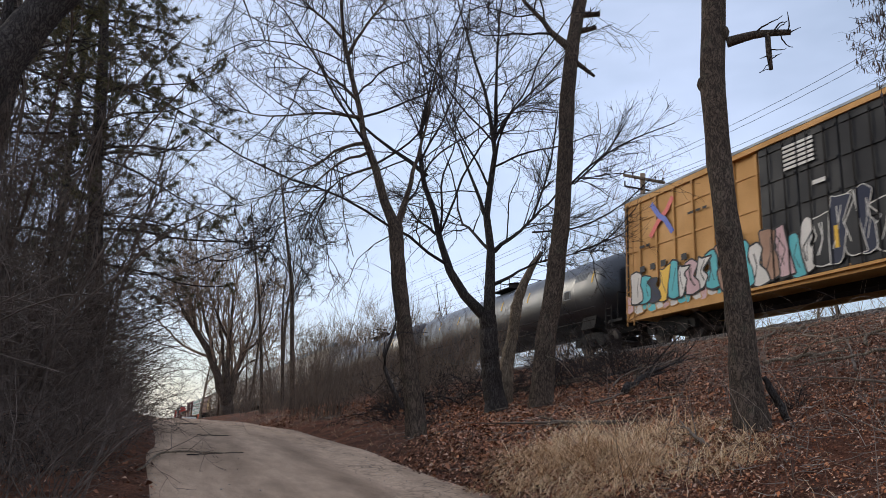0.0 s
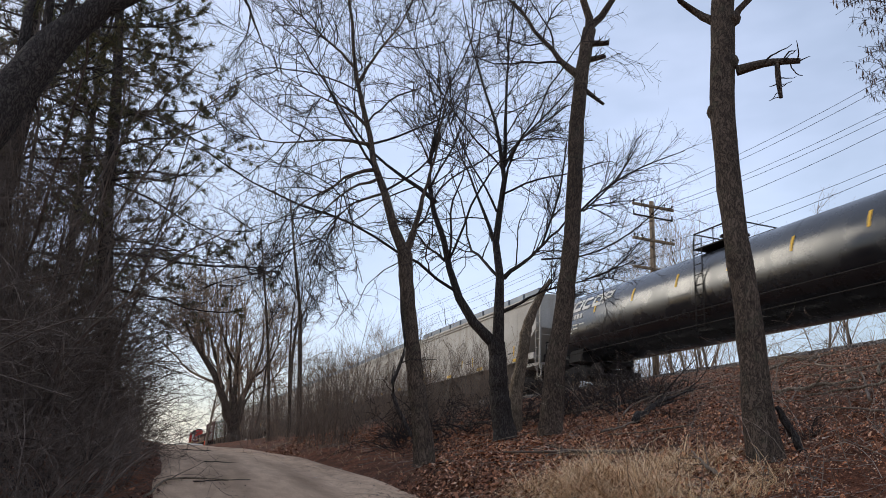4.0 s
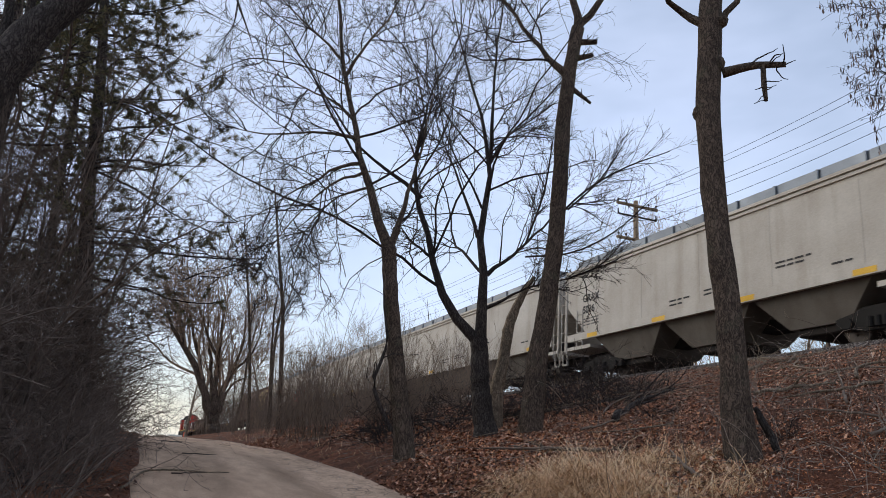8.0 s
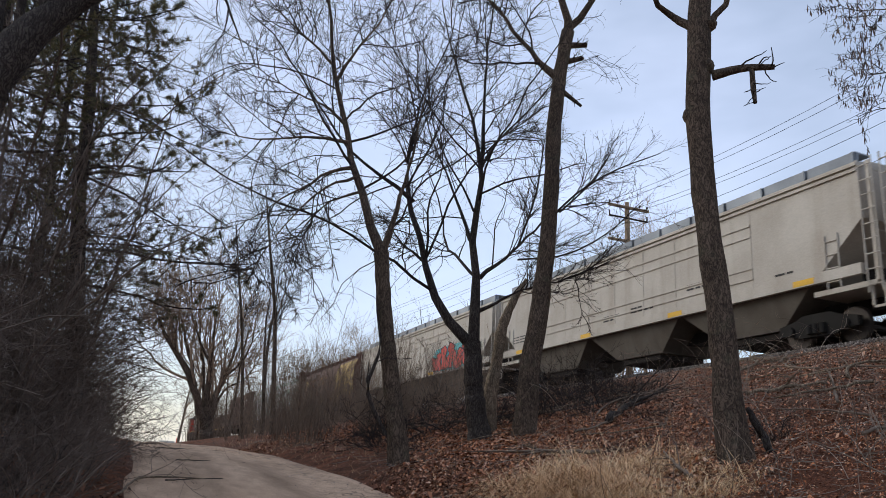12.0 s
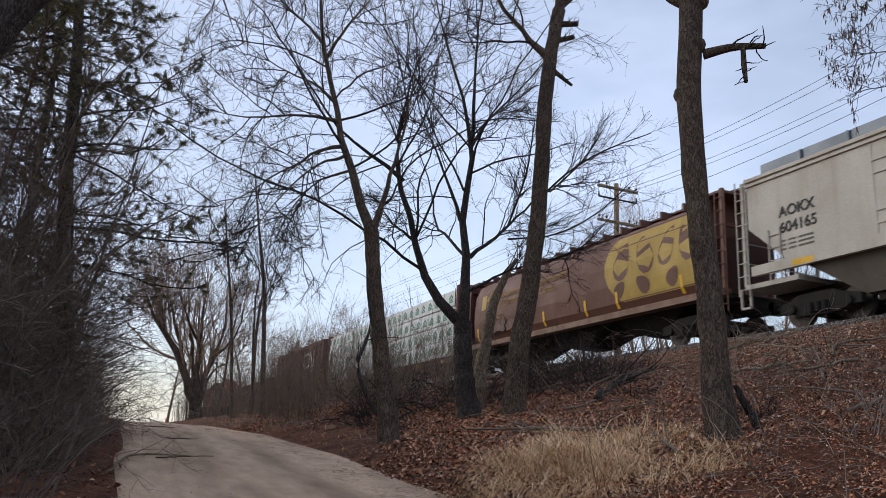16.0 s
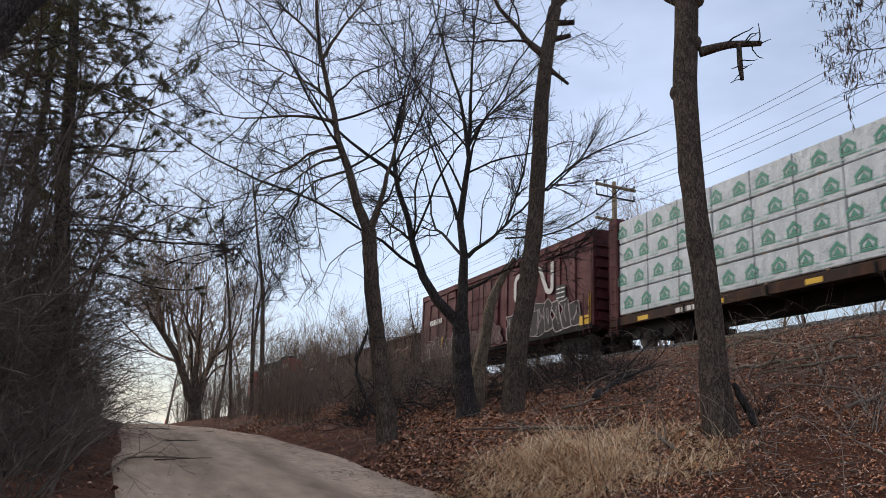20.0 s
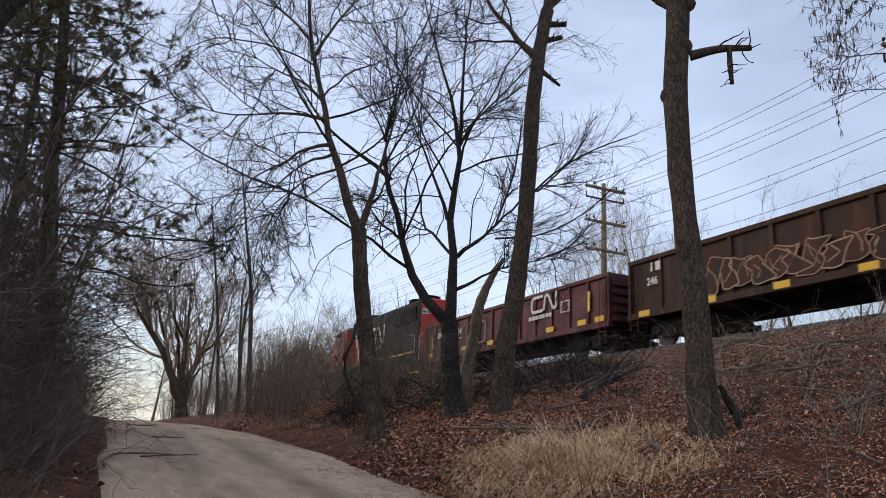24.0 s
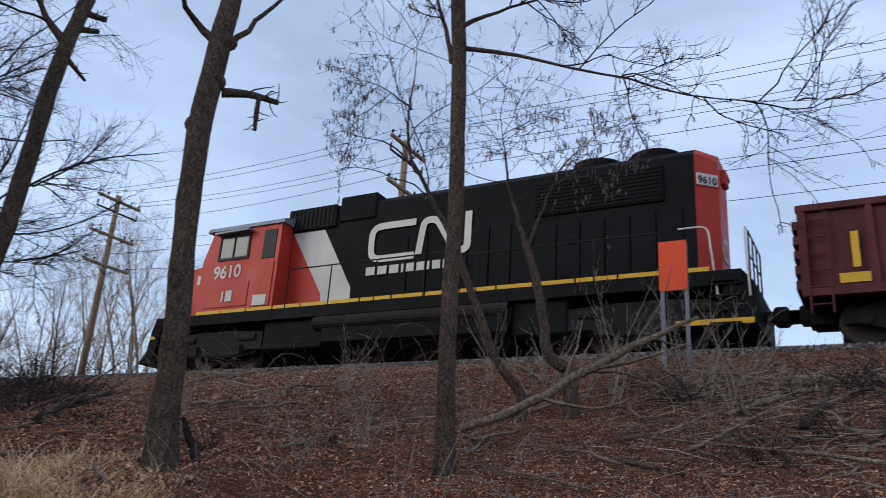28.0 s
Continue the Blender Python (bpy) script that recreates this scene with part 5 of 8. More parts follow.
# upright saplings along the foot of the bank
poles = [shrub("sapling_clump", 60 + i, 16, 3.8, 0.14, "clump of thin upright leafless saplings on the bank", BRUSH, UPRIGHT, 0.012, "saplings on the bank") for i in range(4)]
k = 0
for i in range(124):
    y = 16.5 + 45 * rng.random_sample() ** 1.1
    x = float(lane_right(y)) + 0.5 + rng.random_sample() * (9.3 if y > 24 else 4.5)
    if x < 5.2 and y < 19:
        continue
    size = rng.uniform(0.45, 0.9) * (1.0 if y > 22 else 0.75)
    if k < 4:
        poles[k].matrix_world = pose(x, y, float(ground_z(x, y)), 0, 0, 70 * k)
    else:
        plant(poles[k % 4], x, y, rng.uniform(0, 360), size)
    k += 1
# low dead brush below the ballast and round the trunks
low = [shrub("dead_brush", 70 + i, 12, 1.5, 1.0, "low tangle of dead branches on the bank", TWIG, SNARL, 0.015, "dead brush on the bank", 0.6) for i in range(3)]
k = 0
for x, y, s in ((8.6, 14.6, 1.2), (9.2, 13.4, 0.6), (10.2, 14.2, 0.8), (9.8, 15.6, 1.1), (11.6, 16.8, 1.2), (8.9, 11.6, 0.6), (12.9, 0.2, 0.8), (12.0, -0.6, 0.9), (7.0, 16.0, 1.2), (8.1, 16.5, 1.1), (9.6, 16.4, 1.2), (11.2, 15.4, 1.0), (6.0, 17.2, 1.2), (5.4, 15.8, 0.9),
                (5.2, 14.3, 0.7), (12.5, 2.4, 0.7), (10.6, 0.2, 0.8),
                (13.5, 3.6, 0.6), (9.0, 6.6, 0.4), (9.9, 1.2, 0.6), (10.8, 18.0, 1.3), (8.0, 19.0, 1.3), (12.8, 19.5, 1.2), (6.9, 9.4, 0.4), (8.3, 8.2, 0.45), (-0.9, 8.6, 0.7), (-1.4, 9.8, 0.9), (-0.8, 10.6, 0.6), (-1.9, 8.4, 0.9), (-1.0, 12.2, 0.7), (-2.2, 10.4, 0.9), (-0.7, 14.0, 0.6), (-0.5, 9.4, 0.4)):
    if k < 3:
        low[k].matrix_world = pose(x, y, float(ground_z(x, y)), 0, 0, 70 * k)
    else:
        plant(low[k % 3], x, y, rng.uniform(0, 360), s)
    k += 1

# woodland beyond the track and at the top of the lane
woods = [wild_tree("woodland_tree", 8.5, 0.3, "leafless tree beyond the railway with fine brown twigs", 90 + i, (BARK_PALE, TWIG_WARM), 1 + i % 2 * 2, WILD, 0.12, 0.11) for i in range(3)]
slim = [wild_tree("slender_tree", 10.0, 0.2, "slim leafless tree with upswept branches", 95 + i, (BARK, TWIG), 1, THIN, 0.06, 0.085) for i in range(2)]
first = {}


def grow(kind, x, y, size, turn):
    ob = kind
    if ob.name not in first:
        first[ob.name] = 1
        ob.matrix_world = pose(x, y, float(ground_z(x, y)), 0, 0, turn) @ Matrix.Diagonal((size, size, size, 1))
    else:
        plant(ob, x, y, turn, size)


for i in range(34):
    x, y = 25.0 + rng.random_sample() * 8, 50 + i * 2.4 + rng.uniform(-1.5, 1.5)
    grow(woods[i % 3], x, y, rng.uniform(0.85, 1.1) * (0.82 + 0.005 * y), rng.uniform(0, 360))
pale = [wild_tree("woodland_tree", 9.5, 0.25, "leafless pale tree standing well beyond the railway", 98 + i, (BARK_PALE, TWIG_WARM), 1 + i, WILD_THIN, 0.08, 0.1) for i in range(2)]
for x, y, s in ((29, 31, 1.1), (31, 36, 1.35), (33, 40, 1.5), (29, 43, 1.2), (35, 46, 1.6), (30, 26, 1.0), (32, 49, 1.4), (36, 34, 1.4), (28, 38, 1.0), (37, 29, 1.3)):
    grow(pale[int(x) % 2], x, y, s, rng.uniform(0, 360))
for x, y, s in ((32, 27, 1.25), (30.5, 22.5, 1.1), (34, 18, 1.1), (29, 42, 1.0), (27.5, 47, 1.0), (30, 60, 1.15), (28, 66, 1.2), (26.5, 75, 1.2), (28, 86, 1.3)):
    grow(slim[0], x, y, s, rng.uniform(0, 360))
for x, y, s in ((6.6, 36, 0.8), (6.2, 43, 0.85), (7.0, 50, 0.8), (5.9, 54, 0.75)):
    grow(slim[1], x, y, s, rng.uniform(0, 360))
for x, y, s in ((6.5, 52, 0.95), (8.5, 58, 1.0), (5.5, 62, 0.9), (11, 64, 1.0), (-3.5, 34, 1.0), (-5.5, 41, 1.1), (-3.0, 50, 0.9), (-7, 27, 1.1), (-6.5, 19, 1.0), (-9, 30, 1.2)):
    grow(woods[2], x, y, s, rng.uniform(0, 360))


def pine(name, x, y, height, seed, radius, start=0.2, reach=0, lean=0.0):
    """A ragged old pine: bare trunk, drooping boughs, needle tufts towards their ends."""
    r = np.random.RandomState(seed)
    tree = thing(name, pose(x, y, float(ground_z(x, y))), "ragged dark pine with drooping needle tufts", "pine tree", "pines beside the lane")
    pts = np.zeros((16, 3))
    pts[:, 2] = np.linspace(-0.3, height, 16)
    pts[:, :2] = np.cumsum(r.normal(0, 0.035, (16, 2)), axis=0)
    pts[:, 0] += lean * pts[:, 2]
    rad = radius * np.linspace(1.15, 0.12, 16)
    part("trunk", mesh_from("trunk", *tubes(pts[None], rad[None], 10), True), BARK_DARK, tree)
    n = 84
    t = start + (0.98 - start) * r.random_sample(n)
    a = r.uniform(0, 6.283, n)
    ln = (1.0 + 3.4 * (1 - t)) * r.uniform(0.5, 1.15, n)
    low = np.arange(n) < reach
    a = np.where(low, r.uniform(-1.1, 0.35, n), a)
    ln = np.where(low, ln * 0.95, ln)
    p = np.zeros((n, 8, 3))
    p[:, 0] = np.stack([np.interp(t, np.linspace(0, 1, 16), pts[:, q]) for q in range(3)], 1)
    way = np.stack([np.cos(a), np.sin(a), r.uniform(-0.1, 0.35, n)], 1)
    for j in range(1, 8):
        way = way + r.normal(0, 0.08, (n, 3))
        way[:, 2] += -0.07 if j < 5 else 0.10
        way /= np.linalg.norm(way, axis=1, keepdims=True)
        p[:, j] = p[:, j - 1] + way * (ln / 7)[:, None]
    br = np.maximum(0.018 * ln / 2, 0.006)[:, None] * np.linspace(1, 0.3, 8)[None]
    for q in range(n):
        part("bough", mesh_from("bough", *tubes(p[q:q + 1], br[q:q + 1], 5), True), BARK_DARK, tree)
    tp, tr = sprout(r, p, br, 10, 0.3, 0.30, 50, 0.06, 0.5, 5, 0.14, 0.004)
    tagged(part("twigwork", mesh_from("twigwork", *tubes(tp, tr, 3)), BARK_DARK, tree), kind="stuff")
    # needle tufts: bunches of thin blades round the twig ends
    keep = r.random_sample(len(tp)) < 0.55
    ends = np.concatenate([tp[keep][:, 4], tp[keep][:, 3], tp[keep][:, 2]])
    dirs = np.tile(tp[keep][:, 4] - tp[keep][:, 2], (3, 1))
    dirs /= np.linalg.norm(dirs, axis=1, keepdims=True) + 1e-9
    m = 38
    base = np.repeat(ends, m, 0) + r.normal(0, 0.015, (len(ends) * m, 3))
    d = np.repeat(dirs, m, 0) * 0.8 + r.normal(0, 0.62, (len(base), 3))
    d /= np.linalg.norm(d, axis=1, keepdims=True)
    tip = base + d * r.uniform(0.09, 0.19, len(base))[:, None]
    side = np.cross(d, r.normal(size=d.shape))
    side *= 0.0055 / (np.linalg.norm(side, axis=1, keepdims=True) + 1e-9)
    v = np.stack([base - side, base + side, tip], 1).reshape(-1, 3)
    tagged(part("foliage", mesh_from("foliage", v, np.arange(len(v)).reshape(-1, 3)), NEEDLE, tree, "dull green pine needles"), kind="stuff")


pine("pine_tree", -0.5, 16.5, 15.0, 201, 0.17, 0.2, 26, -0.11)
pine("pine_tree", -2.3, 13.9, 14.0, 202, 0.12, 0.28, 6)
pine("pine_tree", -3.4, 17.5, 15.0, 203, 0.16, 0.15)
pine("pine_tree", -2.0, 21.0, 13.0, 204, 0.14, 0.2, 8)

# the leaning tree overhead with pendulous twigs
WEEP = [(10, 0.15, 0.45, 45, -0.02, 0.4, 8, 0.12, 0.005, 4), (8, 0.12, 0.6, 42, -0.16, 0.5, 7, 0.12, 0.003, 3), (4, 0.2, 0.5, 35, -0.22, 0.6, 5, 0.14, 0.002, 3)]
fitted_tree("leaning_tree", [(-3.1, 9.0, 0.9, 0.30), (-2.75, 9.0, 2.4, 0.27), (-2.20, 9.00, 3.93, 0.25), (-1.87, 9.00, 4.62, 0.235), (-1.62, 9.00, 5.25, 0.22), (-1.36, 9.00, 5.8, 0.19), (-1.05, 9.00, 6.25, 0.15), (-0.54, 9.00, 6.75, 0.11), (0.35, 9.00, 7.4, 0.06)], [
    [(-1.4, 9.0, 5.75, 0.12), (-1.0, 9.3, 6.7, 0.09), (-0.4, 9.9, 7.9, 0.07), (0.6, 10.2, 8.8, 0.05), (1.6, 10.6, 9.0, 0.02)],
    [(-1.65, 9.0, 5.2, 0.09), (-1.75, 9.2, 6.3, 0.07), (-1.6, 9.6, 7.6, 0.05), (-1.2, 10.0, 8.9, 0.02)],
    [(-0.9, 9.0, 6.4, 0.10), (-0.5, 9.5, 7.6, 0.07), (0.2, 10.2, 8.6, 0.04), (1.0, 10.6, 9.3, 0.02)],
    [(-0.4, 9.0, 6.85, 0.06), (0.05, 9.3, 7.34, 0.045), (0.60, 9.40, 7.17, 0.035), (0.83, 9.40, 6.74, 0.026), (1.05, 9.40, 6.22, 0.014)],
    [(-1.3, 9.0, 5.9, 0.07), (-1.2, 8.8, 6.6, 0.05), (-0.7, 8.7, 7.2, 0.03), (-0.2, 8.7, 7.3, 0.015)],
], "dark leaning tree with long drooping twigs above the brush", "", (BARK_DARK, TWIG), WEEP, 41, (), 0.5, 1.0)


def litter(name, seed, n, m, low, mat, label):
    """Fallen leaves over the bank; low keeps to its foot and the lane's verges."""
    r = np.random.RandomState(seed)
    y = -4 + 31 * r.random_sample(n) ** 1.3
    x = lane_right(y) - 0.35 * r.random_sample(n) ** 2 + (CREST_X - 0.2 - lane_right(y)) * r.random_sample(n) ** 0.95
    y2 = 4 + 30 * r.random_sample(m) ** 1.3
    x2 = lane_left(y2) + 0.1 - 2.6 * r.random_sample(m)
    x, y = np.r_[x, x2], np.r_[y, y2]
    verge = np.clip((lane_right(y) + 2.2 - x) / 1.5, 0, 1) * np.clip((y - 8) / 5, 0, 1) * (x > lane_left(y))
    keep = (wavy(x, y, 12, 1.1) + 0.55 * wavy(x, y, 13, 3.6) + 0.22 * r.normal(size=len(x))) > -0.6 + 0.85 * verge
    x, y = x[keep], y[keep]
    if low:
        near = (x < 9.4 + 0.8 * wavy(x, y, 17, 0.8) + 0.7 * r.normal(size=len(x))) & (x > lane_right(y) + 0.9 + 0.09 * np.clip(y - 9, 0, 30) + 0.5 * r.normal(size=len(x)))
        x, y = x[near], y[near]
    n = len(x)
    z = ground_z(x, y) + 0.012 + 0.02 * r.random_sample(n)
    s = r.uniform(0.012, 0.026, n) * np.where(r.random_sample(n) < 0.08, 1.5, 1) * np.clip(y / 9, 0.6, 1) * np.where(x > 7, 0.8, 1.0)
    a = r.uniform(0, 6.283, n)
    slope = (ground_z(x + 0.1, y, False) - ground_z(x - 0.1, y, False)) / 0.2
    u = np.stack([np.cos(a), np.sin(a), slope * np.cos(a)], 1)
    w = np.stack([-np.sin(a), np.cos(a), -slope * np.sin(a)], 1)
    tilt = r.normal(0, 0.42, (n, 2))
    u[:, 2] += tilt[:, 0]
    w[:, 2] += tilt[:, 1]
    c = np.stack([x, y, z + s * np.abs(tilt).max(1) * 0.8], 1)
    s = s[:, None]
    curl = np.zeros((n, 3))
    curl[:, 2:] = s * r.uniform(-0.2, 0.7, (n, 1))
    v = np.stack([c - u * s * 1.25, c - w * s * 0.8 + curl, c + u * s * 1.25, c + w * s * 0.8 + curl], 1).reshape(-1, 3)
    q = np.arange(len(v)).reshape(-1, 4)
    f = np.concatenate([q[:, [0, 1, 2]], q[:, [0, 2, 3]]])
    ob = part(name, mesh_from(name, v, f), mat)
    tagged(ob, label, "leaves", kind="stuff")


litter("leaf_litter", 9, 330000, 5000, False, LEAF_DULL, "dull brown leaf litter strewn over the bank")
litter("fresh_leaf_litter", 10, 240000, 1500, True, LEAF, "curled russet leaves along the foot of the bank")


def blades(name, n, place, length, width, label, seed, lean=(0, 0), mat=None, stiff=0.5):
    r = np.random.RandomState(seed)
    x, y = place(r, n)
    base = np.stack([x, y, ground_z(x, y) - 0.02], 1)
    a = r.uniform(0, 6.283, n)
    ln = length * r.uniform(0.45, 1.15, n)
    fan = 0.45 if stiff > 0.3 else 0.8
    way = np.stack([np.cos(a) * fan + lean[0], np.sin(a) * fan + lean[1], np.ones(n)], 1)
    pts = [base]
    for j in range(4):
        way = way + r.normal(0, 0.10, (n, 3))
        way[:, 2] -= (1 - stiff) * 0.62
        way /= np.linalg.norm(way, axis=1, keepdims=True)
        pts.append(pts[-1] + way * (ln / 4)[:, None])
    p = np.stack(pts, 1)
    side = np.stack([-np.sin(a), np.cos(a), 0 * a], 1) * width
    k = np.array([1, 0.9, 0.75, 0.5, 0.12])[None, :, None]
    l, rr = p - side[:, None] * k, p + side[:, None] * k
    v = np.stack([l, rr], 2).reshape(-1, 3)
    i = (np.arange(n)[:, None] * 10 + np.arange(4)[None] * 2).reshape(-1)
    f = np.stack([i, i + 1, i + 3, i + 2], 1)
    ob = part(name, mesh_from(name, v, f), mat or STRAW)
    return tagged(ob, label, "grass", kind="stuff")


def grass_clump():
    """A sprawling clump of dead grass: many tufts of uneven height, each falling its own way."""
    r = np.random.RandomState(14)
    tufts = 210
    cx, cy = 5.6 + 0.85 * r.normal(size=tufts), 8.3 + 1.0 * r.normal(size=tufts)
    keep = ((cx - 5.6) / 1.5) ** 2 + ((cy - 8.3) / 1.9) ** 2 < 1 + 0.3 * r.normal(size=tufts)
    cx, cy = cx[keep], cy[keep]
    edge = np.hypot((cx - 5.6) / 1.4, (cy - 8.3) / 1.8)
    size = (1.05 - 0.5 * np.clip(edge, 0, 1)) * r.uniform(0.6, 1.25, len(cx))
    fall = r.uniform(0, 6.283, len(cx))
    k = r.randint(0, len(cx), 19000)
    n = len(k)
    x, y = cx[k] + r.normal(0, 0.09, n), cy[k] + r.normal(0, 0.09, n)
    a = fall[k] + r.normal(0, 0.75, n)
    ln = 0.74 * size[k] * r.uniform(0.35, 1.35, n)
    way = np.stack([0.75 * np.cos(a) - 0.22, 0.75 * np.sin(a) - 0.25, np.full(n, 0.8)], 1)
    sag = r.uniform(0.2, 0.95, n)
    p = np.empty((n, 5, 3))
    p[:, 0] = np.stack([x, y, ground_z(x, y) - 0.02], 1)
    for q in range(1, 5):
        way = way + r.normal(0, 0.13, (n, 3))
        way[:, 2] -= sag
        way /= np.linalg.norm(way, axis=1, keepdims=True)
        p[:, q] = p[:, q - 1] + way * (ln / 4)[:, None]
        p[:, q, 2] = np.maximum(p[:, q, 2], ground_z(p[:, q, 0], p[:, q, 1]) + 0.01)
    side = np.stack([-np.sin(a), np.cos(a), 0 * a], 1) * r.uniform(0.002, 0.0048, (n, 1))
    w = np.array([1, 0.9, 0.75, 0.5, 0.12])[None, :, None]
    v = np.stack([p - side[:, None] * w, p + side[:, None] * w], 2).reshape(-1, 3)
    i = (np.arange(n)[:, None] * 10 + np.arange(4)[None] * 2).reshape(-1)
    ob = part("dry_grass", mesh_from("dry_grass", v, np.stack([i, i + 1, i + 3, i + 2], 1)), STRAW)
    tagged(ob, "sprawling straw-coloured dry grass clump at the bank's foot", "grass", kind="stuff")


def brambles():
    """Thin bare canes that rise and arch over on the bank."""
    r = np.random.RandomState(61)
    n = 230
    y = 0.5 + 19 * r.random_sample(n)
    x = lane_right(y) + 0.8 + r.random_sample(n) ** 0.8 * 9.8
    ln = r.uniform(0.5, 1.9, n)
    a = r.uniform(0, 6.283, n)
    way = np.stack([0.35 * np.cos(a), 0.35 * np.sin(a), np.ones(n)], 1)
    p = np.empty((n, 9, 3))
    p[:, 0] = np.stack([x, y, ground_z(x, y) - 0.05], 1)
    arch = r.uniform(0.0, 0.30, n)
    for q in range(1, 9):
        way = way + r.normal(0, 0.09, (n, 3)) + np.stack([0.12 * np.cos(a), 0.12 * np.sin(a), -arch], 1) * (q / 5)
        way /= np.linalg.norm(way, axis=1, keepdims=True)
        p[:, q] = p[:, q - 1] + way * (ln / 8)[:, None]
        p[:, q, 2] = np.maximum(p[:, q, 2], ground_z(p[:, q, 0], p[:, q, 1]) + 0.02)
    rad = r.uniform(0.0025, 0.006, n)[:, None] * np.linspace(1, 0.4, 9)[None]
    made = [tubes(p, rad, 4), tubes(*sprout(r, p, rad, 3, 0.4, 0.3, 45, 0.1, 0.6, 5, 0.15, 0.002), 3)]
    v, f = join_arrays(made)
    ob = part("bramble_canes", mesh_from("bramble_canes", v, f), island_mat("bramble_cane", [(0, (0.05, 0.035, 0.03)), (0.5, (0.16, 0.11, 0.085)), (1, (0.42, 0.34, 0.27))]))
    tagged(ob, "thin bare bramble canes arching over the bank", "canes", kind="stuff")


def verge_place(r, n):
    y = 2 + 24 * r.random_sample(n) ** 1.3
    return lane_right(y) + 0.1 + np.abs(r.normal(0, 0.9, n)), y


def bank_place(r, n):
    y = 0.5 + 24 * r.random_sample(n)
    return lane_right(y) + 0.3 + r.random_sample(n) * 10.5, y


grass_clump()
brambles()
blades("verge_grass", 1000, verge_place, 0.24, 0.0035, "sparse dry grass along the lane's verge", 15, (-0.1, 0), None, 0.4)
blades("dead_weeds", 700, bank_place, 0.85, 0.0035, "thin dead weed stalks standing on the bank", 16, (0, 0), BRUSH, 0.95)


def near_place(r, n):
    y = 3.5 + 6.5 * r.random_sample(n)
    return lane_right(y) + 1.0 + r.random_sample(n) * 5.0, y


blades("tall_weeds", 70, near_place, 1.35, 0.0045, "tall thin dead stalks standing at the bank's foot", 18, (0, 0), island_mat("weed_stalk", [(0, (0.09, 0.06, 0.045)), (0.5, (0.22, 0.15, 0.11)), (1, (0.42, 0.33, 0.26))]), 0.97)


def stick(name, pts, label, mat, seed, twigs=True):
    """A fallen branch lying on the ground, with a few side twigs."""
    r = np.random.RandomState(seed)
    base = Vector(pts[0][:3])
    ob = thing(name, Matrix.Translation(base), label, "branch")
    q = smooth_path(np.array(pts) - np.array([*base, 0]), 12)
    q[1:-1, :3] += r.normal(0, 0.4, (10, 3)) * q[1:-1, 3:]
    part("branch", Shape().tube(q[:, :3], q[:, 3], 8), mat, ob, smooth=True)
    if twigs:
        p, rr = sprout(r, q[None, :, :3], q[None, :, 3], 6, 0.3, 0.35, 45, 0.1, 0.5, 6, 0.12, 0.004)
        for k in range(len(p)):
            part("side_twig", mesh_from("side_twig", *tubes(p[k:k + 1], rr[k:k + 1], 4)), mat, ob)
    return ob


stick("fallen_log", [(9.38, 4.72, 2.42, 0.053), (9.84, 3.85, 2.88, 0.061), (10.36, 2.86, 3.57, 0.055), (10.85, 1.94, 4.11, 0.024)], "grey fallen branch propped against a maple trunk", BARK_PALE, 1)
for pts, mat, words in (
        ([(13.5, 1.1, 0.09), (13.4, 0.3, 0.08), (13.3, -0.6, 0.06)], BARK_PALE, "thick grey log lying along the bank"),
        ([(11.6, 1.75, 0.035), (12.2, 1.3, 0.05), (12.8, 0.85, 0.055)], BARK_PALE, "weathered grey log lying on the bank"),
        ([(11.0, 0.76, 0.06), (12.0, 0.6, 0.05), (12.9, 0.52, 0.045), (14.6, 0.55, 0.02)], BARK, "rough brown log lying up the bank"),
        ([(9.4, 2.6, 0.03), (9.25, 2.2, 0.028), (9.1, 1.8, 0.02)], BARK, "short brown branch among the leaves"),
        ([(10.5, 10.9, 0.03), (10.9, 10.4, 0.036), (11.4, 9.8, 0.02)], BARK_PALE, "pale straight branch lying across the bank"),
        ([(8.2, 11.8, 0.07), (9.2, 12.7, 0.055), (10.3, 13.6, 0.05), (11.4, 14.2, 0.02)], BARK_DARK, "dark rotten limb lying on the bank"),
        ([(10.0, 15.2, 0.05), (10.8, 15.0, 0.05), (11.6, 14.4, 0.03)], BARK_DARK, "dark fallen limb beside the ballast")):
    stick("fallen_log", [(x, y, float(ground_z(x, y)) + r * 0.8 + 0.03, r) for x, y, r in pts], words, mat, 500 + int(pts[0][0] * 10))
stick("fallen_branch", [(7.72, 7.5, 1.6, 0.03), (7.60, 7.58, 1.85, 0.05), (7.46, 7.62, 2.15, 0.05), (7.38, 7.66, 2.3, 0.03)], "dark broken branch leaning against the maple trunk", BARK_DARK, 520, False)


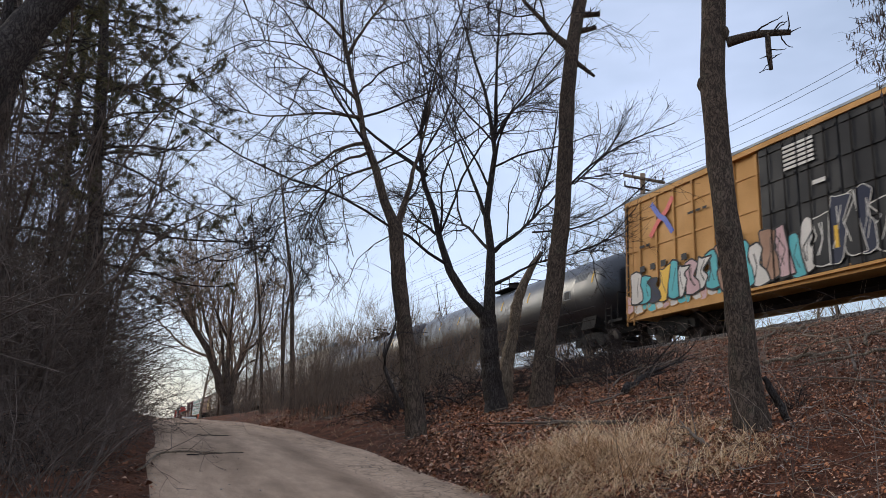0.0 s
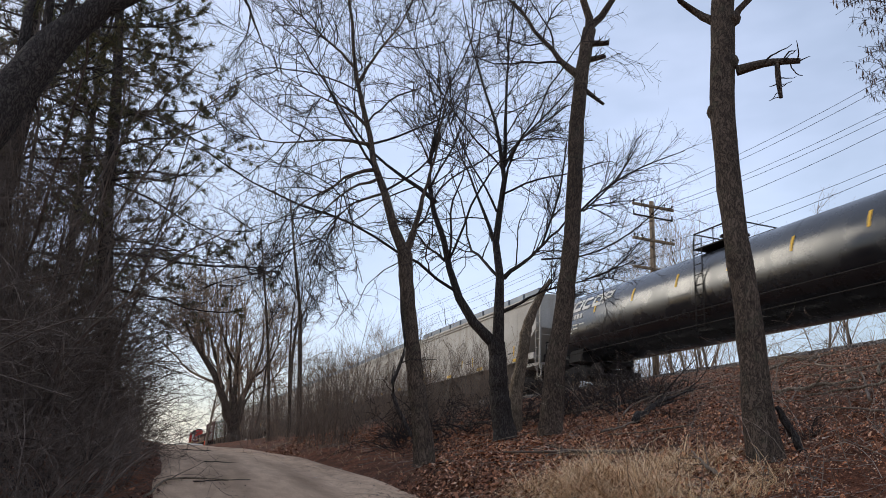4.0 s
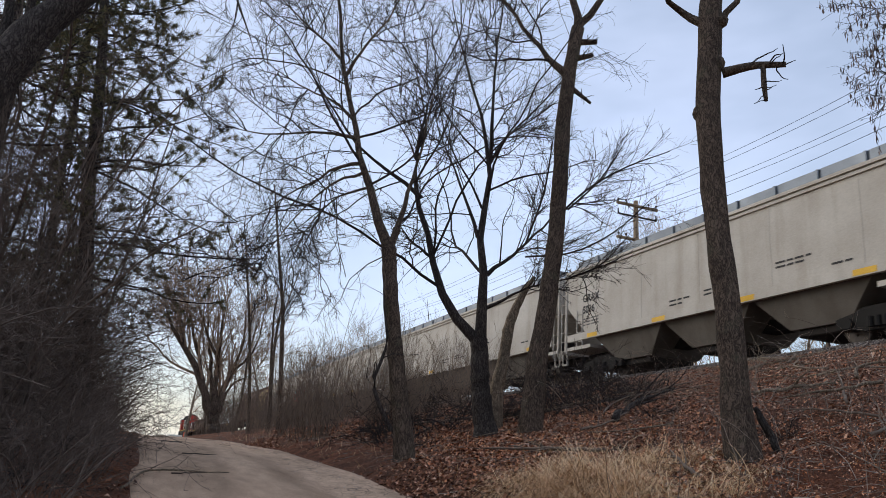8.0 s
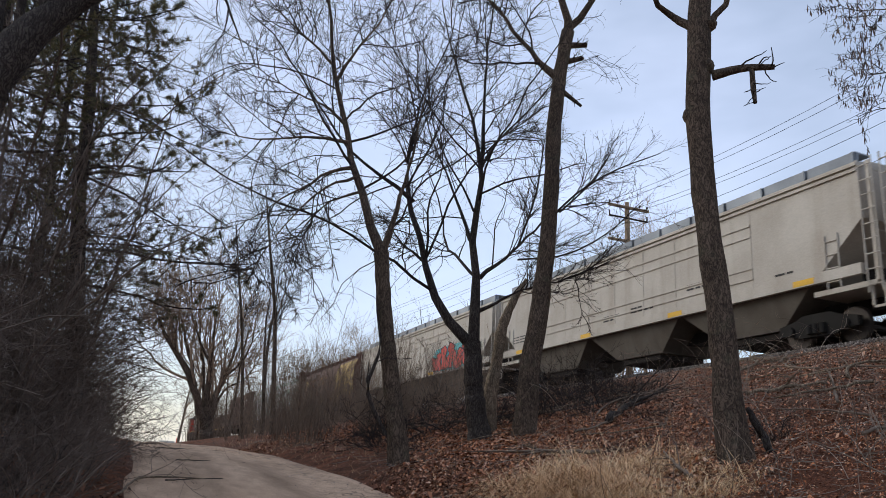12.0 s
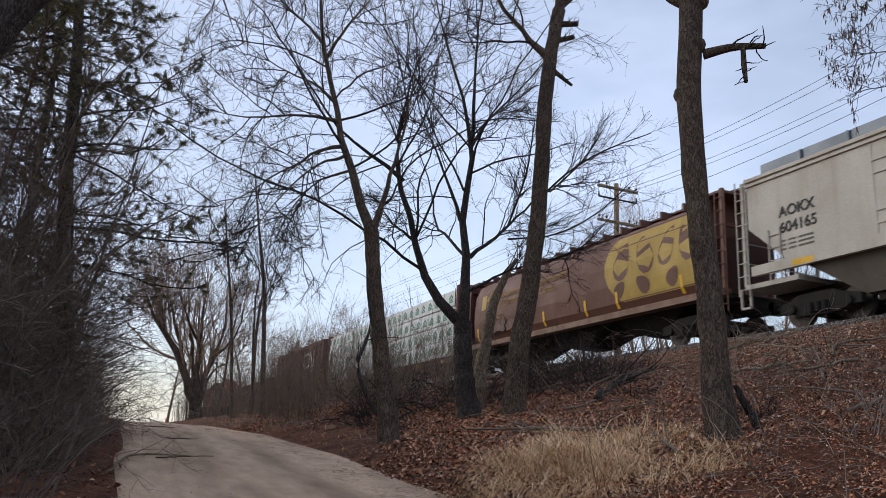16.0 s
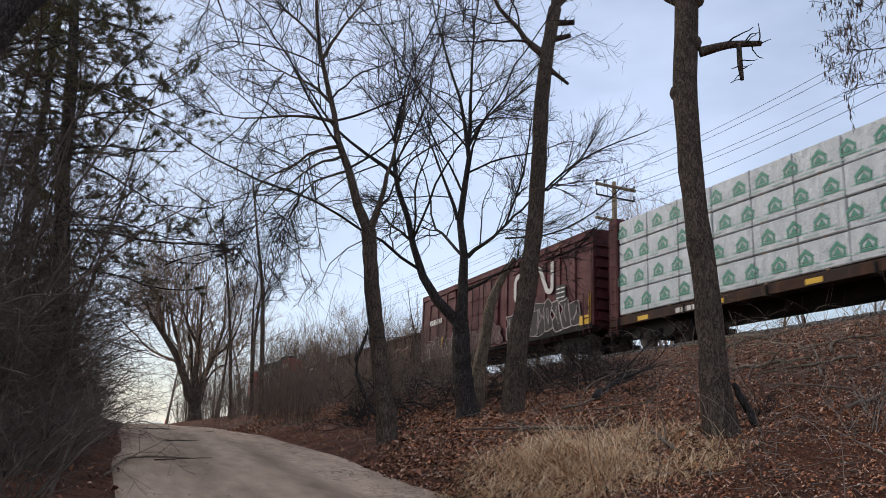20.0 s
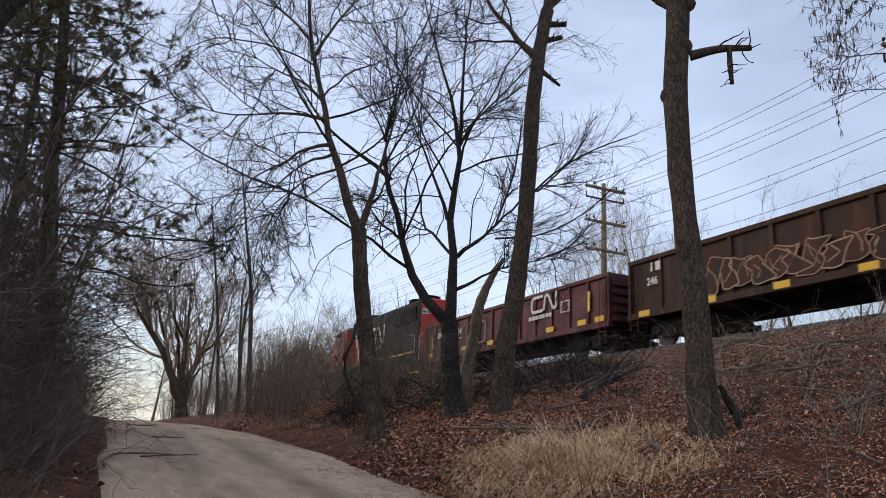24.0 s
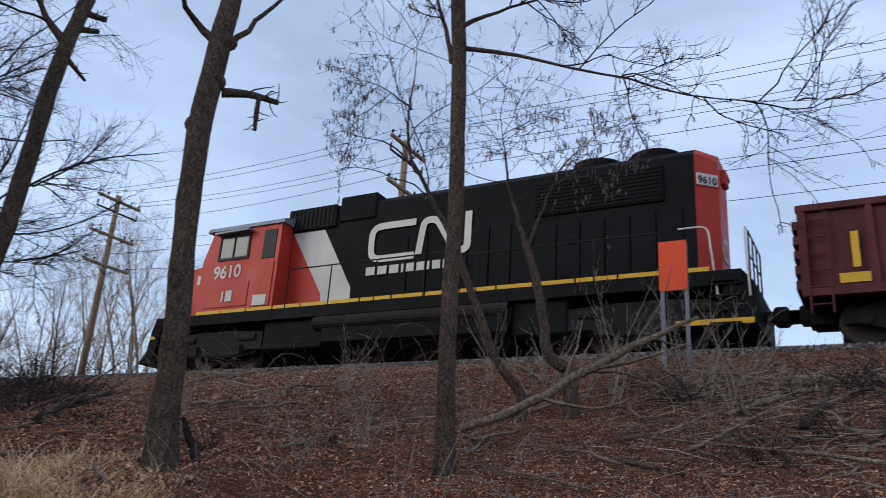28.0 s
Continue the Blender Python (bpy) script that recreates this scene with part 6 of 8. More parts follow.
def dead_stalks():
    """Pale dry stalks that have fallen over one another along the bank."""
    r = np.random.RandomState(62)
    n = 850
    x, y = 9.6 + 5.2 * r.random_sample(n), -5.5 + 8.5 * r.random_sample(n) ** 1.2
    far = r.random_sample(n) < 0.04
    x, y = np.where(far, 8.4 + 6.2 * r.random_sample(n), x), np.where(far, 1 + 15 * r.random_sample(n), y)
    a = np.where(r.random_sample(n) < 0.7, -1.57 + 0.5 * r.normal(size=n), r.uniform(0, 6.283, n))
    ln, up = r.uniform(0.2, 1.0, n), np.abs(r.normal(0, 0.13, n))
    p = np.empty((n, 4, 3))
    for k in range(4):
        px, py = x + np.cos(a) * ln * k / 3 + 0.02 * r.normal(size=n), y + np.sin(a) * ln * k / 3 + 0.02 * r.normal(size=n)
        p[:, k] = np.stack([px, py, ground_z(px, py) + 0.03 + up * (0.3 + ln * k / 3) * 0.8], 1)
    rad = r.uniform(0.003, 0.009, n)[:, None] * np.array([1, 0.9, 0.75, 0.4])[None]
    ob = part("dead_stalks", mesh_from("dead_stalks", *tubes(p, rad, 4)), island_mat("dry_stalk", [(0, (0.07, 0.045, 0.034)), (0.5, (0.22, 0.155, 0.115)), (1, (0.46, 0.37, 0.29))]))
    tagged(ob, "pale dry stalks fallen over one another on the bank", "stalks", kind="stuff")


dead_stalks()
r_ = np.random.RandomState(55)
for i in range(46):
    y = 1.0 + 18 * r_.random_sample()
    x = 6.0 + 9.0 * r_.random_sample()
    a, ln, rad = r_.uniform(0, 3.14), r_.uniform(0.7, 2.6), r_.uniform(0.008, 0.032)
    pts = []
    for k in (0, 0.5, 1.0):
        px, py = x + math.cos(a) * ln * k, y + math.sin(a) * ln * k
        px = min(px, 15.2)
        pts.append((px, py, float(ground_z(px, py)) + rad + 0.03 + 0.08 * r_.random_sample(), rad * (1 - 0.6 * k)))
    stick("fallen_branch", pts, "fallen grey branch lying on the leafy bank", BRUSH if i % 3 else BARK_PALE, 100 + i, rad > 0.012)
for i in range(36):
    x, y = 7.6 + 5.5 * r_.random_sample(), 9.5 + 7.5 * r_.random_sample()
    if i > 11:
        x, y = 9.5 + 4.5 * r_.random_sample(), -1.5 + 6.0 * r_.random_sample()
    a, ln, rad = r_.uniform(-0.9, 2.2), r_.uniform(1.2, 2.8), r_.uniform(0.010, 0.034)
    pts = []
    for k in (0, 0.35, 0.7, 1.0):
        px, py = min(x + math.cos(a) * ln * k, 15.0), y + math.sin(a) * ln * k + 0.28 * r_.normal()
        pts.append((px, py, float(ground_z(px, py)) + rad + 0.04 + 0.22 * k * r_.random_sample(), rad * (1 - 0.65 * k)))
    stick("fallen_branch", pts, "dead forked branch lying on the bank", BARK_PALE if i % 3 else BRUSH, 400 + i)
stick("fallen_branch", [(0.27, 9.41, 0.93, 0.016), (0.92, 11.3, 1.11, 0.013), (1.42, 11.3, 1.1, 0.006)], "pale bent stick lying on the gravel lane", BARK_PALE, 290)
for x, y, a, ln, bend in ((1.3, 14.6, 0.1, 1.2, 0.10), (1.2, 19.0, -0.2, 1.5, -0.08), (0.9, 11.2, 0.5, 0.9, 0.12)):
    pts = [(x + math.cos(a) * ln * k, y + math.sin(a) * ln * k + bend * math.sin(3.14 * k), float(lane_z(y + math.sin(a) * ln * k)) + 0.025, 0.009 * (1 - 0.5 * k)) for k in (0, 0.3, 0.6, 1)]
    stick("fallen_branch", pts, "thin dark stick lying across the gravel lane", BARK_DARK, 300 + int(ln * 10), False)


def twig_litter():
    """Short dead twigs strewn thickly among the leaves."""
    r = np.random.RandomState(23)
    n = 11000
    y = -4 + 28 * r.random_sample(n) ** 1.2
    x = lane_right(y) + 0.2 + (CREST_X - 0.4 - lane_right(y)) * r.random_sample(n) ** 0.8
    a, ln = r.uniform(0, 6.283, n), r.uniform(0.08, 0.42, n)
    p = np.empty((n, 3, 3))
    for k in range(3):
        px, py = x + np.cos(a) * ln * k / 2, y + np.sin(a) * ln * k / 2
        p[:, k] = np.stack([px, py, ground_z(px, py) + 0.02 + 0.05 * r.random_sample(n)], 1)
    rad = r.uniform(0.002, 0.006, n)[:, None] * np.array([1, 0.85, 0.5])[None]
    ob = part("twig_litter", mesh_from("twig_litter", *tubes(p, rad, 3)), island_mat("dead_twig", [(0, (0.10, 0.075, 0.06)), (0.6, (0.24, 0.19, 0.15)), (1, (0.42, 0.36, 0.30))]))
    tagged(ob, "dead grey-brown twigs strewn over the bank", "twigs", kind="stuff")


twig_litter()

# pale young stems in front of the track
PALE = rough_mat("pale_stem", (0.22, 0.18, 0.14), (0.45, 0.39, 0.32), 4, bump=0)
young = shrub("young_saplings", 88, 9, 2.4, 0.3, "pale young saplings growing on the bank's shoulder", PALE, UPRIGHT, 0.012, "saplings on the bank")
young.matrix_world = pose(12.6, 3.7, float(ground_z(12.6, 3.7)), 0, 0, 20)
for x, y, s_ in ((13.4, 2.6, 0.9), (13.0, 5.0, 0.7), (12.2, 1.6, 0.8), (13.8, 6.4, 0.7), (12.6, 9.0, 0.6), (10.0, 10.4, 0.5), (9.0, 6.0, 0.45), (7.9, 6.2, 0.45), (11.0, 7.6, 0.5)):
    plant(young, x, y, rng.uniform(0, 360), s_)


def barrier():
    """A white road barrier with a red marker post at the crest of the lane."""
    z = float(lane_z(69.8))
    ob = thing("road_barrier", pose(5.7, 69.8, z), "white barrier with a red marker post at the rise", "barrier")
    part("block", Shape().bevel_box(-0.9, -0.25, -0.1, 0.25, 0.25, 0.75, 0.06), WHITE, ob)
    part("marker_post", Shape().box(0.35, -0.1, -0.1, 0.55, 0.1, 1.0), SIGN_ORANGE, ob)


barrier()


def lane_stones():
    """Pebbles and clods along the lane's edges and scattered over it."""
    r = np.random.RandomState(29)
    k = 2600
    y = 3.5 + 30 * r.random_sample(k) ** 1.6
    u = np.where(r.random_sample(k) < 0.6, 0.9 + 0.09 * r.normal(size=k), r.random_sample(k))
    u = np.where(r.random_sample(k) < 0.15, 0.04 * np.abs(r.normal(size=k)), u)
    x = lane_left(y) + (lane_right(y) - lane_left(y)) * u
    sz = r.uniform(0.004, 0.011, k) * np.where(r.random_sample(k) < 0.05, 1.8, 1)
    octa = np.array([(1, 0, 0), (-1, 0, 0), (0, 1, 0), (0, -1, 0), (0, 0, 0.7), (0, 0, -0.7)])
    v = (np.stack([x, y, lane_z(y) + 0.012], 1)[:, None] + octa[None] * sz[:, None, None] * r.uniform(0.6, 1.3, (k, 6, 1))).reshape(-1, 3)
    tri = np.array([(0, 2, 4), (2, 1, 4), (1, 3, 4), (3, 0, 4), (2, 0, 5), (1, 2, 5), (3, 1, 5), (0, 3, 5)])
    ob = part("lane_pebbles", mesh_from("lane_pebbles", v, (np.arange(k)[:, None, None] * 6 + tri[None]).reshape(-1, 3)), island_mat("pebble", [(0, (0.20, 0.155, 0.12)), (0.6, (0.33, 0.265, 0.21)), (1, (0.55, 0.47, 0.39))], 0.9))
    tagged(ob, "pebbles and clods along the gravel lane's edge", "stones", kind="stuff")


lane_stones()

# ---- the freight train: each car stands on the rails, -x is the side towards the lane, -y the way it runs ----
SPEED = 9.5
MOVERS, ROLLERS = [], []
SIDE = -1.56


def lettering(text, y, z, size, mat, parent, x=SIDE, name="lettering", up_end=False):
    """Words on the near side, read with -y to the right; on an end wall if up_end."""
    cu = bpy.data.curves.new("lettering", "FONT")
    cu.body, cu.size, cu.extrude, cu.offset = text, size, 0.004, size * 0.022
    ob = bpy.data.objects.new("lettering", cu)
    me = bpy.data.meshes.new_from_object(ob)
    bpy.data.objects.remove(ob)
    m = Matrix(((0, 0, -1, x - 0.006), (-1, 0, 0, y), (0, 1, 0, z), (0, 0, 0, 1)))
    if up_end:
        m = Matrix(((1, 0, 0, x), (0, 0, -1, y - 0.006), (0, 1, 0, z), (0, 0, 0, 1)))
    me.transform(m)
    return part(name, me, mat, parent)


def decal(name, outline, mat, parent, x=SIDE, label=""):
    """A thin painted patch on the near side; outline in y, z."""
    return part(name, Shape().slab(outline, x - 0.006, x + 0.002), mat, parent, label)


def rect(y, z, w, h):
    return [(y, z), (y, z + h), (y + w, z + h), (y + w, z)]


def bars(y, z, widths, h, mat, parent, gap=0.06, x=SIDE, name="marking"):
    """A line of unreadable small print as plain bars, from y towards -y."""
    for w in widths:
        decal(name, rect(y - w, z, w, h), mat, parent, x)
        y -= w + gap


def blob(rng, y0, y1, z0, z1, n=26, jag=0.16):
    """The wavering outline of a spray-painted piece."""
    pts = []
    for i in range(n):
        a = 6.283 * i / n
        k = 1 - jag * rng.random_sample()
        cy, cz = math.cos(a), math.sin(a)
        cy, cz = math.copysign(abs(cy) ** 0.45, cy), math.copysign(abs(cz) ** 0.45, cz)
        pts.append(((y0 + y1) / 2 + (y1 - y0) / 2 * cy * k, (z0 + z1) / 2 + (z1 - z0) / 2 * cz * k))
    return pts


def ribbon(points, width, mat, parent, x=SIDE, name="emblem"):
    """A flat band of even width along points in y, z, with square ends."""
    p = np.array(points, float)
    d = np.gradient(p, axis=0)
    d /= np.linalg.norm(d, axis=1, keepdims=True)
    nrm = np.stack([-d[:, 1], d[:, 0]], 1) * width / 2
    a, b = p + nrm, p - nrm
    s = Shape()
    n = len(p)
    v = [(x - 0.006, *q) for q in a] + [(x - 0.006, *q) for q in b] + [(x + 0.002, *q) for q in a] + [(x + 0.002, *q) for q in b]
    f = []
    for i in range(n - 1):
        f += [(i, i + 1, n + i + 1, n + i), (2 * n + i, 3 * n + i, 3 * n + i + 1, 2 * n + i + 1), (i, 2 * n + i, 2 * n + i + 1, i + 1), (n + i, n + i + 1, 3 * n + i + 1, 3 * n + i)]
    f += [(0, n, 3 * n, 2 * n), (n - 1, 3 * n - 1, 4 * n - 1, 2 * n - 1)]
    return part(name, s.add(v, f), mat, parent)


def rounded(corners, r=0.25, steps=5):
    """A polyline with its inner corners rounded off."""
    pts = [Vector(c) for c in corners]
    out = [tuple(pts[0])]
    for a, b, c in zip(pts, pts[1:], pts[2:]):
        ra = min(r, (a - b).length * 0.45, (c - b).length * 0.45)
        p, q = b + (a - b).normalized() * ra, b + (c - b).normalized() * ra
        for i in range(steps + 1):
            t = i / steps
            out.append(tuple(p * (1 - t) ** 2 + b * 2 * t * (1 - t) + q * t * t))
    out.append(tuple(pts[-1]))
    return out


def band_emblem(y, z, w, h, mat, parent, x=SIDE):
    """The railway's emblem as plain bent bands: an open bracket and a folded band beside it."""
    k = h * 0.17
    ribbon(rounded([(y - w * 0.46, z + h - k / 2), (y - k / 2, z + h - k / 2), (y - k / 2, z + k / 2), (y - w * 0.46, z + k / 2)], h * 0.28), k, mat, parent, x)
    ribbon(rounded([(y - w * 0.50, z + k / 2), (y - w * 0.54, z + h - k / 2), (y - w * 0.66, z + h - k / 2), (y - w * 0.84, z + k / 2), (y - w * 0.95, z + k / 2), (y - w * 0.95, z + h)], h * 0.16), k, mat, parent, x)


def spray_piece(parent, y0, y1, z0, z1, x, seed, count, fill, line, thick=1.0):
    """A row of overlapping sprayed shapes: each a dark field with a paler outline and an inner stroke."""
    r = np.random.RandomState(seed)
    w = (y1 - y0) / count
    for i in range(count):
        c = y0 + w * (i + 0.5) + r.uniform(-0.1, 0.1) * w
        hw, lo, hi = w * r.uniform(0.52, 0.74), z0 + r.uniform(0, 0.15), z1 - r.uniform(0, 0.35) * (z1 - z0)
        s = r.uniform(-0.22, 0.22)
        mid = (lo + hi) / 2 + r.uniform(-0.12, 0.12)
        nick = r.uniform(0.1, 0.6)
        side = 1 if r.random_sample() < 0.5 else -1
        o = [(c - hw + s, lo), (c - hw * 0.9, mid), (c - hw - s, hi), (c, hi + 0.12 * r.normal()), (c + hw - s, hi - 0.1), (c + hw * nick, mid + 0.1), (c + hw * 0.95, mid - 0.12), (c + hw + s, lo + 0.06), (c, lo - 0.05)]
        o = [(min(max(2 * c - y if side < 0 else y, y0 - 0.2), y1 + 0.2), max(z, z0 - 0.06)) for y, z in o]
        loop = rounded(o + o[:1], 0.09, 3)
        d = x - 0.0035 * i
        f = fill[i % len(fill)] if isinstance(fill, tuple) else fill
        decal("graffiti", loop[:-1], f, parent, d, "sprayed letter-like field")
        ribbon(loop, r.uniform(0.045, 0.09) * thick, line, parent, d - 0.0015, "graffiti")
        for k in range(r.randint(1, 3)):
            q = [(c + hw * r.uniform(-0.6, 0.6), lo + (hi - lo) * t) for t in (0.2, 0.5, 0.82)]
            ribbon(rounded(q, 0.08, 3), r.uniform(0.03, 0.07) * thick, line, parent, d - 0.0015, "graffiti")


def truck_meshes():
    frames = []
    for side in (-1, 1):
        s = Shape()
        x0, x1 = sorted((side * 0.98, side * 1.16))
        s.slab([(-1.28, 0.36), (-1.28, 0.62), (-0.75, 0.72), (-0.45, 0.84), (0.45, 0.84), (0.75, 0.72), (1.28, 0.62), (1.28, 0.36), (0.95, 0.36), (0.55, 0.24), (-0.55, 0.24), (-0.95, 0.36)], x0, x1)
        for y in (-0.89, 0.89):
            s.disc((side * 1.16, y, 0.46), (1, 0, 0), 0.14, 0.16, 12)
        for y in (-0.22, 0, 0.22):
            s.tube([(side * 1.2, y, 0.30), (side * 1.2, y, 0.56)], [0.085, 0.085], 8)
        frames.append(s.mesh("side_frame"))
    bol = Shape().bevel_box(-1.15, -0.24, 0.5, 1.15, 0.24, 0.86, 0.04).mesh("truck")
    w = Shape()
    w.tube([(-1.05, 0, 0), (1.05, 0, 0)], [0.085, 0.085], 10)
    for side in (-1, 1):
        w.tube([(side * 0.69, 0, 0), (side * 0.71, 0, 0), (side * 0.72, 0, 0), (side * 0.82, 0, 0), (side * 0.83, 0, 0)], [0.12, 0.50, 0.50, 0.46, 0.15], 20)
        for k in range(4):
            a = k * math.pi / 2
            w.box(side * 0.835 - 0.012, -0.03 + 0.24 * math.cos(a), -0.03 + 0.24 * math.sin(a), side * 0.835 + 0.012, 0.03 + 0.24 * math.cos(a), 0.03 + 0.24 * math.sin(a))
    return frames, bol, w.mesh("wheelset")


TRUCK = truck_meshes()
COUPLER = Shape().bevel_box(-0.16, -0.5, 0.72, 0.16, 0.62, 0.98, 0.03).bevel_box(-0.22, -0.62, 0.66, 0.22, -0.3, 1.06, 0.05).mesh("coupler")


def running_gear(car, half, inset=1.95, mat=None):
    """Two trucks and the couplers."""
    for y in (-half + inset, half - inset):
        fr = part("truck", TRUCK[1], UNDER, car)
        fr.location = (0, y, 0)
        for side in TRUCK[0]:
            part("side_frame", side, UNDER, fr)
        for a in (-0.89, 0.89):
            w = part("wheelset", TRUCK[2], WHEEL, fr)
            w.location = (0, a, 0.46)
            ROLLERS.append((w, a, 0.46))
    for s in (-1, 1):
        c = part("coupler", COUPLER, UNDER, car)
        c.location = (0, s * (half + 0.1), 0)
        if s > 0:
            c.rotation_euler = (0, 0, math.pi)


def rail_car(name, y0, y1, label, category):
    mid = (y0 + y1) / 2
    car = thing(name, pose(RAIL_X, mid, RAIL_Z), label, category, "cars of the freight train")
    MOVERS.append((car, mid))
    return car, (y1 - y0) / 2 - 0.55


def ladder(parent, x, y, z0, z1, width, mat, rungs=6, along="y", name="ladder"):
    s = Shape()
    for k in (0, width):
        p = (x, y + k) if along == "y" else (x + k, y)
        s.tube([(*p, z0), (*p, z1)], [0.022, 0.022], 6)
    for i in range(rungs):
        z = z0 + (z1 - z0) * (i + 0.5) / rungs
        a = (x, y, z)
        b = (x, y + width, z) if along == "y" else (x + width, y, z)
        s.tube([a, b], [0.016, 0.016], 6)
    return part(name, s, mat, parent)


def grey_hopper(y0, y1, label, mark="", number="", ribs=False, red=False, dirty=0):
    car, h = rail_car("hopper_car", y0, y1, label, "hopper car")
    L = h
    # sides and slope sheets
    body = Shape().slab([(-L, 2.95), (-L, 4.42), (L, 4.42), (L, 2.95), (L - 1.5, 1.66), (-L + 1.5, 1.66)], -1.53, 1.53)
    part("body", body, GREY, car)
    part("roof", Shape().prism([(-1.6, 4.36), (-1.6, 4.46), (-0.9, 4.58), (0.9, 4.58), (1.6, 4.46), (1.6, 4.36)], -L - 0.03, L + 0.03), GREY, car)
    part("side_rail", Shape().box(-1.585, -L, 4.22, -1.53, L, 4.30).box(1.53, -L, 4.22, 1.585, L, 4.30), GREY, car)
    for xa, xb in ((-1.59, -1.45), (1.45, 1.59)):
        part("side_sill", Shape().box(xa, -L + 0.1, 1.52, xb, L - 0.1, 1.80), GREY, car, "pale dirty side sill")
    n = int(2 * L / 1.55)
    for i in range(n):
        a = -L + 0.25 + i * (2 * L - 0.5) / n
        b = a + (2 * L - 0.5) / n - 0.06
        p = Shape().box(-1.22, a, 4.88, -0.62, b, 4.92).box(-1.24, a, 4.62, -1.20, b, 4.90)
        p.box(-1.3, a, 4.46, -1.1, a + 0.06, 4.9)
        part("running_board", p, GALV, car, "galvanised roof walkway panel")
        part("running_board", Shape().box(0.6, a, 4.88, 1.2, b, 4.92), GALV, car, "galvanised roof walkway panel")
    part("hatch", Shape().bevel_box(-0.42, -L + 0.6, 4.56, 0.42, L - 0.6, 4.80, 0.06), GREY, car)
    # discharge bays below the sill
    k = 3
    w = (2 * L - 3.6) / k
    for i in range(k):
        c = -L + 1.8 + w * (i + 0.5)
        s = Shape()
        top, bot = [(-1.42, c - w / 2, 1.6), (-1.42, c + w / 2, 1.6), (1.42, c + w / 2, 1.6), (1.42, c - w / 2, 1.6)], [(-1.05, c - w * 0.24, 0.58), (-1.05, c + w * 0.24, 0.58), (1.05, c + w * 0.24, 0.58), (1.05, c - w * 0.24, 0.58)]
        s.add(top + bot, [(0, 3, 2, 1), (4, 5, 6, 7), (0, 1, 5, 4), (1, 2, 6, 5), (2, 3, 7, 6), (3, 0, 4, 7)])
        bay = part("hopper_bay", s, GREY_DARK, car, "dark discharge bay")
        part("outlet_gate", Shape().bevel_box(-0.95, c - w * 0.2, 0.36, 0.95, c + w * 0.2, 0.58, 0.03), STEEL_DARK, bay)
    for e in (-1, 1):
        yend = e * (L + 0.25)
        part("end_platform", Shape().box(-1.5, min(yend, yend - e * 1.9), 1.18, 1.5, max(yend, yend - e * 1.9), 1.32), GREY, car)
        for x in (-1.48, 1.42):
            part("corner_post", Shape().box(x, yend - 0.05, 1.3, x + 0.07, yend + 0.05, 4.45), GREY, car)
        part("end_sheet", Shape().box(-1.4, e * L - 0.02, 2.97, 1.4, e * L + 0.03, 4.4), GREY, car)
        ladder(car, -1.55, yend - 0.22 if e > 0 else yend - 0.18, 1.0, 4.5, 0.4, GREY, 9)
        ladder(car, -1.55, e * (L - 0.95) - 0.2, 1.3, 2.75, 0.4, GREY, 4)
        part("handrail", Shape().tube([(-1.45, yend, 2.0), (1.45, yend, 2.0)], [0.02, 0.02], 6).tube([(-1.45, yend, 2.6), (1.45, yend, 2.6)], [0.02, 0.02], 6), GREY, car)
        part("stirrup_step", Shape().box(-1.5, yend - 0.2, 0.62, -1.44, yend + 0.2, 0.68).box(-1.5, yend - 0.2, 0.62, -1.44, yend - 0.15, 1.2).box(-1.5, yend + 0.15, 0.62, -1.44, yend + 0.2, 1.2), GREY, car)
    part("centre_sill", Shape().box(-0.3, -L - 0.3, 0.85, 0.3, L + 0.3, 1.2), UNDER, car)
    part("brake_unit", Shape().bevel_box(-0.7, -L + 0.35, 1.35, -0.2, -L + 0.85, 1.9, 0.08).tube([(0.3, -L + 0.4, 1.5), (0.3, -L + 1.2, 1.5)], [0.18, 0.18], 10), STEEL_DARK, car)
    if ribs:
        for z in (2.10, 2.42, 3.38, 3.72):
            part("side_rib", Shape().box(-1.56, -L * 0.62, z, -1.52, L * 0.60, z + 0.05), GREY, car)
        for y in np.linspace(-L * 0.62, L * 0.60, 8):
            part("weld_seam", Shape().box(-1.543, y, 1.85, -1.528, y + 0.04, 4.2), GREY, car)
    else:
        for y in np.linspace(-L + 1.9, L - 1.9, 5):
            part("weld_seam", Shape().box(-1.538, y, 1.85, -1.528, y + 0.03, 4.2), GREY, car)
    for y in np.linspace(-L + 1.9, L - 1.9, 4):
        decal("reflector", rect(y - 0.35, 1.55, 0.7, 0.16), YELLOW, car, -1.59)
    if number == "5050":
        for y in (L - 1.75, L - 2.9, -L + 2.2, -L + 4.6, -L + 7.2, 0.4):
            decal("reflector", rect(y, 1.86, 0.10, 0.5), YELLOW, car, -1.535)
    if mark:
        lettering(mark, L - 1.15, 3.02, 0.42, BLACK, car, -1.535)
        lettering(number, L - 1.15, 2.56, 0.42, BLACK, car, -1.535)
    for j, (a, b) in enumerate(((1.5, 1.98), (1.5, 2.12), (-0.2, 2.05), (-0.2, 2.18), (-3.2, 2.3), (-3.2, 2.43), (-L + 2.9, 2.0))):
        bars(a, b, [0.35, 0.22, 0.3, 0.18][: 2 + j % 3], 0.055, BLACK, car, 0.07, -1.535)
    for z in (2.06, 2.18, 2.30):
        bars(L - 1.2, z, [0.14, 0.26, 0.5], 0.05, MARK_GREY, car, 0.08, -1.535)
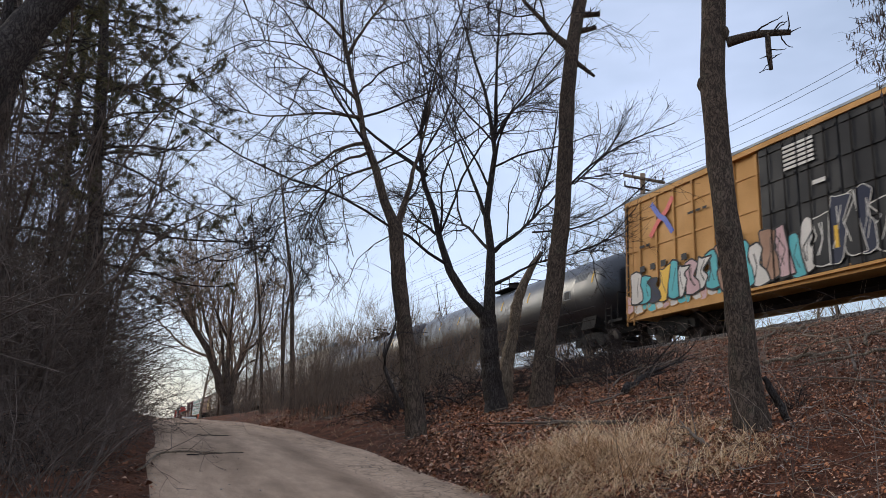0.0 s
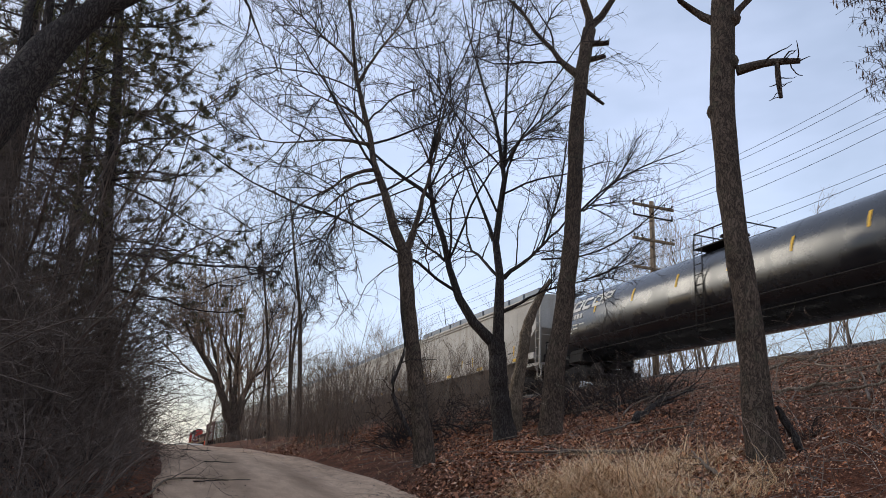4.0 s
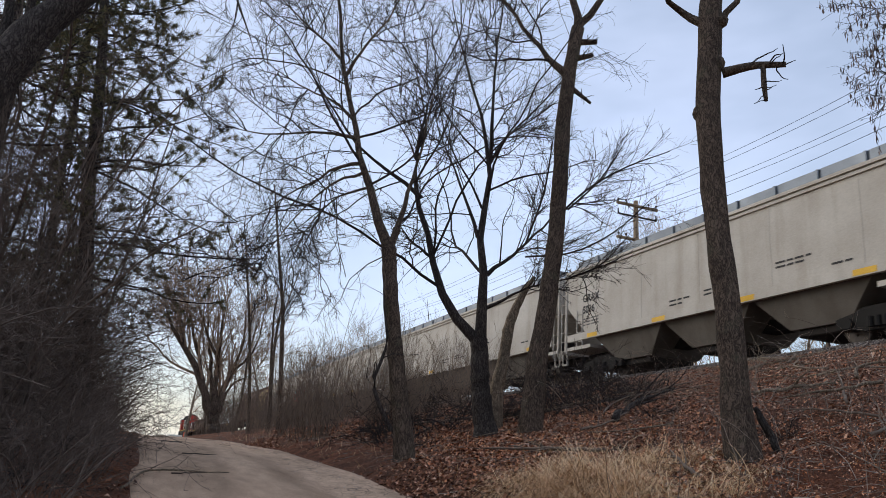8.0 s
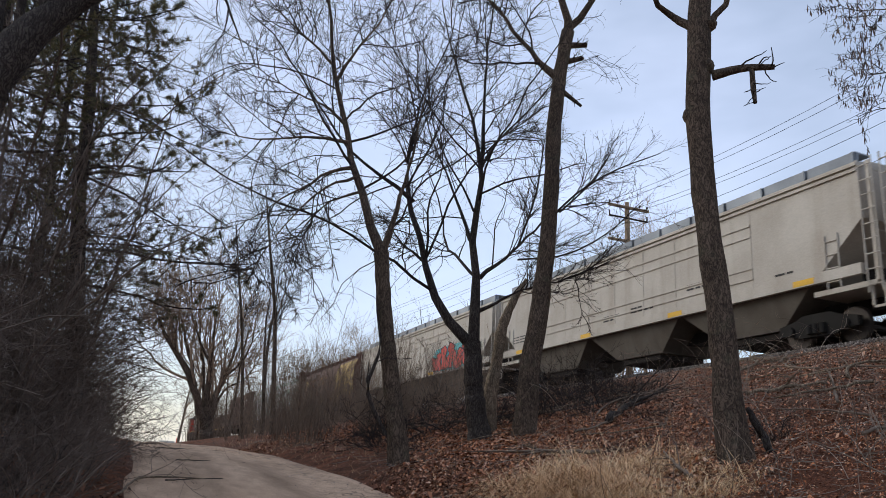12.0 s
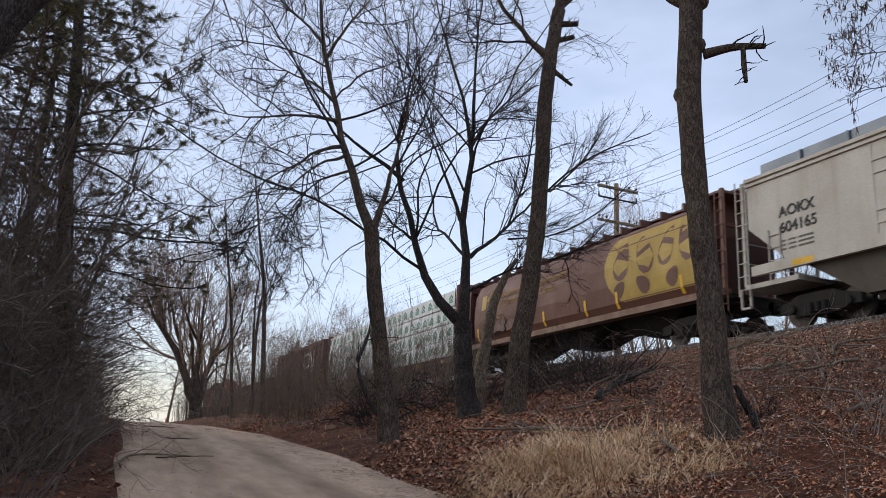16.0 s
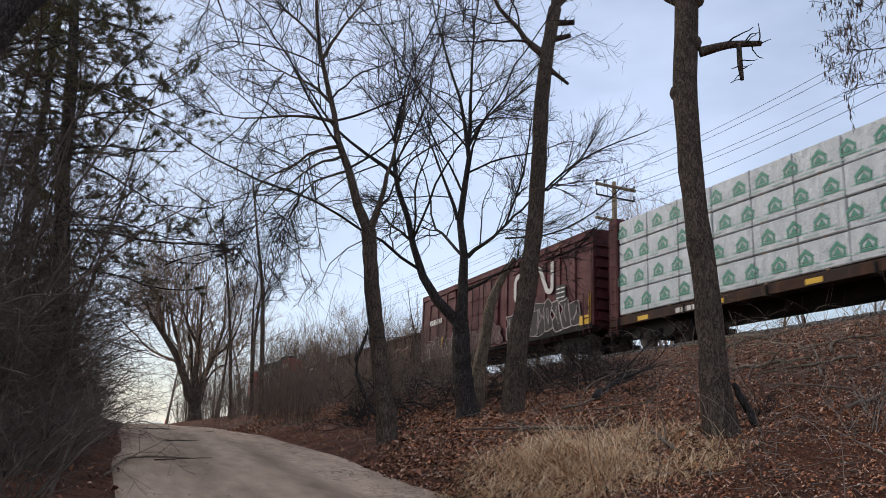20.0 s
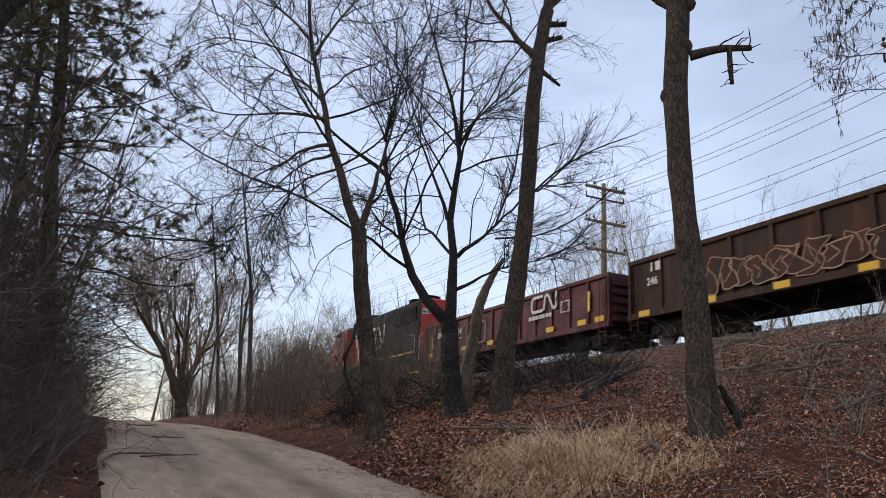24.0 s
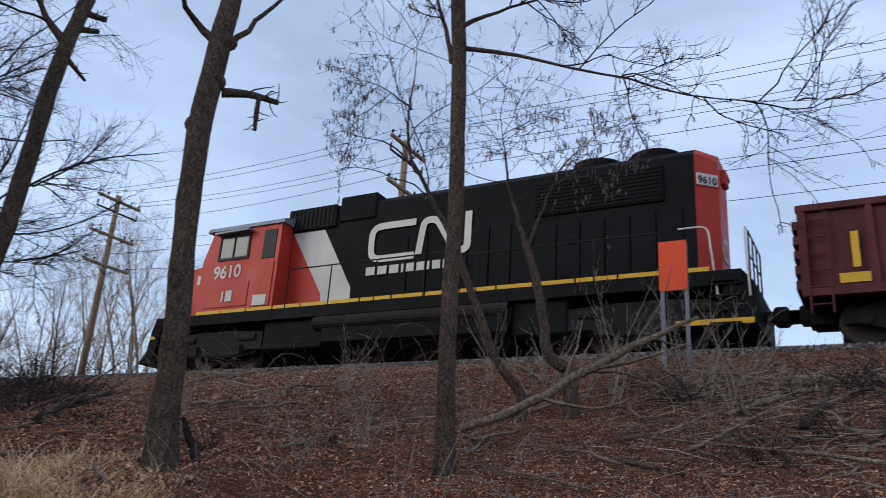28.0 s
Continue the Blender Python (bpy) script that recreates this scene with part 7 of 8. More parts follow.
    if red:
        rng = np.random.RandomState(5)
        decal("graffiti", blob(rng, -8.6, -3.0, 1.56, 2.95, 60, 0.1), SPRAY_TEAL, car, -1.594, "teal spray-paint halo")
        spray_piece(car, -8.4, -3.2, 1.60, 2.86, -1.602, 44, 8, SPRAY_RED, SPRAY_NAVY, 0.7)
        bars(-2.6, 2.35, [0.12, 0.1, 0.16], 0.12, BLACK, car, 0.04, -1.535, "graffiti")
    running_gear(car, h)
    return car


def tank_car(y0, y1, label, mat, named):
    car, h = rail_car("tank_car", y0, y1, label, "tank car")
    R, zc = 1.58, 2.55
    ys = [-h - 0.15, -h + 0.0, -h + 0.14, -h + 0.34, -h + 0.62, -h + 0.95]
    rs = [0.02, 0.45, 0.88, 1.22, 1.44, R]
    ys, rs = ys + [-h / 3, 0, h / 3] + [-y for y in reversed(ys)], rs + [R, R, R] + rs[::-1]
    part("tank", Shape().tube([(0, y, zc) for y in ys], rs, 40, False), mat, car, smooth=True)
    for y in np.linspace(-h + 2.6, h - 2.6, 5):
        part("weld_band", Shape().tube([(0, y - 0.02, zc), (0, y + 0.02, zc)], [R + 0.006, R + 0.006], 40, False), mat, car, smooth=True)
    for ya, yb in ((-h - 0.3, -h + 2.8), (h - 2.8, h + 0.3)):
        part("stub_sill", Shape().box(-0.35, ya, 0.8, 0.35, yb, 1.2), UNDER, car)
    for e in (-1, 1):
        part("saddle", Shape().prism([(-1.3, 1.0), (1.3, 1.0), (1.15, 1.75), (0.5, 1.3), (-0.5, 1.3), (-1.15, 1.75)], e * (h - 2.0) - 0.5, e * (h - 2.0) + 0.5), UNDER, car)
        part("end_platform", Shape().box(-1.45, e * (h + 0.05) - 0.55, 1.02, 1.45, e * (h + 0.05) + 0.35, 1.12), UNDER, car)
        rail = Shape()
        for x in (-1.42, 1.42):
            rail.tube([(x, e * (h + 0.3), 1.1), (x, e * (h + 0.3), 2.15)], [0.025, 0.025], 6)
        rail.tube([(-1.42, e * (h + 0.3), 2.15), (1.42, e * (h + 0.3), 2.15)], [0.025, 0.025], 6)
        part("end_rail", rail, STEEL_DARK, car)
        ladder(car, -1.5, e * (h - 0.2) - 0.2, 0.6, 1.7, 0.4, STEEL_DARK, 4)
    part("long_handrail", Shape().tube([(-1.6, -h + 1, 1.75), (-1.6, h - 1, 1.75)], [0.02, 0.02], 6), STEEL_DARK, car)
    part("long_handrail", Shape().tube([(-1.62, -h + 1, 1.25), (-1.62, h - 1, 1.25)], [0.02, 0.02], 6), STEEL_DARK, car)
    # dome fittings with their railed platform
    plat = part("platform", Shape().box(-0.95, -1.0, 4.10, 0.95, 1.0, 4.14), STEEL_DARK, car)
    rail = Shape()
    for x in (-0.93, 0.93):
        for y in (-0.98, 0.0, 0.98):
            rail.tube([(x, y, 4.12), (x, y, 4.68)], [0.022, 0.022], 6)
        rail.tube([(x, -0.98, 4.68), (x, 0.98, 4.68)], [0.025, 0.025], 6)
    for y in (-0.98, 0.98):
        rail.tube([(-0.93, y, 4.68), (0.93, y, 4.68)], [0.025, 0.025], 6)
    part("guard_rail", rail, STEEL_DARK, plat)
    part("manway", Shape().tube([(0, 0, 4.1), (0, 0, 4.5), (0, 0, 4.53), (0, 0, 4.62)], [0.42, 0.42, 0.5, 0.2], 18), STEEL_DARK, plat)
    part("valve_box", Shape().tube([(0, 0.75, 4.1), (0, 0.75, 4.42)], [0.26, 0.26], 12), STEEL_DARK, plat)
    ladder(car, -1.6, -0.2, 1.05, 4.15, 0.4, STEEL_DARK, 9)

    def curved(name, y, w, a0, a1, m):
        """A painted strip wrapped on the tank's near flank, a in degrees above the axis."""
        v, n = [], 6
        for r in (R + 0.012, R - 0.01):
            for i in range(n + 1):
                a = radians(a0 + (a1 - a0) * i / n)
                for yy in (y, y - w):
                    v.append((-r * math.cos(a), yy, zc + r * math.sin(a)))
        f = [(2 * i, 2 * i + 1, 2 * i + 3, 2 * i + 2) for i in range(n)]
        f += [(0, 2 * n, 2 * n + 1, 1)] if n < 2 else []
        return part(name, Shape().add(v, f), m, car)
    for y in np.linspace(-h + 1.3, h - 1.3, 8):
        curved("reflector", y, 0.10, 8, 26, YELLOW)
    if named:
        for i, w in enumerate((0.6, 0.6, 0.66, 0.6, 0.66, 0.6)):
            y = h - 0.6 - i * 0.76
            if i in (0, 1, 5):
                curved("name_block", y, 0.15, 18, 40, WHITE)
                curved("name_block", y - 0.15, w - 0.15, 34, 40, WHITE)
                curved("name_block", y - 0.15, w - 0.15, 25, 30, WHITE)
                curved("name_block", y - w + 0.12, 0.12, 29, 36, WHITE)
            else:
                curved("name_block", y, 0.14, 18, 40, WHITE)
                curved("name_block", y - 0.14, w - 0.14, 34, 40, WHITE)
                curved("name_block", y - 0.14, w - 0.14, 18, 24, WHITE)
                if i != 3:
                    curved("name_block", y - w + 0.13, 0.13, 18, 40, WHITE)
        for i, w in enumerate((0.2, 0.2, 0.2, 0.2, 0.05, 0.2, 0.18, 0.2, 0.2, 0.2)):
            if w > 0.1:
                curved("number_block", h - 0.7 - i * 0.24, w * 0.75, 6, 13, WHITE)
        for j, a in enumerate((-4, -9, -14)):
            for i in range(4 - j):
                curved("marking", h - 1.3 - i * 0.5, 0.36, a, a + 2, WHITE)
    else:
        for i in range(6):
            curved("marking", h - 1.5, 0.8, 16 + i * 2.4, 17.2 + i * 2.4, FADED_GREY)
            curved("marking", -h + 2.6, 0.9, 16 + i * 2.4, 17.2 + i * 2.4, FADED_GREY)
        for y in (h - 1.7, -h + 3.4):
            curved("placard", y, 0.5, -8, 6, FADED_GREY)
            curved("placard_face", y - 0.05, 0.4, -6.6, 4.6, BLACK).location.x = -0.006
        for i in range(3):
            curved("marking", h - 2.8 - i * 0.7, 0.5, -1, 4, FADED_GREY)
    running_gear(car, h, 1.9)
    return car


def box_body(car, L, z0, top, mat, end_mat, door=(-1.5, 1.5), doors=2, door_mat=None, rib_step=0.95):
    part("body", Shape().box(-1.5, -L, z0, 1.5, L, top - 0.12), mat, car)
    part("roof", Shape().prism([(-1.58, top - 0.14), (-1.58, top - 0.06), (0, top + 0.06), (1.58, top - 0.06), (1.58, top - 0.14)], -L - 0.04, L + 0.04), GALV if mat is ORANGE else mat, car)
    part("top_chord", Shape().box(-1.57, -L, top - 0.34, -1.49, L, top - 0.15).box(1.49, -L, top - 0.34, 1.57, L, top - 0.15), mat, car)
    for xa, xb in ((-1.57, -1.4), (1.4, 1.57)):
        part("side_sill", Shape().box(xa, -L, z0 - 0.12, xb, L, z0 + 0.16), STEEL_DARK if mat is not ORANGE else ORANGE, car)
    part("centre_sill", Shape().box(-0.3, -L, 0.75, 0.3, L, z0), STEEL_DARK, car)
    y = -L + 0.05
    while y < L:
        if not door[0] - 0.1 < y < door[1] + 0.1:
            for s in (-1, 1):
                part("side_post", Shape().box(min(s * 1.49, s * 1.56), y - 0.05, z0 + 0.1, max(s * 1.49, s * 1.56), y + 0.05, top - 0.3), mat, car)
        y += rib_step
    w = (door[1] - door[0]) / doors
    for i in range(doors):
        a = door[0] + i * w
        d = part("door", Shape().bevel_box(-1.60, a + 0.02, z0 + 0.08, -1.5, a + w - 0.02, top - 0.36, 0.015), door_mat or mat, car)
        for k in range(5):
            z = z0 + 0.3 + k * (top - z0 - 0.9) / 4
            part("door_rib", Shape().box(-1.635, a + 0.08, z, -1.595, a + w - 0.08, z + 0.09), door_mat or mat, d)
        for yy in (a + w * 0.3, a + w * 0.7):
            part("lock_rod", Shape().tube([(-1.66, yy, z0 + 0.05), (-1.66, yy, top - 0.4)], [0.022, 0.022], 6), STEEL_DARK, d)
    part("door_track", Shape().box(-1.67, door[0] - 1.2, z0 - 0.02, -1.56, door[1] + 1.2, z0 + 0.06).box(-1.66, door[0] - 1.2, top - 0.36, -1.56, door[1] + 1.2, top - 0.30), mat, car)
    for e in (-1, 1):
        part("end_wall", Shape().box(-1.52, e * L - 0.03, z0, 1.52, e * L + 0.03, top - 0.1), end_mat, car)
        n = 8
        for i in range(n):
            z = z0 + 0.2 + i * (top - z0 - 0.5) / n
            part("end_corrugation", Shape().prism([(-1.4, z), (-1.3, z + 0.30), (1.3, z + 0.30), (1.4, z)], min(e * L, e * (L + 0.13)), max(e * L, e * (L + 0.13))), end_mat, car)
        for x in (-1.54, 1.46):
            part("corner_post", Shape().box(x, e * L - 0.08, z0, x + 0.08, e * L + 0.08, top - 0.12), end_mat, car)
        ladder(car, -1.61, e * (L - 0.3) - 0.2, z0 - 0.3, z0 + 1.3 if mat is CN_RED else top - 0.3, 0.4, mat, 4 if mat is CN_RED else 9)


def orange_boxcar(y0, y1):
    car, h = rail_car("boxcar", y0, y1, "tall ochre boxcar with black plug doors and graffiti", "boxcar")
    box_body(car, h, 0.98, 5.54, ORANGE, CAR_BLACK, (-2.9, 2.9), 4, CAR_BLACK, 0.98)
    for z in (2.2, 3.4, 4.5):
        for a, b in ((2.95, h - 0.1), (-h + 0.1, -2.95)):
            part("side_rib", Shape().box(-1.53, a, z, -1.498, b, z + 0.08), ORANGE, car)
    rng = np.random.RandomState(3)
    tints = (SPRAY_TEAL, SPRAY_WHITE, SPRAY_PINK, SPRAY_WHITE, SPRAY_TEAL, YELLOW, SPRAY_NAVY)
    spray_piece(car, 4.6, h - 0.1, 1.06, 1.9, -1.563, 41, 13, tints[:5], ORANGE, 0.5)
    spray_piece(car, 4.8, h - 0.5, 1.3, 2.6, -1.60, 45, 9, tints, BLACK, 0.75)
    spray_piece(car, 1.0, 4.7, 1.06, 2.9, -1.64, 42, 8, (SPRAY_WHITE, SPRAY_TEAL, SPRAY_PINK, SPRAY_TAN), BLACK, 0.7)
    spray_piece(car, -1.4, 1.0, 1.2, 3.1, -1.64, 46, 5, (CAR_BLACK, SPRAY_NAVY), SPRAY_WHITE, 0.5)
    spray_piece(car, -h + 1.0, -1.8, 1.06, 2.5, -1.64, 43, 12, (SPRAY_PINK, SPRAY_WHITE, SPRAY_TEAL), BLACK, 0.7)
    blue, red = plain_mat("cross_blue", (0.03, 0.07, 0.4), 0.5), plain_mat("cross_red", (0.55, 0.05, 0.04), 0.5)
    ribbon([(8.25, 3.75), (7.8, 4.2), (7.3, 4.5), (6.95, 4.9)], 0.2, red, car, -1.565, "painted_cross")
    ribbon([(8.15, 4.95), (7.7, 4.4), (7.4, 4.2), (7.0, 3.65)], 0.2, blue, car, -1.568, "painted_cross")
    for z in (4.85, 4.72, 4.59, 4.46, 4.33, 4.20):
        bars(1.9, z, [0.5, 0.55], 0.075, WHITE, car, 0.06, -1.66)
        bars(-1.7, z, [0.6, 0.45], 0.075, WHITE, car, 0.06, -1.66)
    bars(0.9, 3.5, [0.45], 0.12, WHITE, car, 0.1, -1.66)
    for y in (8.9, 8.3, 7.7, 6.6):
        bars(y, 2.55, [0.28], 0.22, BLACK, car, 0.1, -1.565)
    bars(8.9, 2.75 + 0.7, [0.3, 0.2], 0.09, BLACK, car, 0.1, -1.565)
    bars(6.2, 4.05, [0.3, 0.25, 0.2], 0.08, BLACK, car, 0.1, -1.565)
    for y in (h - 1.3, 3.3, 0.2, -3.4):
        decal("reflector", rect(y, 1.6, 0.12, 0.6), YELLOW, car, -1.66 if abs(y) < 3 else -1.566)
    running_gear(car, h)


def red_boxcar(y0, y1):
    car, h = rail_car("boxcar", y0, y1, "oxide red boxcar with grey graffiti along its lower side", "boxcar")
    box_body(car, h, 1.08, 4.88, CN_RED, CN_RED, (-0.9, 3.1), 2, CN_RED, 1.12)
    band_emblem(-2.35, 2.75, 3.4, 1.35, WHITE, car, -1.566)
    rng = np.random.RandomState(8)
    spray_piece(car, -h + 0.9, -1.8, 1.12, 2.7, -1.564, 31, 9, SPRAY_DARK, SPRAY_SILVER, 0.62)
    spray_piece(car, -1.4, 3.0, 1.12, 2.2, -1.64, 32, 8, SPRAY_MAROON, SPRAY_GREY, 0.6)
    spray_piece(car, 3.2, h - 0.2, 1.12, 2.3, -1.564, 33, 9, SPRAY_MAROON, SPRAY_SILVER, 0.6)
    decal("placard", rect(-6.6, 2.35, 0.7, 0.62), BLACK, car, -1.57)
    for z in (2.45, 2.65, 2.82):
        bars(-5.95, z, [0.26, 0.26], 0.05, WHITE, car, 0.06, -1.577)
    decal("yellow_corner", [(-h + 0.05, 1.15), (-h + 0.05, 2.35), (-h + 0.2, 2.35), (-h + 0.2, 1.5), (-h + 0.8, 1.5), (-h + 0.8, 1.15)], YELLOW, car, -1.575, "yellow safety corner stripe")
    for y in (2.6, -0.4, 5.2, -3.3):
        decal("reflector", rect(y, 1.6, 0.14, 0.6), YELLOW, car, -1.66)
    bars(h - 1.2, 3.0, [0.2, 0.2, 0.2, 0.06, 0.2, 0.2, 0.2], 0.28, WHITE, car, 0.06, -1.566)
    for y in (h - 1.5, 4.4, -2.6, -5.2):
        part("vent_plate", Shape().bevel_box(-1.575, y - 0.4, 4.15, -1.5, y + 0.4, 4.45, 0.01), CN_RED, car)
    running_gear(car, h)


def brown_hopper(y0, y1):
    car, h = rail_car("hopper_car", y0, y1, "rounded brown grain hopper with yellow wheat emblem", "hopper car")
    prof = [(-1.25, 1.32), (-1.5, 1.75), (-1.58, 2.4), (-1.58, 3.1), (-1.5, 3.75), (-1.28, 4.25), (-0.9, 4.5), (0.9, 4.5), (1.28, 4.25), (1.5, 3.75), (1.58, 3.1), (1.58, 2.4), (1.5, 1.75), (1.25, 1.32)]
    L = h - 0.9
    part("body", Shape().prism(prof, -L, L), BROWN, car)
    for xa, xb in ((-1.6, -1.2), (1.2, 1.6)):
        part("side_sill", Shape().box(xa, -h, 1.2, xb, h, 1.42), BROWN_WORN, car, "pale-worn brown side sill")
    part("centre_sill", Shape().box(-0.3, -h, 0.85, 0.3, h, 1.25), UNDER, car)
    part("roof_walk", Shape().box(-0.75, -h + 0.1, 4.66, 0.75, h - 0.1, 4.72), BROWN, car)
    for y in np.linspace(-L, L, 15):
        part("walk_bracket", Shape().box(-1.2, y - 0.04, 4.42, -0.6, y + 0.04, 4.7), BROWN, car)
    for i in range(3):
        c, w = (i - 1) * (2 * L - 2) / 3, (2 * L - 2) / 3
        top, bot = [(-1.2, c - w / 2, 1.35), (-1.2, c + w / 2, 1.35), (1.2, c + w / 2, 1.35), (1.2, c - w / 2, 1.35)], [(-0.6, c - 0.5, 0.55), (-0.6, c + 0.5, 0.55), (0.6, c + 0.5, 0.55), (0.6, c - 0.5, 0.55)]
        part("hopper_bay", Shape().add(top + bot, [(0, 3, 2, 1), (4, 5, 6, 7), (0, 1, 5, 4), (1, 2, 6, 5), (2, 3, 7, 6), (3, 0, 4, 7)]), UNDER, car)
    for e in (-1, 1):
        y = e * (h - 0.05)
        part("end_frame", Shape().box(-1.45, y - 0.06, 1.3, -1.33, y + 0.06, 4.6).box(1.33, y - 0.06, 1.3, 1.45, y + 0.06, 4.6).box(-0.55, y - 0.05, 1.3, -0.45, y + 0.05, 4.6).box(0.45, y - 0.05, 1.3, 0.55, y + 0.05, 4.6).box(-1.45, y - 0.05, 3.4, 1.45, y + 0.05, 3.5), BROWN, car)
        part("end_roof", Shape().box(-1.4, min(y, e * L), 4.5, 1.4, max(y, e * L), 4.58), BROWN, car)
        part("end_platform", Shape().box(-1.45, min(y, e * L) - 0.05, 1.2, 1.45, max(y, e * L) + 0.05, 1.3), UNDER, car)
        part("slope_sheet", Shape().slab([(e * L, 3.4), (e * L, 1.4), (e * (L - 0.4), 1.4), (e * (L - 0.4), 3.4)], -1.3, 1.3), BROWN, car)
        ladder(car, -1.5, y - 0.2, 0.7, 4.5, 0.4, BROWN, 9)

    def shell(name, ya, yb, z0, z1, m, lift=0.008, label=""):
        """A painted field wrapped on the rounded near side."""
        pz, px = [p[1] for p in prof[:7]], [p[0] for p in prof[:7]]
        zs = [z for z in sorted({z0, z1, *[q for q in pz if z0 < q < z1]})]
        v = []
        for z in zs:
            x = np.interp(z, pz, px) - lift
            v += [(x, ya, z), (x, yb, z)]
        return part(name, Shape().add(v, [(2 * i, 2 * i + 1, 2 * i + 3, 2 * i + 2) for i in range(len(zs) - 1)]), m, car, label)
    emblem = paint_mat("emblem_yellow", (0.40, 0.27, 0.05), (0.14, 0.07, 0.05), 0.6, 0.5)
    faint = paint_mat("faint_lettering", (0.25, 0.14, 0.05), (0.14, 0.065, 0.045), 0.7, 0.55)
    pz, px = [p[1] for p in prof[:7]], [p[0] for p in prof[:7]]
    v = []
    for z in np.linspace(1.72, 4.3, 18):
        x = np.interp(z, pz, px) - 0.008
        v += [(x, -L + 0.05, z), (x, -L + 5.05 - 0.9 * abs((z - 3.1) / 1.3) ** 2.2, z)]
    part("wheat_panel", Shape().add(v, [(2 * i, 2 * i + 1, 2 * i + 3, 2 * i + 2) for i in range(17)]), emblem, car, "faded yellow wheat emblem panel")
    def leaf(cy, cz, ry, rz, tilt):
        p = []
        for i in range(14):
            a = 6.283 * i / 14
            u, w = math.cos(a), math.sin(a) * (1 - 0.35 * math.cos(a))
            p.append((cy + ry * w * math.cos(tilt) - rz * u * math.sin(tilt), cz + ry * w * math.sin(tilt) + rz * u * math.cos(tilt)))
        return p
    for cy, cz, ry, rz, tl in ((-L + 4.0, 3.2, 0.42, 0.72, 0.28), (-L + 2.75, 3.25, 0.42, 0.74, -0.35), (-L + 4.15, 2.2, 0.24, 0.36, 0.9), (-L + 2.85, 2.2, 0.28, 0.4, -0.9), (-L + 1.55, 3.3, 0.34, 0.7, 0.3), (-L + 0.65, 3.2, 0.3, 0.66, -0.3), (-L + 1.3, 2.2, 0.26, 0.36, 0.7)):
        pts = leaf(cy, cz, ry, rz, tl)
        v = [(np.interp(z, [p[1] for p in prof[:7]], [p[0] for p in prof[:7]]) - 0.016, y, z) for y, z in pts]
        part("wheat_grain", Shape().add(v, [tuple(range(len(v)))]), BROWN, car, "brown grain shape")
    shell("flag_bar", L - 0.75, L - 1.2, 3.0, 3.7, emblem, 0.012, "faded yellow flag bar")
    leafy = [(0, -0.36), (0.04, -0.12), (0.3, -0.16), (0.25, -0.03), (0.42, 0.14), (0.3, 0.16), (0.3, 0.28), (0.13, 0.17), (0.16, 0.36), (0.07, 0.32), (0, 0.46)]
    leafy += [(-a, b) for a, b in reversed(leafy[1:-1])]
    decal("maple_leaf", [(L - 1.75 + a, 3.3 + b) for a, b in leafy], emblem, car, -1.594, "faded yellow maple leaf")
    lettering("604033", L - 2.0, 2.36, 0.34, faint, car, -1.592)
    for text, y, z in (("Government", L - 2.5, 3.34), ("of Canada", L - 2.5, 2.94), ("Gouvernement", L - 5.6, 3.34), ("du Canada", L - 5.6, 2.94)):
        lettering(text, y, z, 0.44, faint, car, -1.592, "country_lettering")
    for y in (L - 0.3, L - 3.6, L - 6.4, -1.5, -3.5, -L + 1.0):
        shell("reflector", y, y - 0.14, 1.55, 2.15, YELLOW, 0.02)
    rng = np.random.RandomState(4)
    for j in range(5):
        y = L - 1.2 - j * 0.85
        if j == 0:
            spray_piece(car, L - 5.2, L - 0.9, 1.75, 2.25, -1.6, 37, 11, BROWN, SPRAY_GREY, 0.32)
    running_gear(car, h)


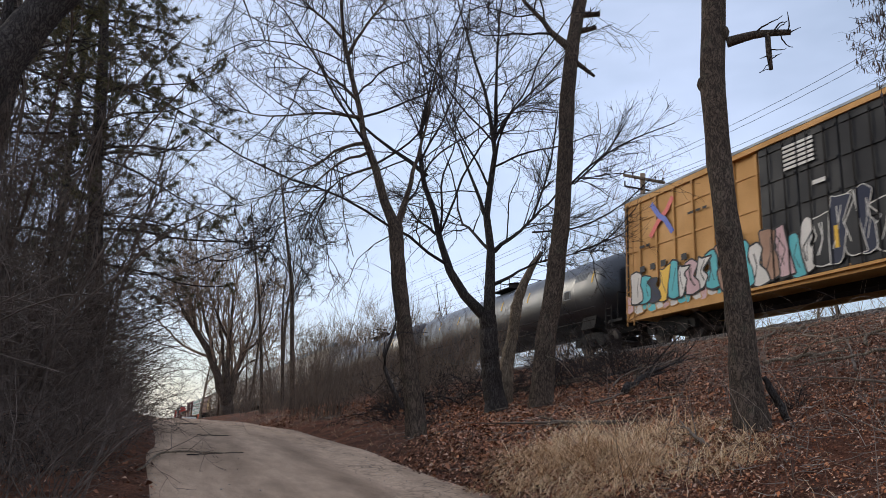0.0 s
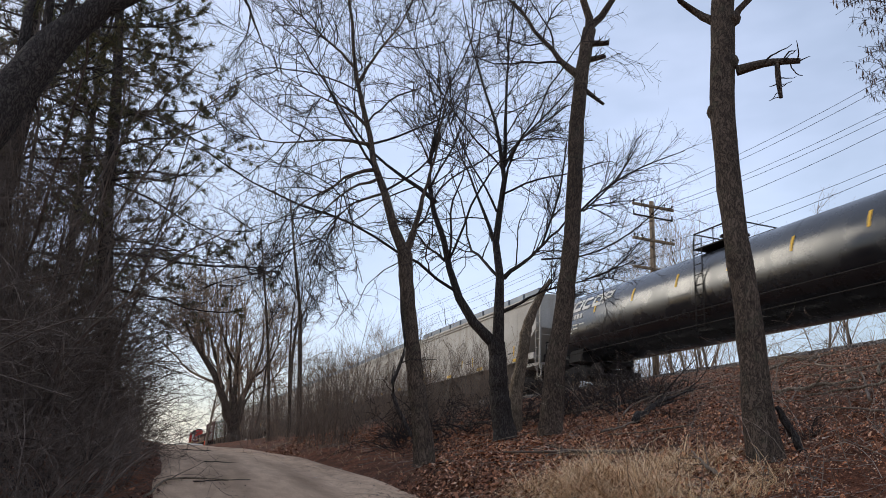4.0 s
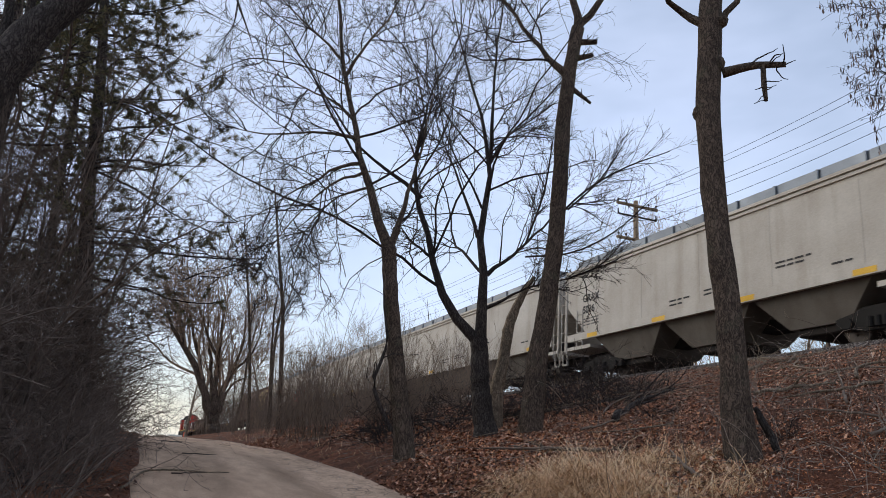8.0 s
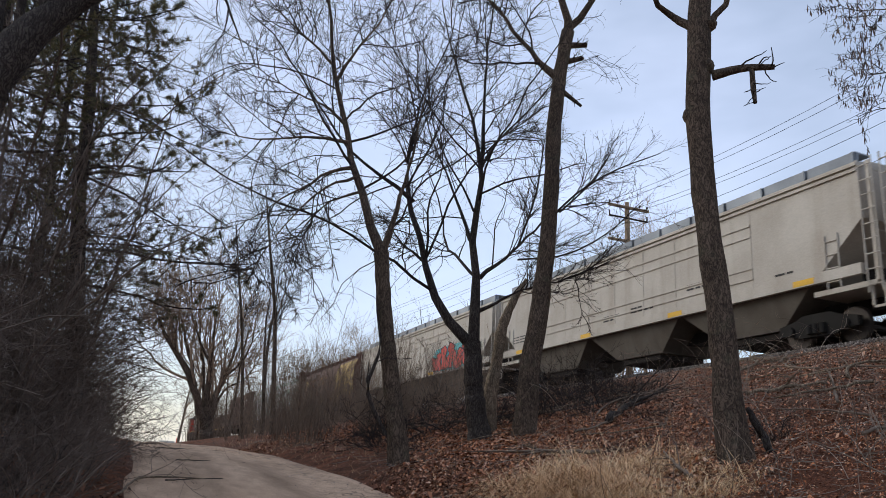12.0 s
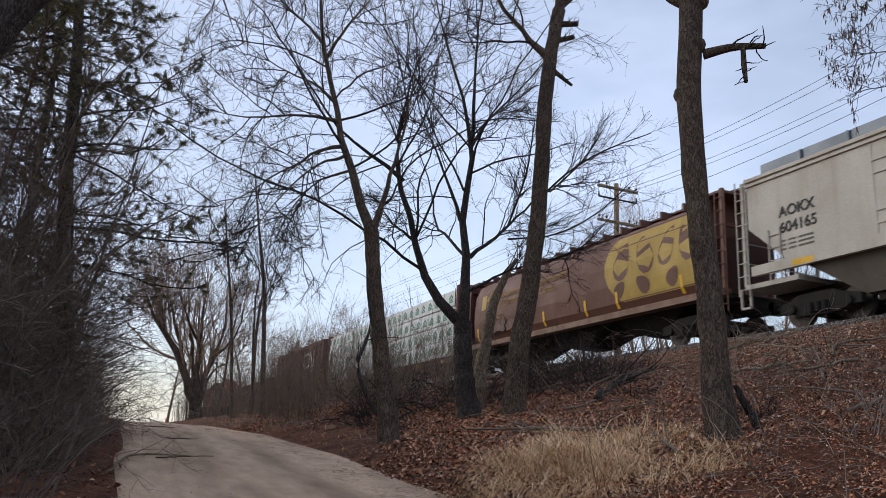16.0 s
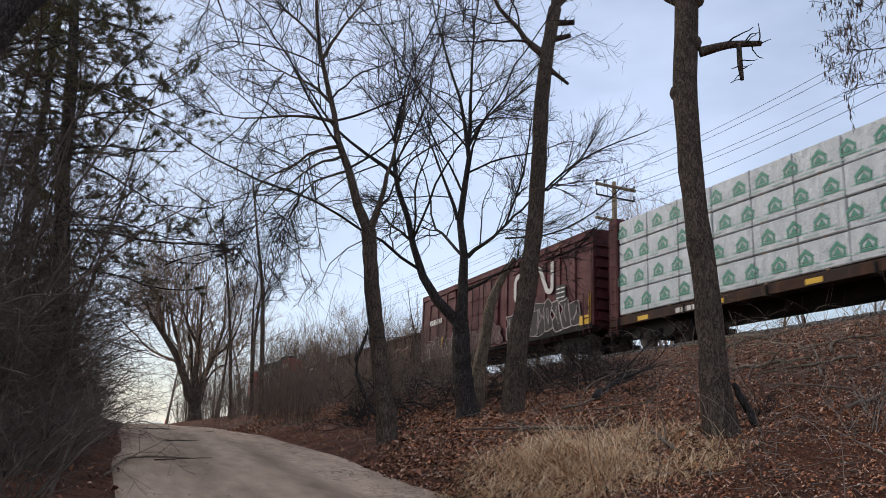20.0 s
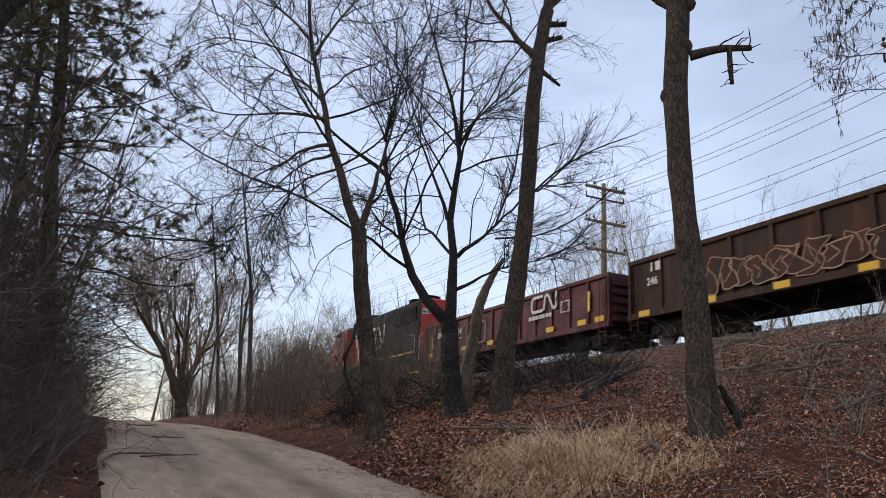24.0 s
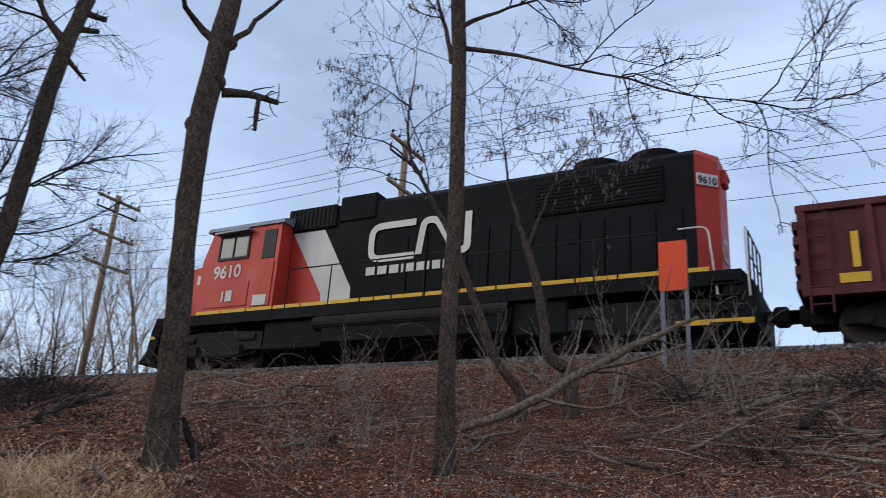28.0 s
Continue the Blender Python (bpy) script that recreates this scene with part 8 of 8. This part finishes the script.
def lumber_car(y0, y1):
    car, h = rail_car("lumber_flatcar", y0, y1, "centre-beam flatcar stacked with white wrapped lumber", "flatcar")
    part("deck", Shape().bevel_box(-1.46, -h, 1.02, 1.46, h, 1.16, 0.02), RUST_DARK, car)
    for xa, xb in ((-1.5, -1.36), (1.36, 1.5)):
        part("side_sill", Shape().box(xa, -h, 0.84, xb, h, 1.06), RUST_DARK, car)
    part("centre_sill", Shape().box(-0.35, -h, 0.55, 0.35, h, 0.98), STEEL_DARK, car)
    part("centre_beam", Shape().box(-0.1, -h + 0.4, 1.14, 0.1, h - 0.4, 4.75), CN_RED, car)
    for e in (-1, 1):
        b = part("bulkhead", Shape().box(-1.5, min(e * h, e * (h - 0.45)), 1.1, 1.5, max(e * h, e * (h - 0.45)), 4.85), CN_RED, car, "ribbed oxide red end bulkhead")
        for z in np.linspace(1.5, 4.4, 5):
            part("bulkhead_rib", Shape().box(-1.35, min(e * h, e * (h + 0.14)), z, 1.35, max(e * h, e * (h + 0.14)), z + 0.22), CN_RED, b)
        for x in (-1.4, -0.1, 1.2):
            part("bulkhead_post", Shape().box(x, min(e * h, e * (h + 0.18)), 1.0, x + 0.2, max(e * h, e * (h + 0.18)), 4.85), CN_RED, b)
        ladder(car, -1.56, e * (h - 0.25) - 0.2, 0.5, 4.7, 0.4, CN_RED, 9)
    rng = np.random.RandomState(2)
    n, L = 5, h - 0.5
    w = 2 * L / n
    house = [(-0.24, 0.0), (-0.24, 0.22), (-0.27, 0.24), (0, 0.47), (0.27, 0.24), (0.24, 0.22), (0.24, 0.0), (0.17, 0.0), (0.17, 0.20), (0, 0.33), (-0.17, 0.20), (-0.17, 0.07), (0.17, 0.07), (0.17, 0.0)]
    for tier in range(4):
        z0 = 1.20 + tier * 0.875
        for i in range(n):
            y = -L + i * w
            jit = rng.uniform(-0.02, 0.02)
            b = part("lumber_pack", Shape().bevel_box(-1.46 + jit, y + 0.012, z0, -0.14, y + w - 0.012, z0 + 0.845, 0.03), WRAP, car, "lumber bundle in printed white wrap")
            part("lumber_pack", Shape().bevel_box(0.14, y + 0.012, z0, 1.46, y + w - 0.012, z0 + 0.845, 0.03), WRAP, car, "lumber bundle in printed white wrap")
            for k in range(5):
                yc = y + w * (0.09 + 0.2 * k) + rng.uniform(-0.05, 0.05) + 0.3 * (tier % 2)
                o = [(yc + a, z0 + 0.2 + c) for a, c in house]
                decal("house_print", o, WRAP_GREEN, b, -1.466 + jit)
                decal("tree_print", [(yc + a, z0 + 0.2 + c) for a, c in ((-0.14, 0.09), (0.0, 0.29), (0.14, 0.09))], WRAP_GREEN, b, -1.466 + jit)
                decal("print_line", rect(yc - 0.42, z0 + 0.20, 0.82, 0.045), WRAP_TINT, b, -1.464 + jit)
                decal("print_line", rect(yc - 0.80, z0 + 0.09, 0.5, 0.03), WRAP_TINT, b, -1.464 + jit)
            part("strap", Shape().box(-1.472 + jit, y + w * 0.33, z0 - 0.01, -1.45, y + w * 0.33 + 0.02, z0 + 0.85), BLACK, b)
            part("strap", Shape().box(-1.472 + jit, y + w * 0.66, z0 - 0.01, -1.45, y + w * 0.66 + 0.02, z0 + 0.85), BLACK, b)
        for i in range(12):
            y = -L + 0.6 + i * (2 * L - 1.2) / 11
            part("dunnage", Shape().box(-1.44, y, z0 - 0.03, -0.2, y + 0.09, z0), BOX_WOOD, car)
    for y in np.linspace(-L, L, 8):
        part("stanchion", Shape().tube([(-1.52, y, 0.8), (-1.52, y, 1.1)], [0.04, 0.04], 6), STEEL_DARK, car)
    for y in np.linspace(-L + 1, L - 1.6, 7):
        decal("reflector", rect(y, 0.88, 0.55, 0.15), YELLOW, car, -1.5)
    bars(L - 3.0, 0.87, [0.2, 0.2, 0.2, 0.2, 0.2], 0.16, WHITE, car, 0.06, -1.5)
    running_gear(car, h, 2.1)


def gondola(y0, y1, label, mat, posts, top, zb, red):
    car, h = rail_car("gondola_car", y0, y1, label, "gondola car")
    for s in (-1, 1):
        part("side", Shape().box(min(s * 1.44, s * 1.5), -h, zb, max(s * 1.44, s * 1.5), h, top), mat, car)
        part("top_chord", Shape().bevel_box(min(s * 1.42, s * 1.58), -h - 0.02, top - 0.06, max(s * 1.42, s * 1.58), h + 0.02, top + 0.1, 0.02), mat, car)
        for i in range(posts + 1):
            y = -h + 0.08 + i * (2 * h - 0.16) / posts
            part("side_post", Shape().slab([(y - 0.09, zb), (y - 0.06, top), (y + 0.06, top), (y + 0.09, zb)], min(s * 1.49, s * 1.57), max(s * 1.49, s * 1.57)), mat, car)
        part("side_sill", Shape().box(min(s * 1.4, s * 1.6), -h, zb - 0.06, max(s * 1.4, s * 1.6), h, zb + 0.14), mat, car)
    part("floor", Shape().box(-1.45, -h, zb, 1.45, h, zb + 0.1), UNDER, car)
    part("centre_sill", Shape().box(-0.32, -h, 0.6, 0.32, h, zb), UNDER, car)
    for i in range(9):
        y = -h + 1.0 + i * (2 * h - 2) / 8
        part("crossbearer", Shape().prism([(-1.4, zb), (-1.4, zb - 0.1), (-0.4, 0.65), (0.4, 0.65), (1.4, zb - 0.1), (1.4, zb)], y - 0.06, y + 0.06), UNDER, car)
    for e in (-1, 1):
        part("end_wall", Shape().box(-1.5, min(e * h, e * (h - 0.06)), zb, 1.5, max(e * h, e * (h - 0.06)), top + 0.08), mat, car)
        for i in range(5):
            z = zb + 0.15 + i * (top - zb - 0.2) / 5
            part("end_corrugation", Shape().prism([(-1.4, z), (-1.34, z + 0.2), (1.34, z + 0.2), (1.4, z)], min(e * h, e * (h + 0.12)), max(e * h, e * (h + 0.12))), mat, car)
        ladder(car, -1.6, e * (h - 0.35) - 0.2, 0.5, top - 0.1, 0.4, mat, 6)
    rng = np.random.RandomState(6 + red)
    if red:
        band_emblem(-2.85, 1.98, 2.0, 0.72, WHITE, car, -1.575)
        bars(-2.7, 1.72, [0.2, 0.2, 0.2, 0.04, 0.16, 0.16, 0.04, 0.16, 0.16], 0.16, WHITE, car, 0.05, -1.575)
        lettering("13", 5.45, 1.95, 0.42, WHITE, car, -1.575)
        lettering("5114", 4.55, 1.95, 0.42, WHITE, car, -1.575)
        bars(6.5, 1.98, [0.22, 0.22], 0.28, WHITE, car, 0.1, -1.575)
        bars(4.4, 1.72, [0.4, 0.3], 0.06, WHITE, car, 0.1, -1.575)
        bars(4.3, 1.58, [0.35], 0.06, WHITE, car, 0.1, -1.575)
        decal("placard", rect(-5.7, 1.75, 0.6, 0.45), WHITE, car, -1.572)
        decal("placard", rect(-5.66, 1.79, 0.52, 0.37), CN_RED, car, -1.577)
        for k, (a, b) in enumerate(((3.1, 2.3), (1.9, 1.2))):
            ribbon(rounded([(a, 1.25), (a, 2.35), (b, 2.35), (b, 1.75), (a, 1.7)] if k == 0 else [(a, 1.3), (a, 2.3), (b, 2.3), (b, 1.3), (a, 1.3)], 0.3), 0.07, FADED, car, -1.578, "graffiti")
        decal("reflector", rect(-7.05, 1.55, 0.14, 0.75), YELLOW, car, -1.578)
        decal("reflector", rect(h - 1.1, 1.4, 0.14, 0.75), YELLOW, car, -1.578)
        ys = (-h + 0.5, -h + 1.6, -4.4, 0.6, 3.3, 4.9, h - 1.0)
    else:
        lettering("246", 7.6, 1.95, 0.36, WHITE, car, -1.575)
        lettering("030", 6.0, 1.95, 0.36, WHITE, car, -1.575)
        bars(7.4, 2.4, [0.08, 0.24], 0.3, WHITE, car, 0.16, -1.575)
        spray_piece(car, -1.2, 4.9, 1.15, 2.2, -1.576, 34, 10, RUST_DARK, SPRAY_TAN, 0.55)
        spray_piece(car, -4.2, -1.6, 1.3, 2.3, -1.576, 35, 5, RUST_DARK, SPRAY_TAN, 0.5)
        spray_piece(car, -8.0, -5.2, 1.2, 2.3, -1.576, 36, 4, RUST_DARK, SPRAY_TAN, 0.8)
        ys = (h - 0.9, h - 3.9, 2.0, -0.6, -3.2, -6.0)
    for y in ys:
        decal("reflector", rect(y - 0.25, zb - 0.02 if not red else zb + 0.16, 0.55, 0.2), YELLOW, car, -1.606)
    running_gear(car, h)


def engine(y0, y1):
    car, h = rail_car("locomotive", y0, y1, "red, white and black diesel engine with wide cab", "locomotive")
    h = 9.15
    X = -1.53
    part("frame", Shape().box(-1.5, -8.6, 1.28, 1.5, 9.0, 1.60), ENGINE_BLACK, car)
    for i in range(15):
        y = 7.3 - i * 1.02
        decal("sill_stripe", rect(y - 0.97, 1.60, 0.97, 0.10), YELLOW, car, -1.5, "yellow reflective sill stripe")
    # long hood, with its rear end in red
    part("long_hood", Shape().prism([(-0.95, 1.6), (-0.95, 4.72), (-0.72, 4.92), (0.72, 4.92), (0.95, 4.72), (0.95, 1.6)], -7.62, 4.3), ENGINE_BLACK, car, "black hood")
    ring = [(-0.952, 1.6), (-0.952, 4.72), (-0.72, 4.922), (0.72, 4.922), (0.952, 4.72), (0.952, 1.6)]
    face = [(-0.52, 1.6), (-0.52, 4.6), (-0.42, 4.78), (0.42, 4.78), (0.52, 4.6), (0.52, 1.6)]
    part("hood_end", Shape().add([(x, -7.622, z) for x, z in ring] + [(x, -8.08, z) for x, z in face], [(i, 6 + i, 6 + (i + 1) % 6, (i + 1) % 6) for i in range(6)] + [tuple(range(6, 12)), tuple(reversed(range(6)))]), ENGINE_RED, car, "red chamfered hood end")
    slant = Matrix.Translation((-0.745, -7.86, 4.07)) @ Euler((0, 0, math.atan2(-0.458, 0.432))).to_matrix().to_4x4()
    part("number_board", Shape().box(-0.27, -0.03, -0.15, 0.27, 0.02, 0.15, slant), WHITE, car)
    digits = lettering("9610", 0, -0.1, 0.25, BLACK, car, 0.0, "lettering", True)
    digits.matrix_local = slant @ Matrix.Translation((-0.26, -0.028, 0))
    part("headlight", Shape().bevel_box(-0.2, -8.2, 4.15, 0.2, -8.06, 4.55, 0.03).disc((-0.09, -8.21, 4.36), (0, 1, 0), 0.075, 0.05, 12).disc((0.09, -8.21, 4.36), (0, 1, 0), 0.075, 0.05, 12), ENGINE_RED, car)
    for i in range(13):
        y = 0.7 - i * 0.62
        part("hood_door", Shape().bevel_box(-0.985, y - 0.58, 1.72, -0.94, y, 3.55 if i < 6 else 3.35, 0.012), ENGINE_BLACK, car)
    part("radiator_grille", Shape().bevel_box(-1.0, -6.9, 3.6, -0.94, -3.6, 4.55, 0.02), ENGINE_BLACK, car)
    for i in range(9):
        part("grille_slat", Shape().box(-1.02, -6.85, 3.66 + i * 0.1, -0.995, -3.65, 3.70 + i * 0.1), ENGINE_BLACK, car)
    for y in (-5.0, -6.5, 2.4):
        part("roof_fan", Shape().tube([(0, y, 4.88), (0, y, 5.18), (0, y, 5.24)], [0.66, 0.66, 0.5], 24), ENGINE_BLACK, car)
    part("exhaust_stack", Shape().bevel_box(-0.25, -1.2, 4.9, 0.25, -0.5, 5.15, 0.03), ENGINE_BLACK, car)
    part("blower_box", Shape().bevel_box(-1.0, 1.3, 4.25, 1.0, 2.6, 5.06, 0.04), ENGINE_BLACK, car)
    part("intake_grille", Shape().bevel_box(-1.04, 2.7, 4.15, 1.04, 4.5, 4.86, 0.03), UNDER, car)
    for i in range(11):
        part("grille_slat", Shape().box(-1.06, 2.78 + i * 0.155, 4.22, -1.035, 2.82 + i * 0.155, 4.8), ENGINE_BLACK, car)
    # the slanting white panels
    decal("white_panel", [(4.28, 4.10), (3.1, 4.10), (1.95, 2.2), (1.95, 1.7), (2.95, 1.7), (3.0, 2.1)], WHITE, car, -0.955, "white slanting band")
    decal("red_panel", [(4.28, 4.10), (3.0, 2.1), (2.95, 1.7), (4.28, 1.7)], ENGINE_RED, car, -0.958, "red slanting band")
    # cab
    cab = part("cab", Shape().slab([(4.3, 1.62), (4.3, 4.35), (7.05, 4.22), (7.35, 3.35), (7.35, 1.62)], -1.5, 1.5), ENGINE_RED, car, "red cab")
    part("cab_roof", Shape().prism([(-1.56, 4.28), (-1.5, 4.42), (-0.7, 4.68), (0.7, 4.68), (1.5, 4.42), (1.56, 4.28)], 4.2, 7.3), GALV, cab, "grey cab roof")
    win = part("side_window", Shape().box(-1.515, 5.55, 3.36, -1.495, 6.65, 4.02), GLASS_DARK, cab, "cab side window")
    part("window_frame", Shape().box(-1.535, 5.48, 3.28, -1.50, 6.72, 3.36).box(-1.535, 5.48, 4.02, -1.50, 6.72, 4.10).box(-1.535, 5.48, 3.36, -1.50, 5.55, 4.02).box(-1.535, 6.65, 3.36, -1.50, 6.72, 4.02).box(-1.535, 6.08, 3.36, -1.50, 6.13, 4.02), BLACK, win)
    part("sunshade", Shape().slab([(5.4, 4.18), (5.4, 4.12), (6.8, 4.10), (6.8, 4.16)], -1.75, -1.5), GALV, cab)
    part("rear_window", Shape().bevel_box(-1.52, 4.45, 3.2, -1.49, 4.95, 4.12, 0.01), BLACK, cab)
    part("cab_door", Shape().bevel_box(-1.525, 4.42, 1.72, -1.495, 5.1, 3.1, 0.012), ENGINE_RED, cab)
    part("windscreen", Shape().slab([(7.1, 4.1), (7.33, 3.42), (7.36, 3.43), (7.13, 4.11)], -1.3, 1.3), GLASS_DARK, cab)
    part("tool_hatch", Shape().bevel_box(-1.522, 5.3, 1.78, -1.495, 7.0, 2.55, 0.012), ENGINE_RED, cab)
    lettering("9610", 6.82, 2.72, 0.56, WHITE, cab, -1.505)
    bars(6.32, 1.95, [0.07, 0.26], 0.34, WHITE, cab, 0.09, -1.53)
    decal("step_light", rect(4.55, 1.75, 0.5, 0.32), WHITE, cab, -1.53)
    part("nose", Shape().slab([(7.3, 1.62), (7.3, 3.38), (8.15, 3.2), (8.45, 2.9), (8.5, 1.62)], -1.2, 1.2), ENGINE_RED, car, "red short nose")
    decal("nose_panel", rect(7.45, 2.7, 0.35, 0.3), WHITE, car, -1.2)
    part("pilot", Shape().slab([(9.0, 1.6), (9.15, 1.3), (9.25, 0.55), (9.55, 0.18), (8.95, 0.18), (8.7, 1.6)], -1.45, 1.45), ENGINE_BLACK, car, "black snowplough pilot")
    decal("pilot_stripe", rect(8.98, 0.95, 0.2, 0.1), YELLOW, car, -1.452)
    part("rear_pilot", Shape().slab([(-8.6, 1.6), (-8.85, 1.3), (-8.85, 0.4), (-8.2, 0.4), (-8.2, 1.6)], -1.45, 1.45), ENGINE_BLACK, car)
    decal("pilot_stripe", rect(-8.8, 0.42, 1.6, 0.12), YELLOW, car, -1.46)
    for y0_, y1_ in ((-8.55, -7.9), (8.45, 9.0)):
        for k in range(4):
            part("step", Shape().box(-1.5, y0_, 0.42 + 0.3 * k, -1.1, y1_, 0.46 + 0.3 * k), ENGINE_BLACK, car)
    # fuel tank, air reservoirs
    part("fuel_tank", Shape().prism([(-1.4, 1.28), (-1.48, 1.0), (-1.48, 0.55), (-1.15, 0.32), (1.15, 0.32), (1.48, 0.55), (1.48, 1.0), (1.4, 1.28)], -3.2, 2.4), ENGINE_BLACK, car)
    for y0_, y1_ in ((-4.7, -3.25), (2.45, 4.6)):
        part("equipment_box", Shape().bevel_box(-1.36, y0_, 0.42, 1.36, y1_, 1.28, 0.05), ENGINE_BLACK, car)
    part("air_reservoir", Shape().tube([(-1.38, -3.2, 1.1), (-1.38, 2.7, 1.1)], [0.2, 0.2], 14), STEEL_DARK, car)
    # hand rails with stanchions
    rail = Shape().tube([(-1.5, 3.9, 2.75), (-1.5, -1.6, 2.75), (-1.5, -2.0, 2.6), (-1.5, -6.9, 2.6)], [0.02] * 4, 6)
    part("handrail", rail, STEEL_DARK, car)
    for y in np.linspace(3.8, -6.9, 8):
        part("stanchion", Shape().tube([(-1.5, y, 1.6), (-1.5, y, 2.72 if y > -1.7 else 2.58)], [0.02, 0.02], 6), STEEL_DARK, car)
    part("end_rail", Shape().tube(rounded3([(-1.46, -7.3, 2.65), (-1.46, -7.95, 2.65), (-1.46, -8.1, 1.0)]), [0.022] * 9, 6).tube(rounded3([(-1.46, -8.75, 1.0), (-1.46, -8.7, 2.6), (-0.9, -8.7, 2.6)]), [0.022] * 9, 6), WHITE, car, "white grab rail")
    for x in (-0.9, -0.3, 0.3, 0.9):
        part("stanchion", Shape().tube([(x, -8.7, 1.5), (x, -8.7, 2.65)], [0.02, 0.02], 6), STEEL_DARK, car)
    part("end_chain_rail", Shape().tube([(-0.9, -8.7, 2.65), (0.9, -8.7, 2.65)], [0.02, 0.02], 6).tube([(-0.9, -8.7, 2.1), (0.9, -8.7, 2.1)], [0.015, 0.015], 6), STEEL_DARK, car)
    band_emblem(1.45, 2.86, 3.35, 1.18, WHITE, car, -0.99)
    bars(1.45, 2.5, [0.3, 0.3, 0.3, 0.07, 0.24, 0.24, 0.07, 0.24, 0.24], 0.24, WHITE, car, 0.09, -0.99)
    ribbon_end = Shape().box(-0.42, -8.10, 2.2, -0.32, -8.078, 2.75).box(-0.42, -8.10, 2.66, 0.1, -8.078, 2.75).box(-0.42, -8.10, 2.2, 0.1, -8.078, 2.3)
    part("emblem", ribbon_end, WHITE, car)
    part("horn", Shape().tube([(0.2, 5.6, 4.66), (0.2, 6.2, 4.8)], [0.05, 0.09], 10), STEEL_DARK, car)
    running_gear(car, h, 2.75)
    for e in (-1, 1):
        y = e * (h - 2.75)
        for x in (-1.32, 1.2):
            fr = part("truck_frame", Shape().slab([(y - 1.75, 0.5), (y - 1.75, 1.0), (y - 0.6, 1.08), (y + 0.6, 1.08), (y + 1.75, 1.0), (y + 1.75, 0.5), (y + 1.2, 0.5), (y + 0.9, 0.34), (y - 0.9, 0.34), (y - 1.2, 0.5)], x, x + 0.12), UNDER, car)
            for a in (-1.2, 1.2):
                part("brake_cylinder", Shape().tube([(x + 0.06, y + a - 0.3, 0.85), (x + 0.06, y + a + 0.3, 0.85)], [0.13, 0.13], 10), STEEL_DARK, fr)
                part("journal_box", Shape().bevel_box(x - 0.1, y + a * 0.72 - 0.18, 0.3, x + 0.1, y + a * 0.72 + 0.18, 0.66, 0.04), UNDER, fr)
        part("traction_motor", Shape().bevel_box(-0.6, y - 1.5, 0.25, 0.6, y + 1.5, 1.2, 0.08), UNDER, car)


def rounded3(corners, r=0.2):
    a, b, c = [Vector(p) for p in corners]
    p, q = b + (a - b).normalized() * r, b + (c - b).normalized() * r
    mid = [p * (1 - t) ** 2 + b * 2 * t * (1 - t) + q * t * t for t in (0, 1 / 6, 2 / 6, 3 / 6, 4 / 6, 5 / 6, 1)]
    return [a, *mid, c]


orange_boxcar(4.0, 24.6)
tank_car(24.6, 47.5, "long faded black tank car with domed ends", TANK_GREY, False)
tank_car(47.5, 69.4, "glossy black tank car with white block lettering", TANK_BLACK, True)
grey_hopper(69.4, 87.1, "pale grey covered hopper with slanted ends", "GRAX", "5050")
grey_hopper(87.1, 104.2, "grey covered hopper with black reporting marks", "GRAX", "5036")
grey_hopper(104.2, 126.7, "long grey covered hopper streaked with grime", "AOKX", "604150")
grey_hopper(126.7, 147.4, "long grey covered hopper with welded side ribs", ribs=True)
grey_hopper(147.4, 169.2, "long grey covered hopper with red graffiti", "AOKX", "604165", ribs=True, red=True)
brown_hopper(169.2, 188.0)
lumber_car(188.0, 213.9)
red_boxcar(213.9, 231.8)
gondola(231.8, 250.1, "dark rusted high-sided gondola with faded graffiti", RUST_DARK, 11, 2.85, 0.95, 0)
gondola(250.1, 267.6, "oxide red ribbed gondola with white emblem", CN_RED, 13, 2.74, 0.92, 1)
engine(267.6, 286.0)


def motions():
    """The whole train runs past at an even speed; every wheel rolls with it."""
    for car, y in MOVERS:
        walk(car, [(t, pose(RAIL_X, y - SPEED * t, RAIL_Z)) for t in range(0, 29, 4)])
    turn = math.degrees(SPEED / 0.46) * 2 / FPS
    for wheelset, y, z in ROLLERS:
        walk(wheelset, [(k * 2 / FPS, pose(0, y, z, turn * k)) for k in range(421)])


motions()
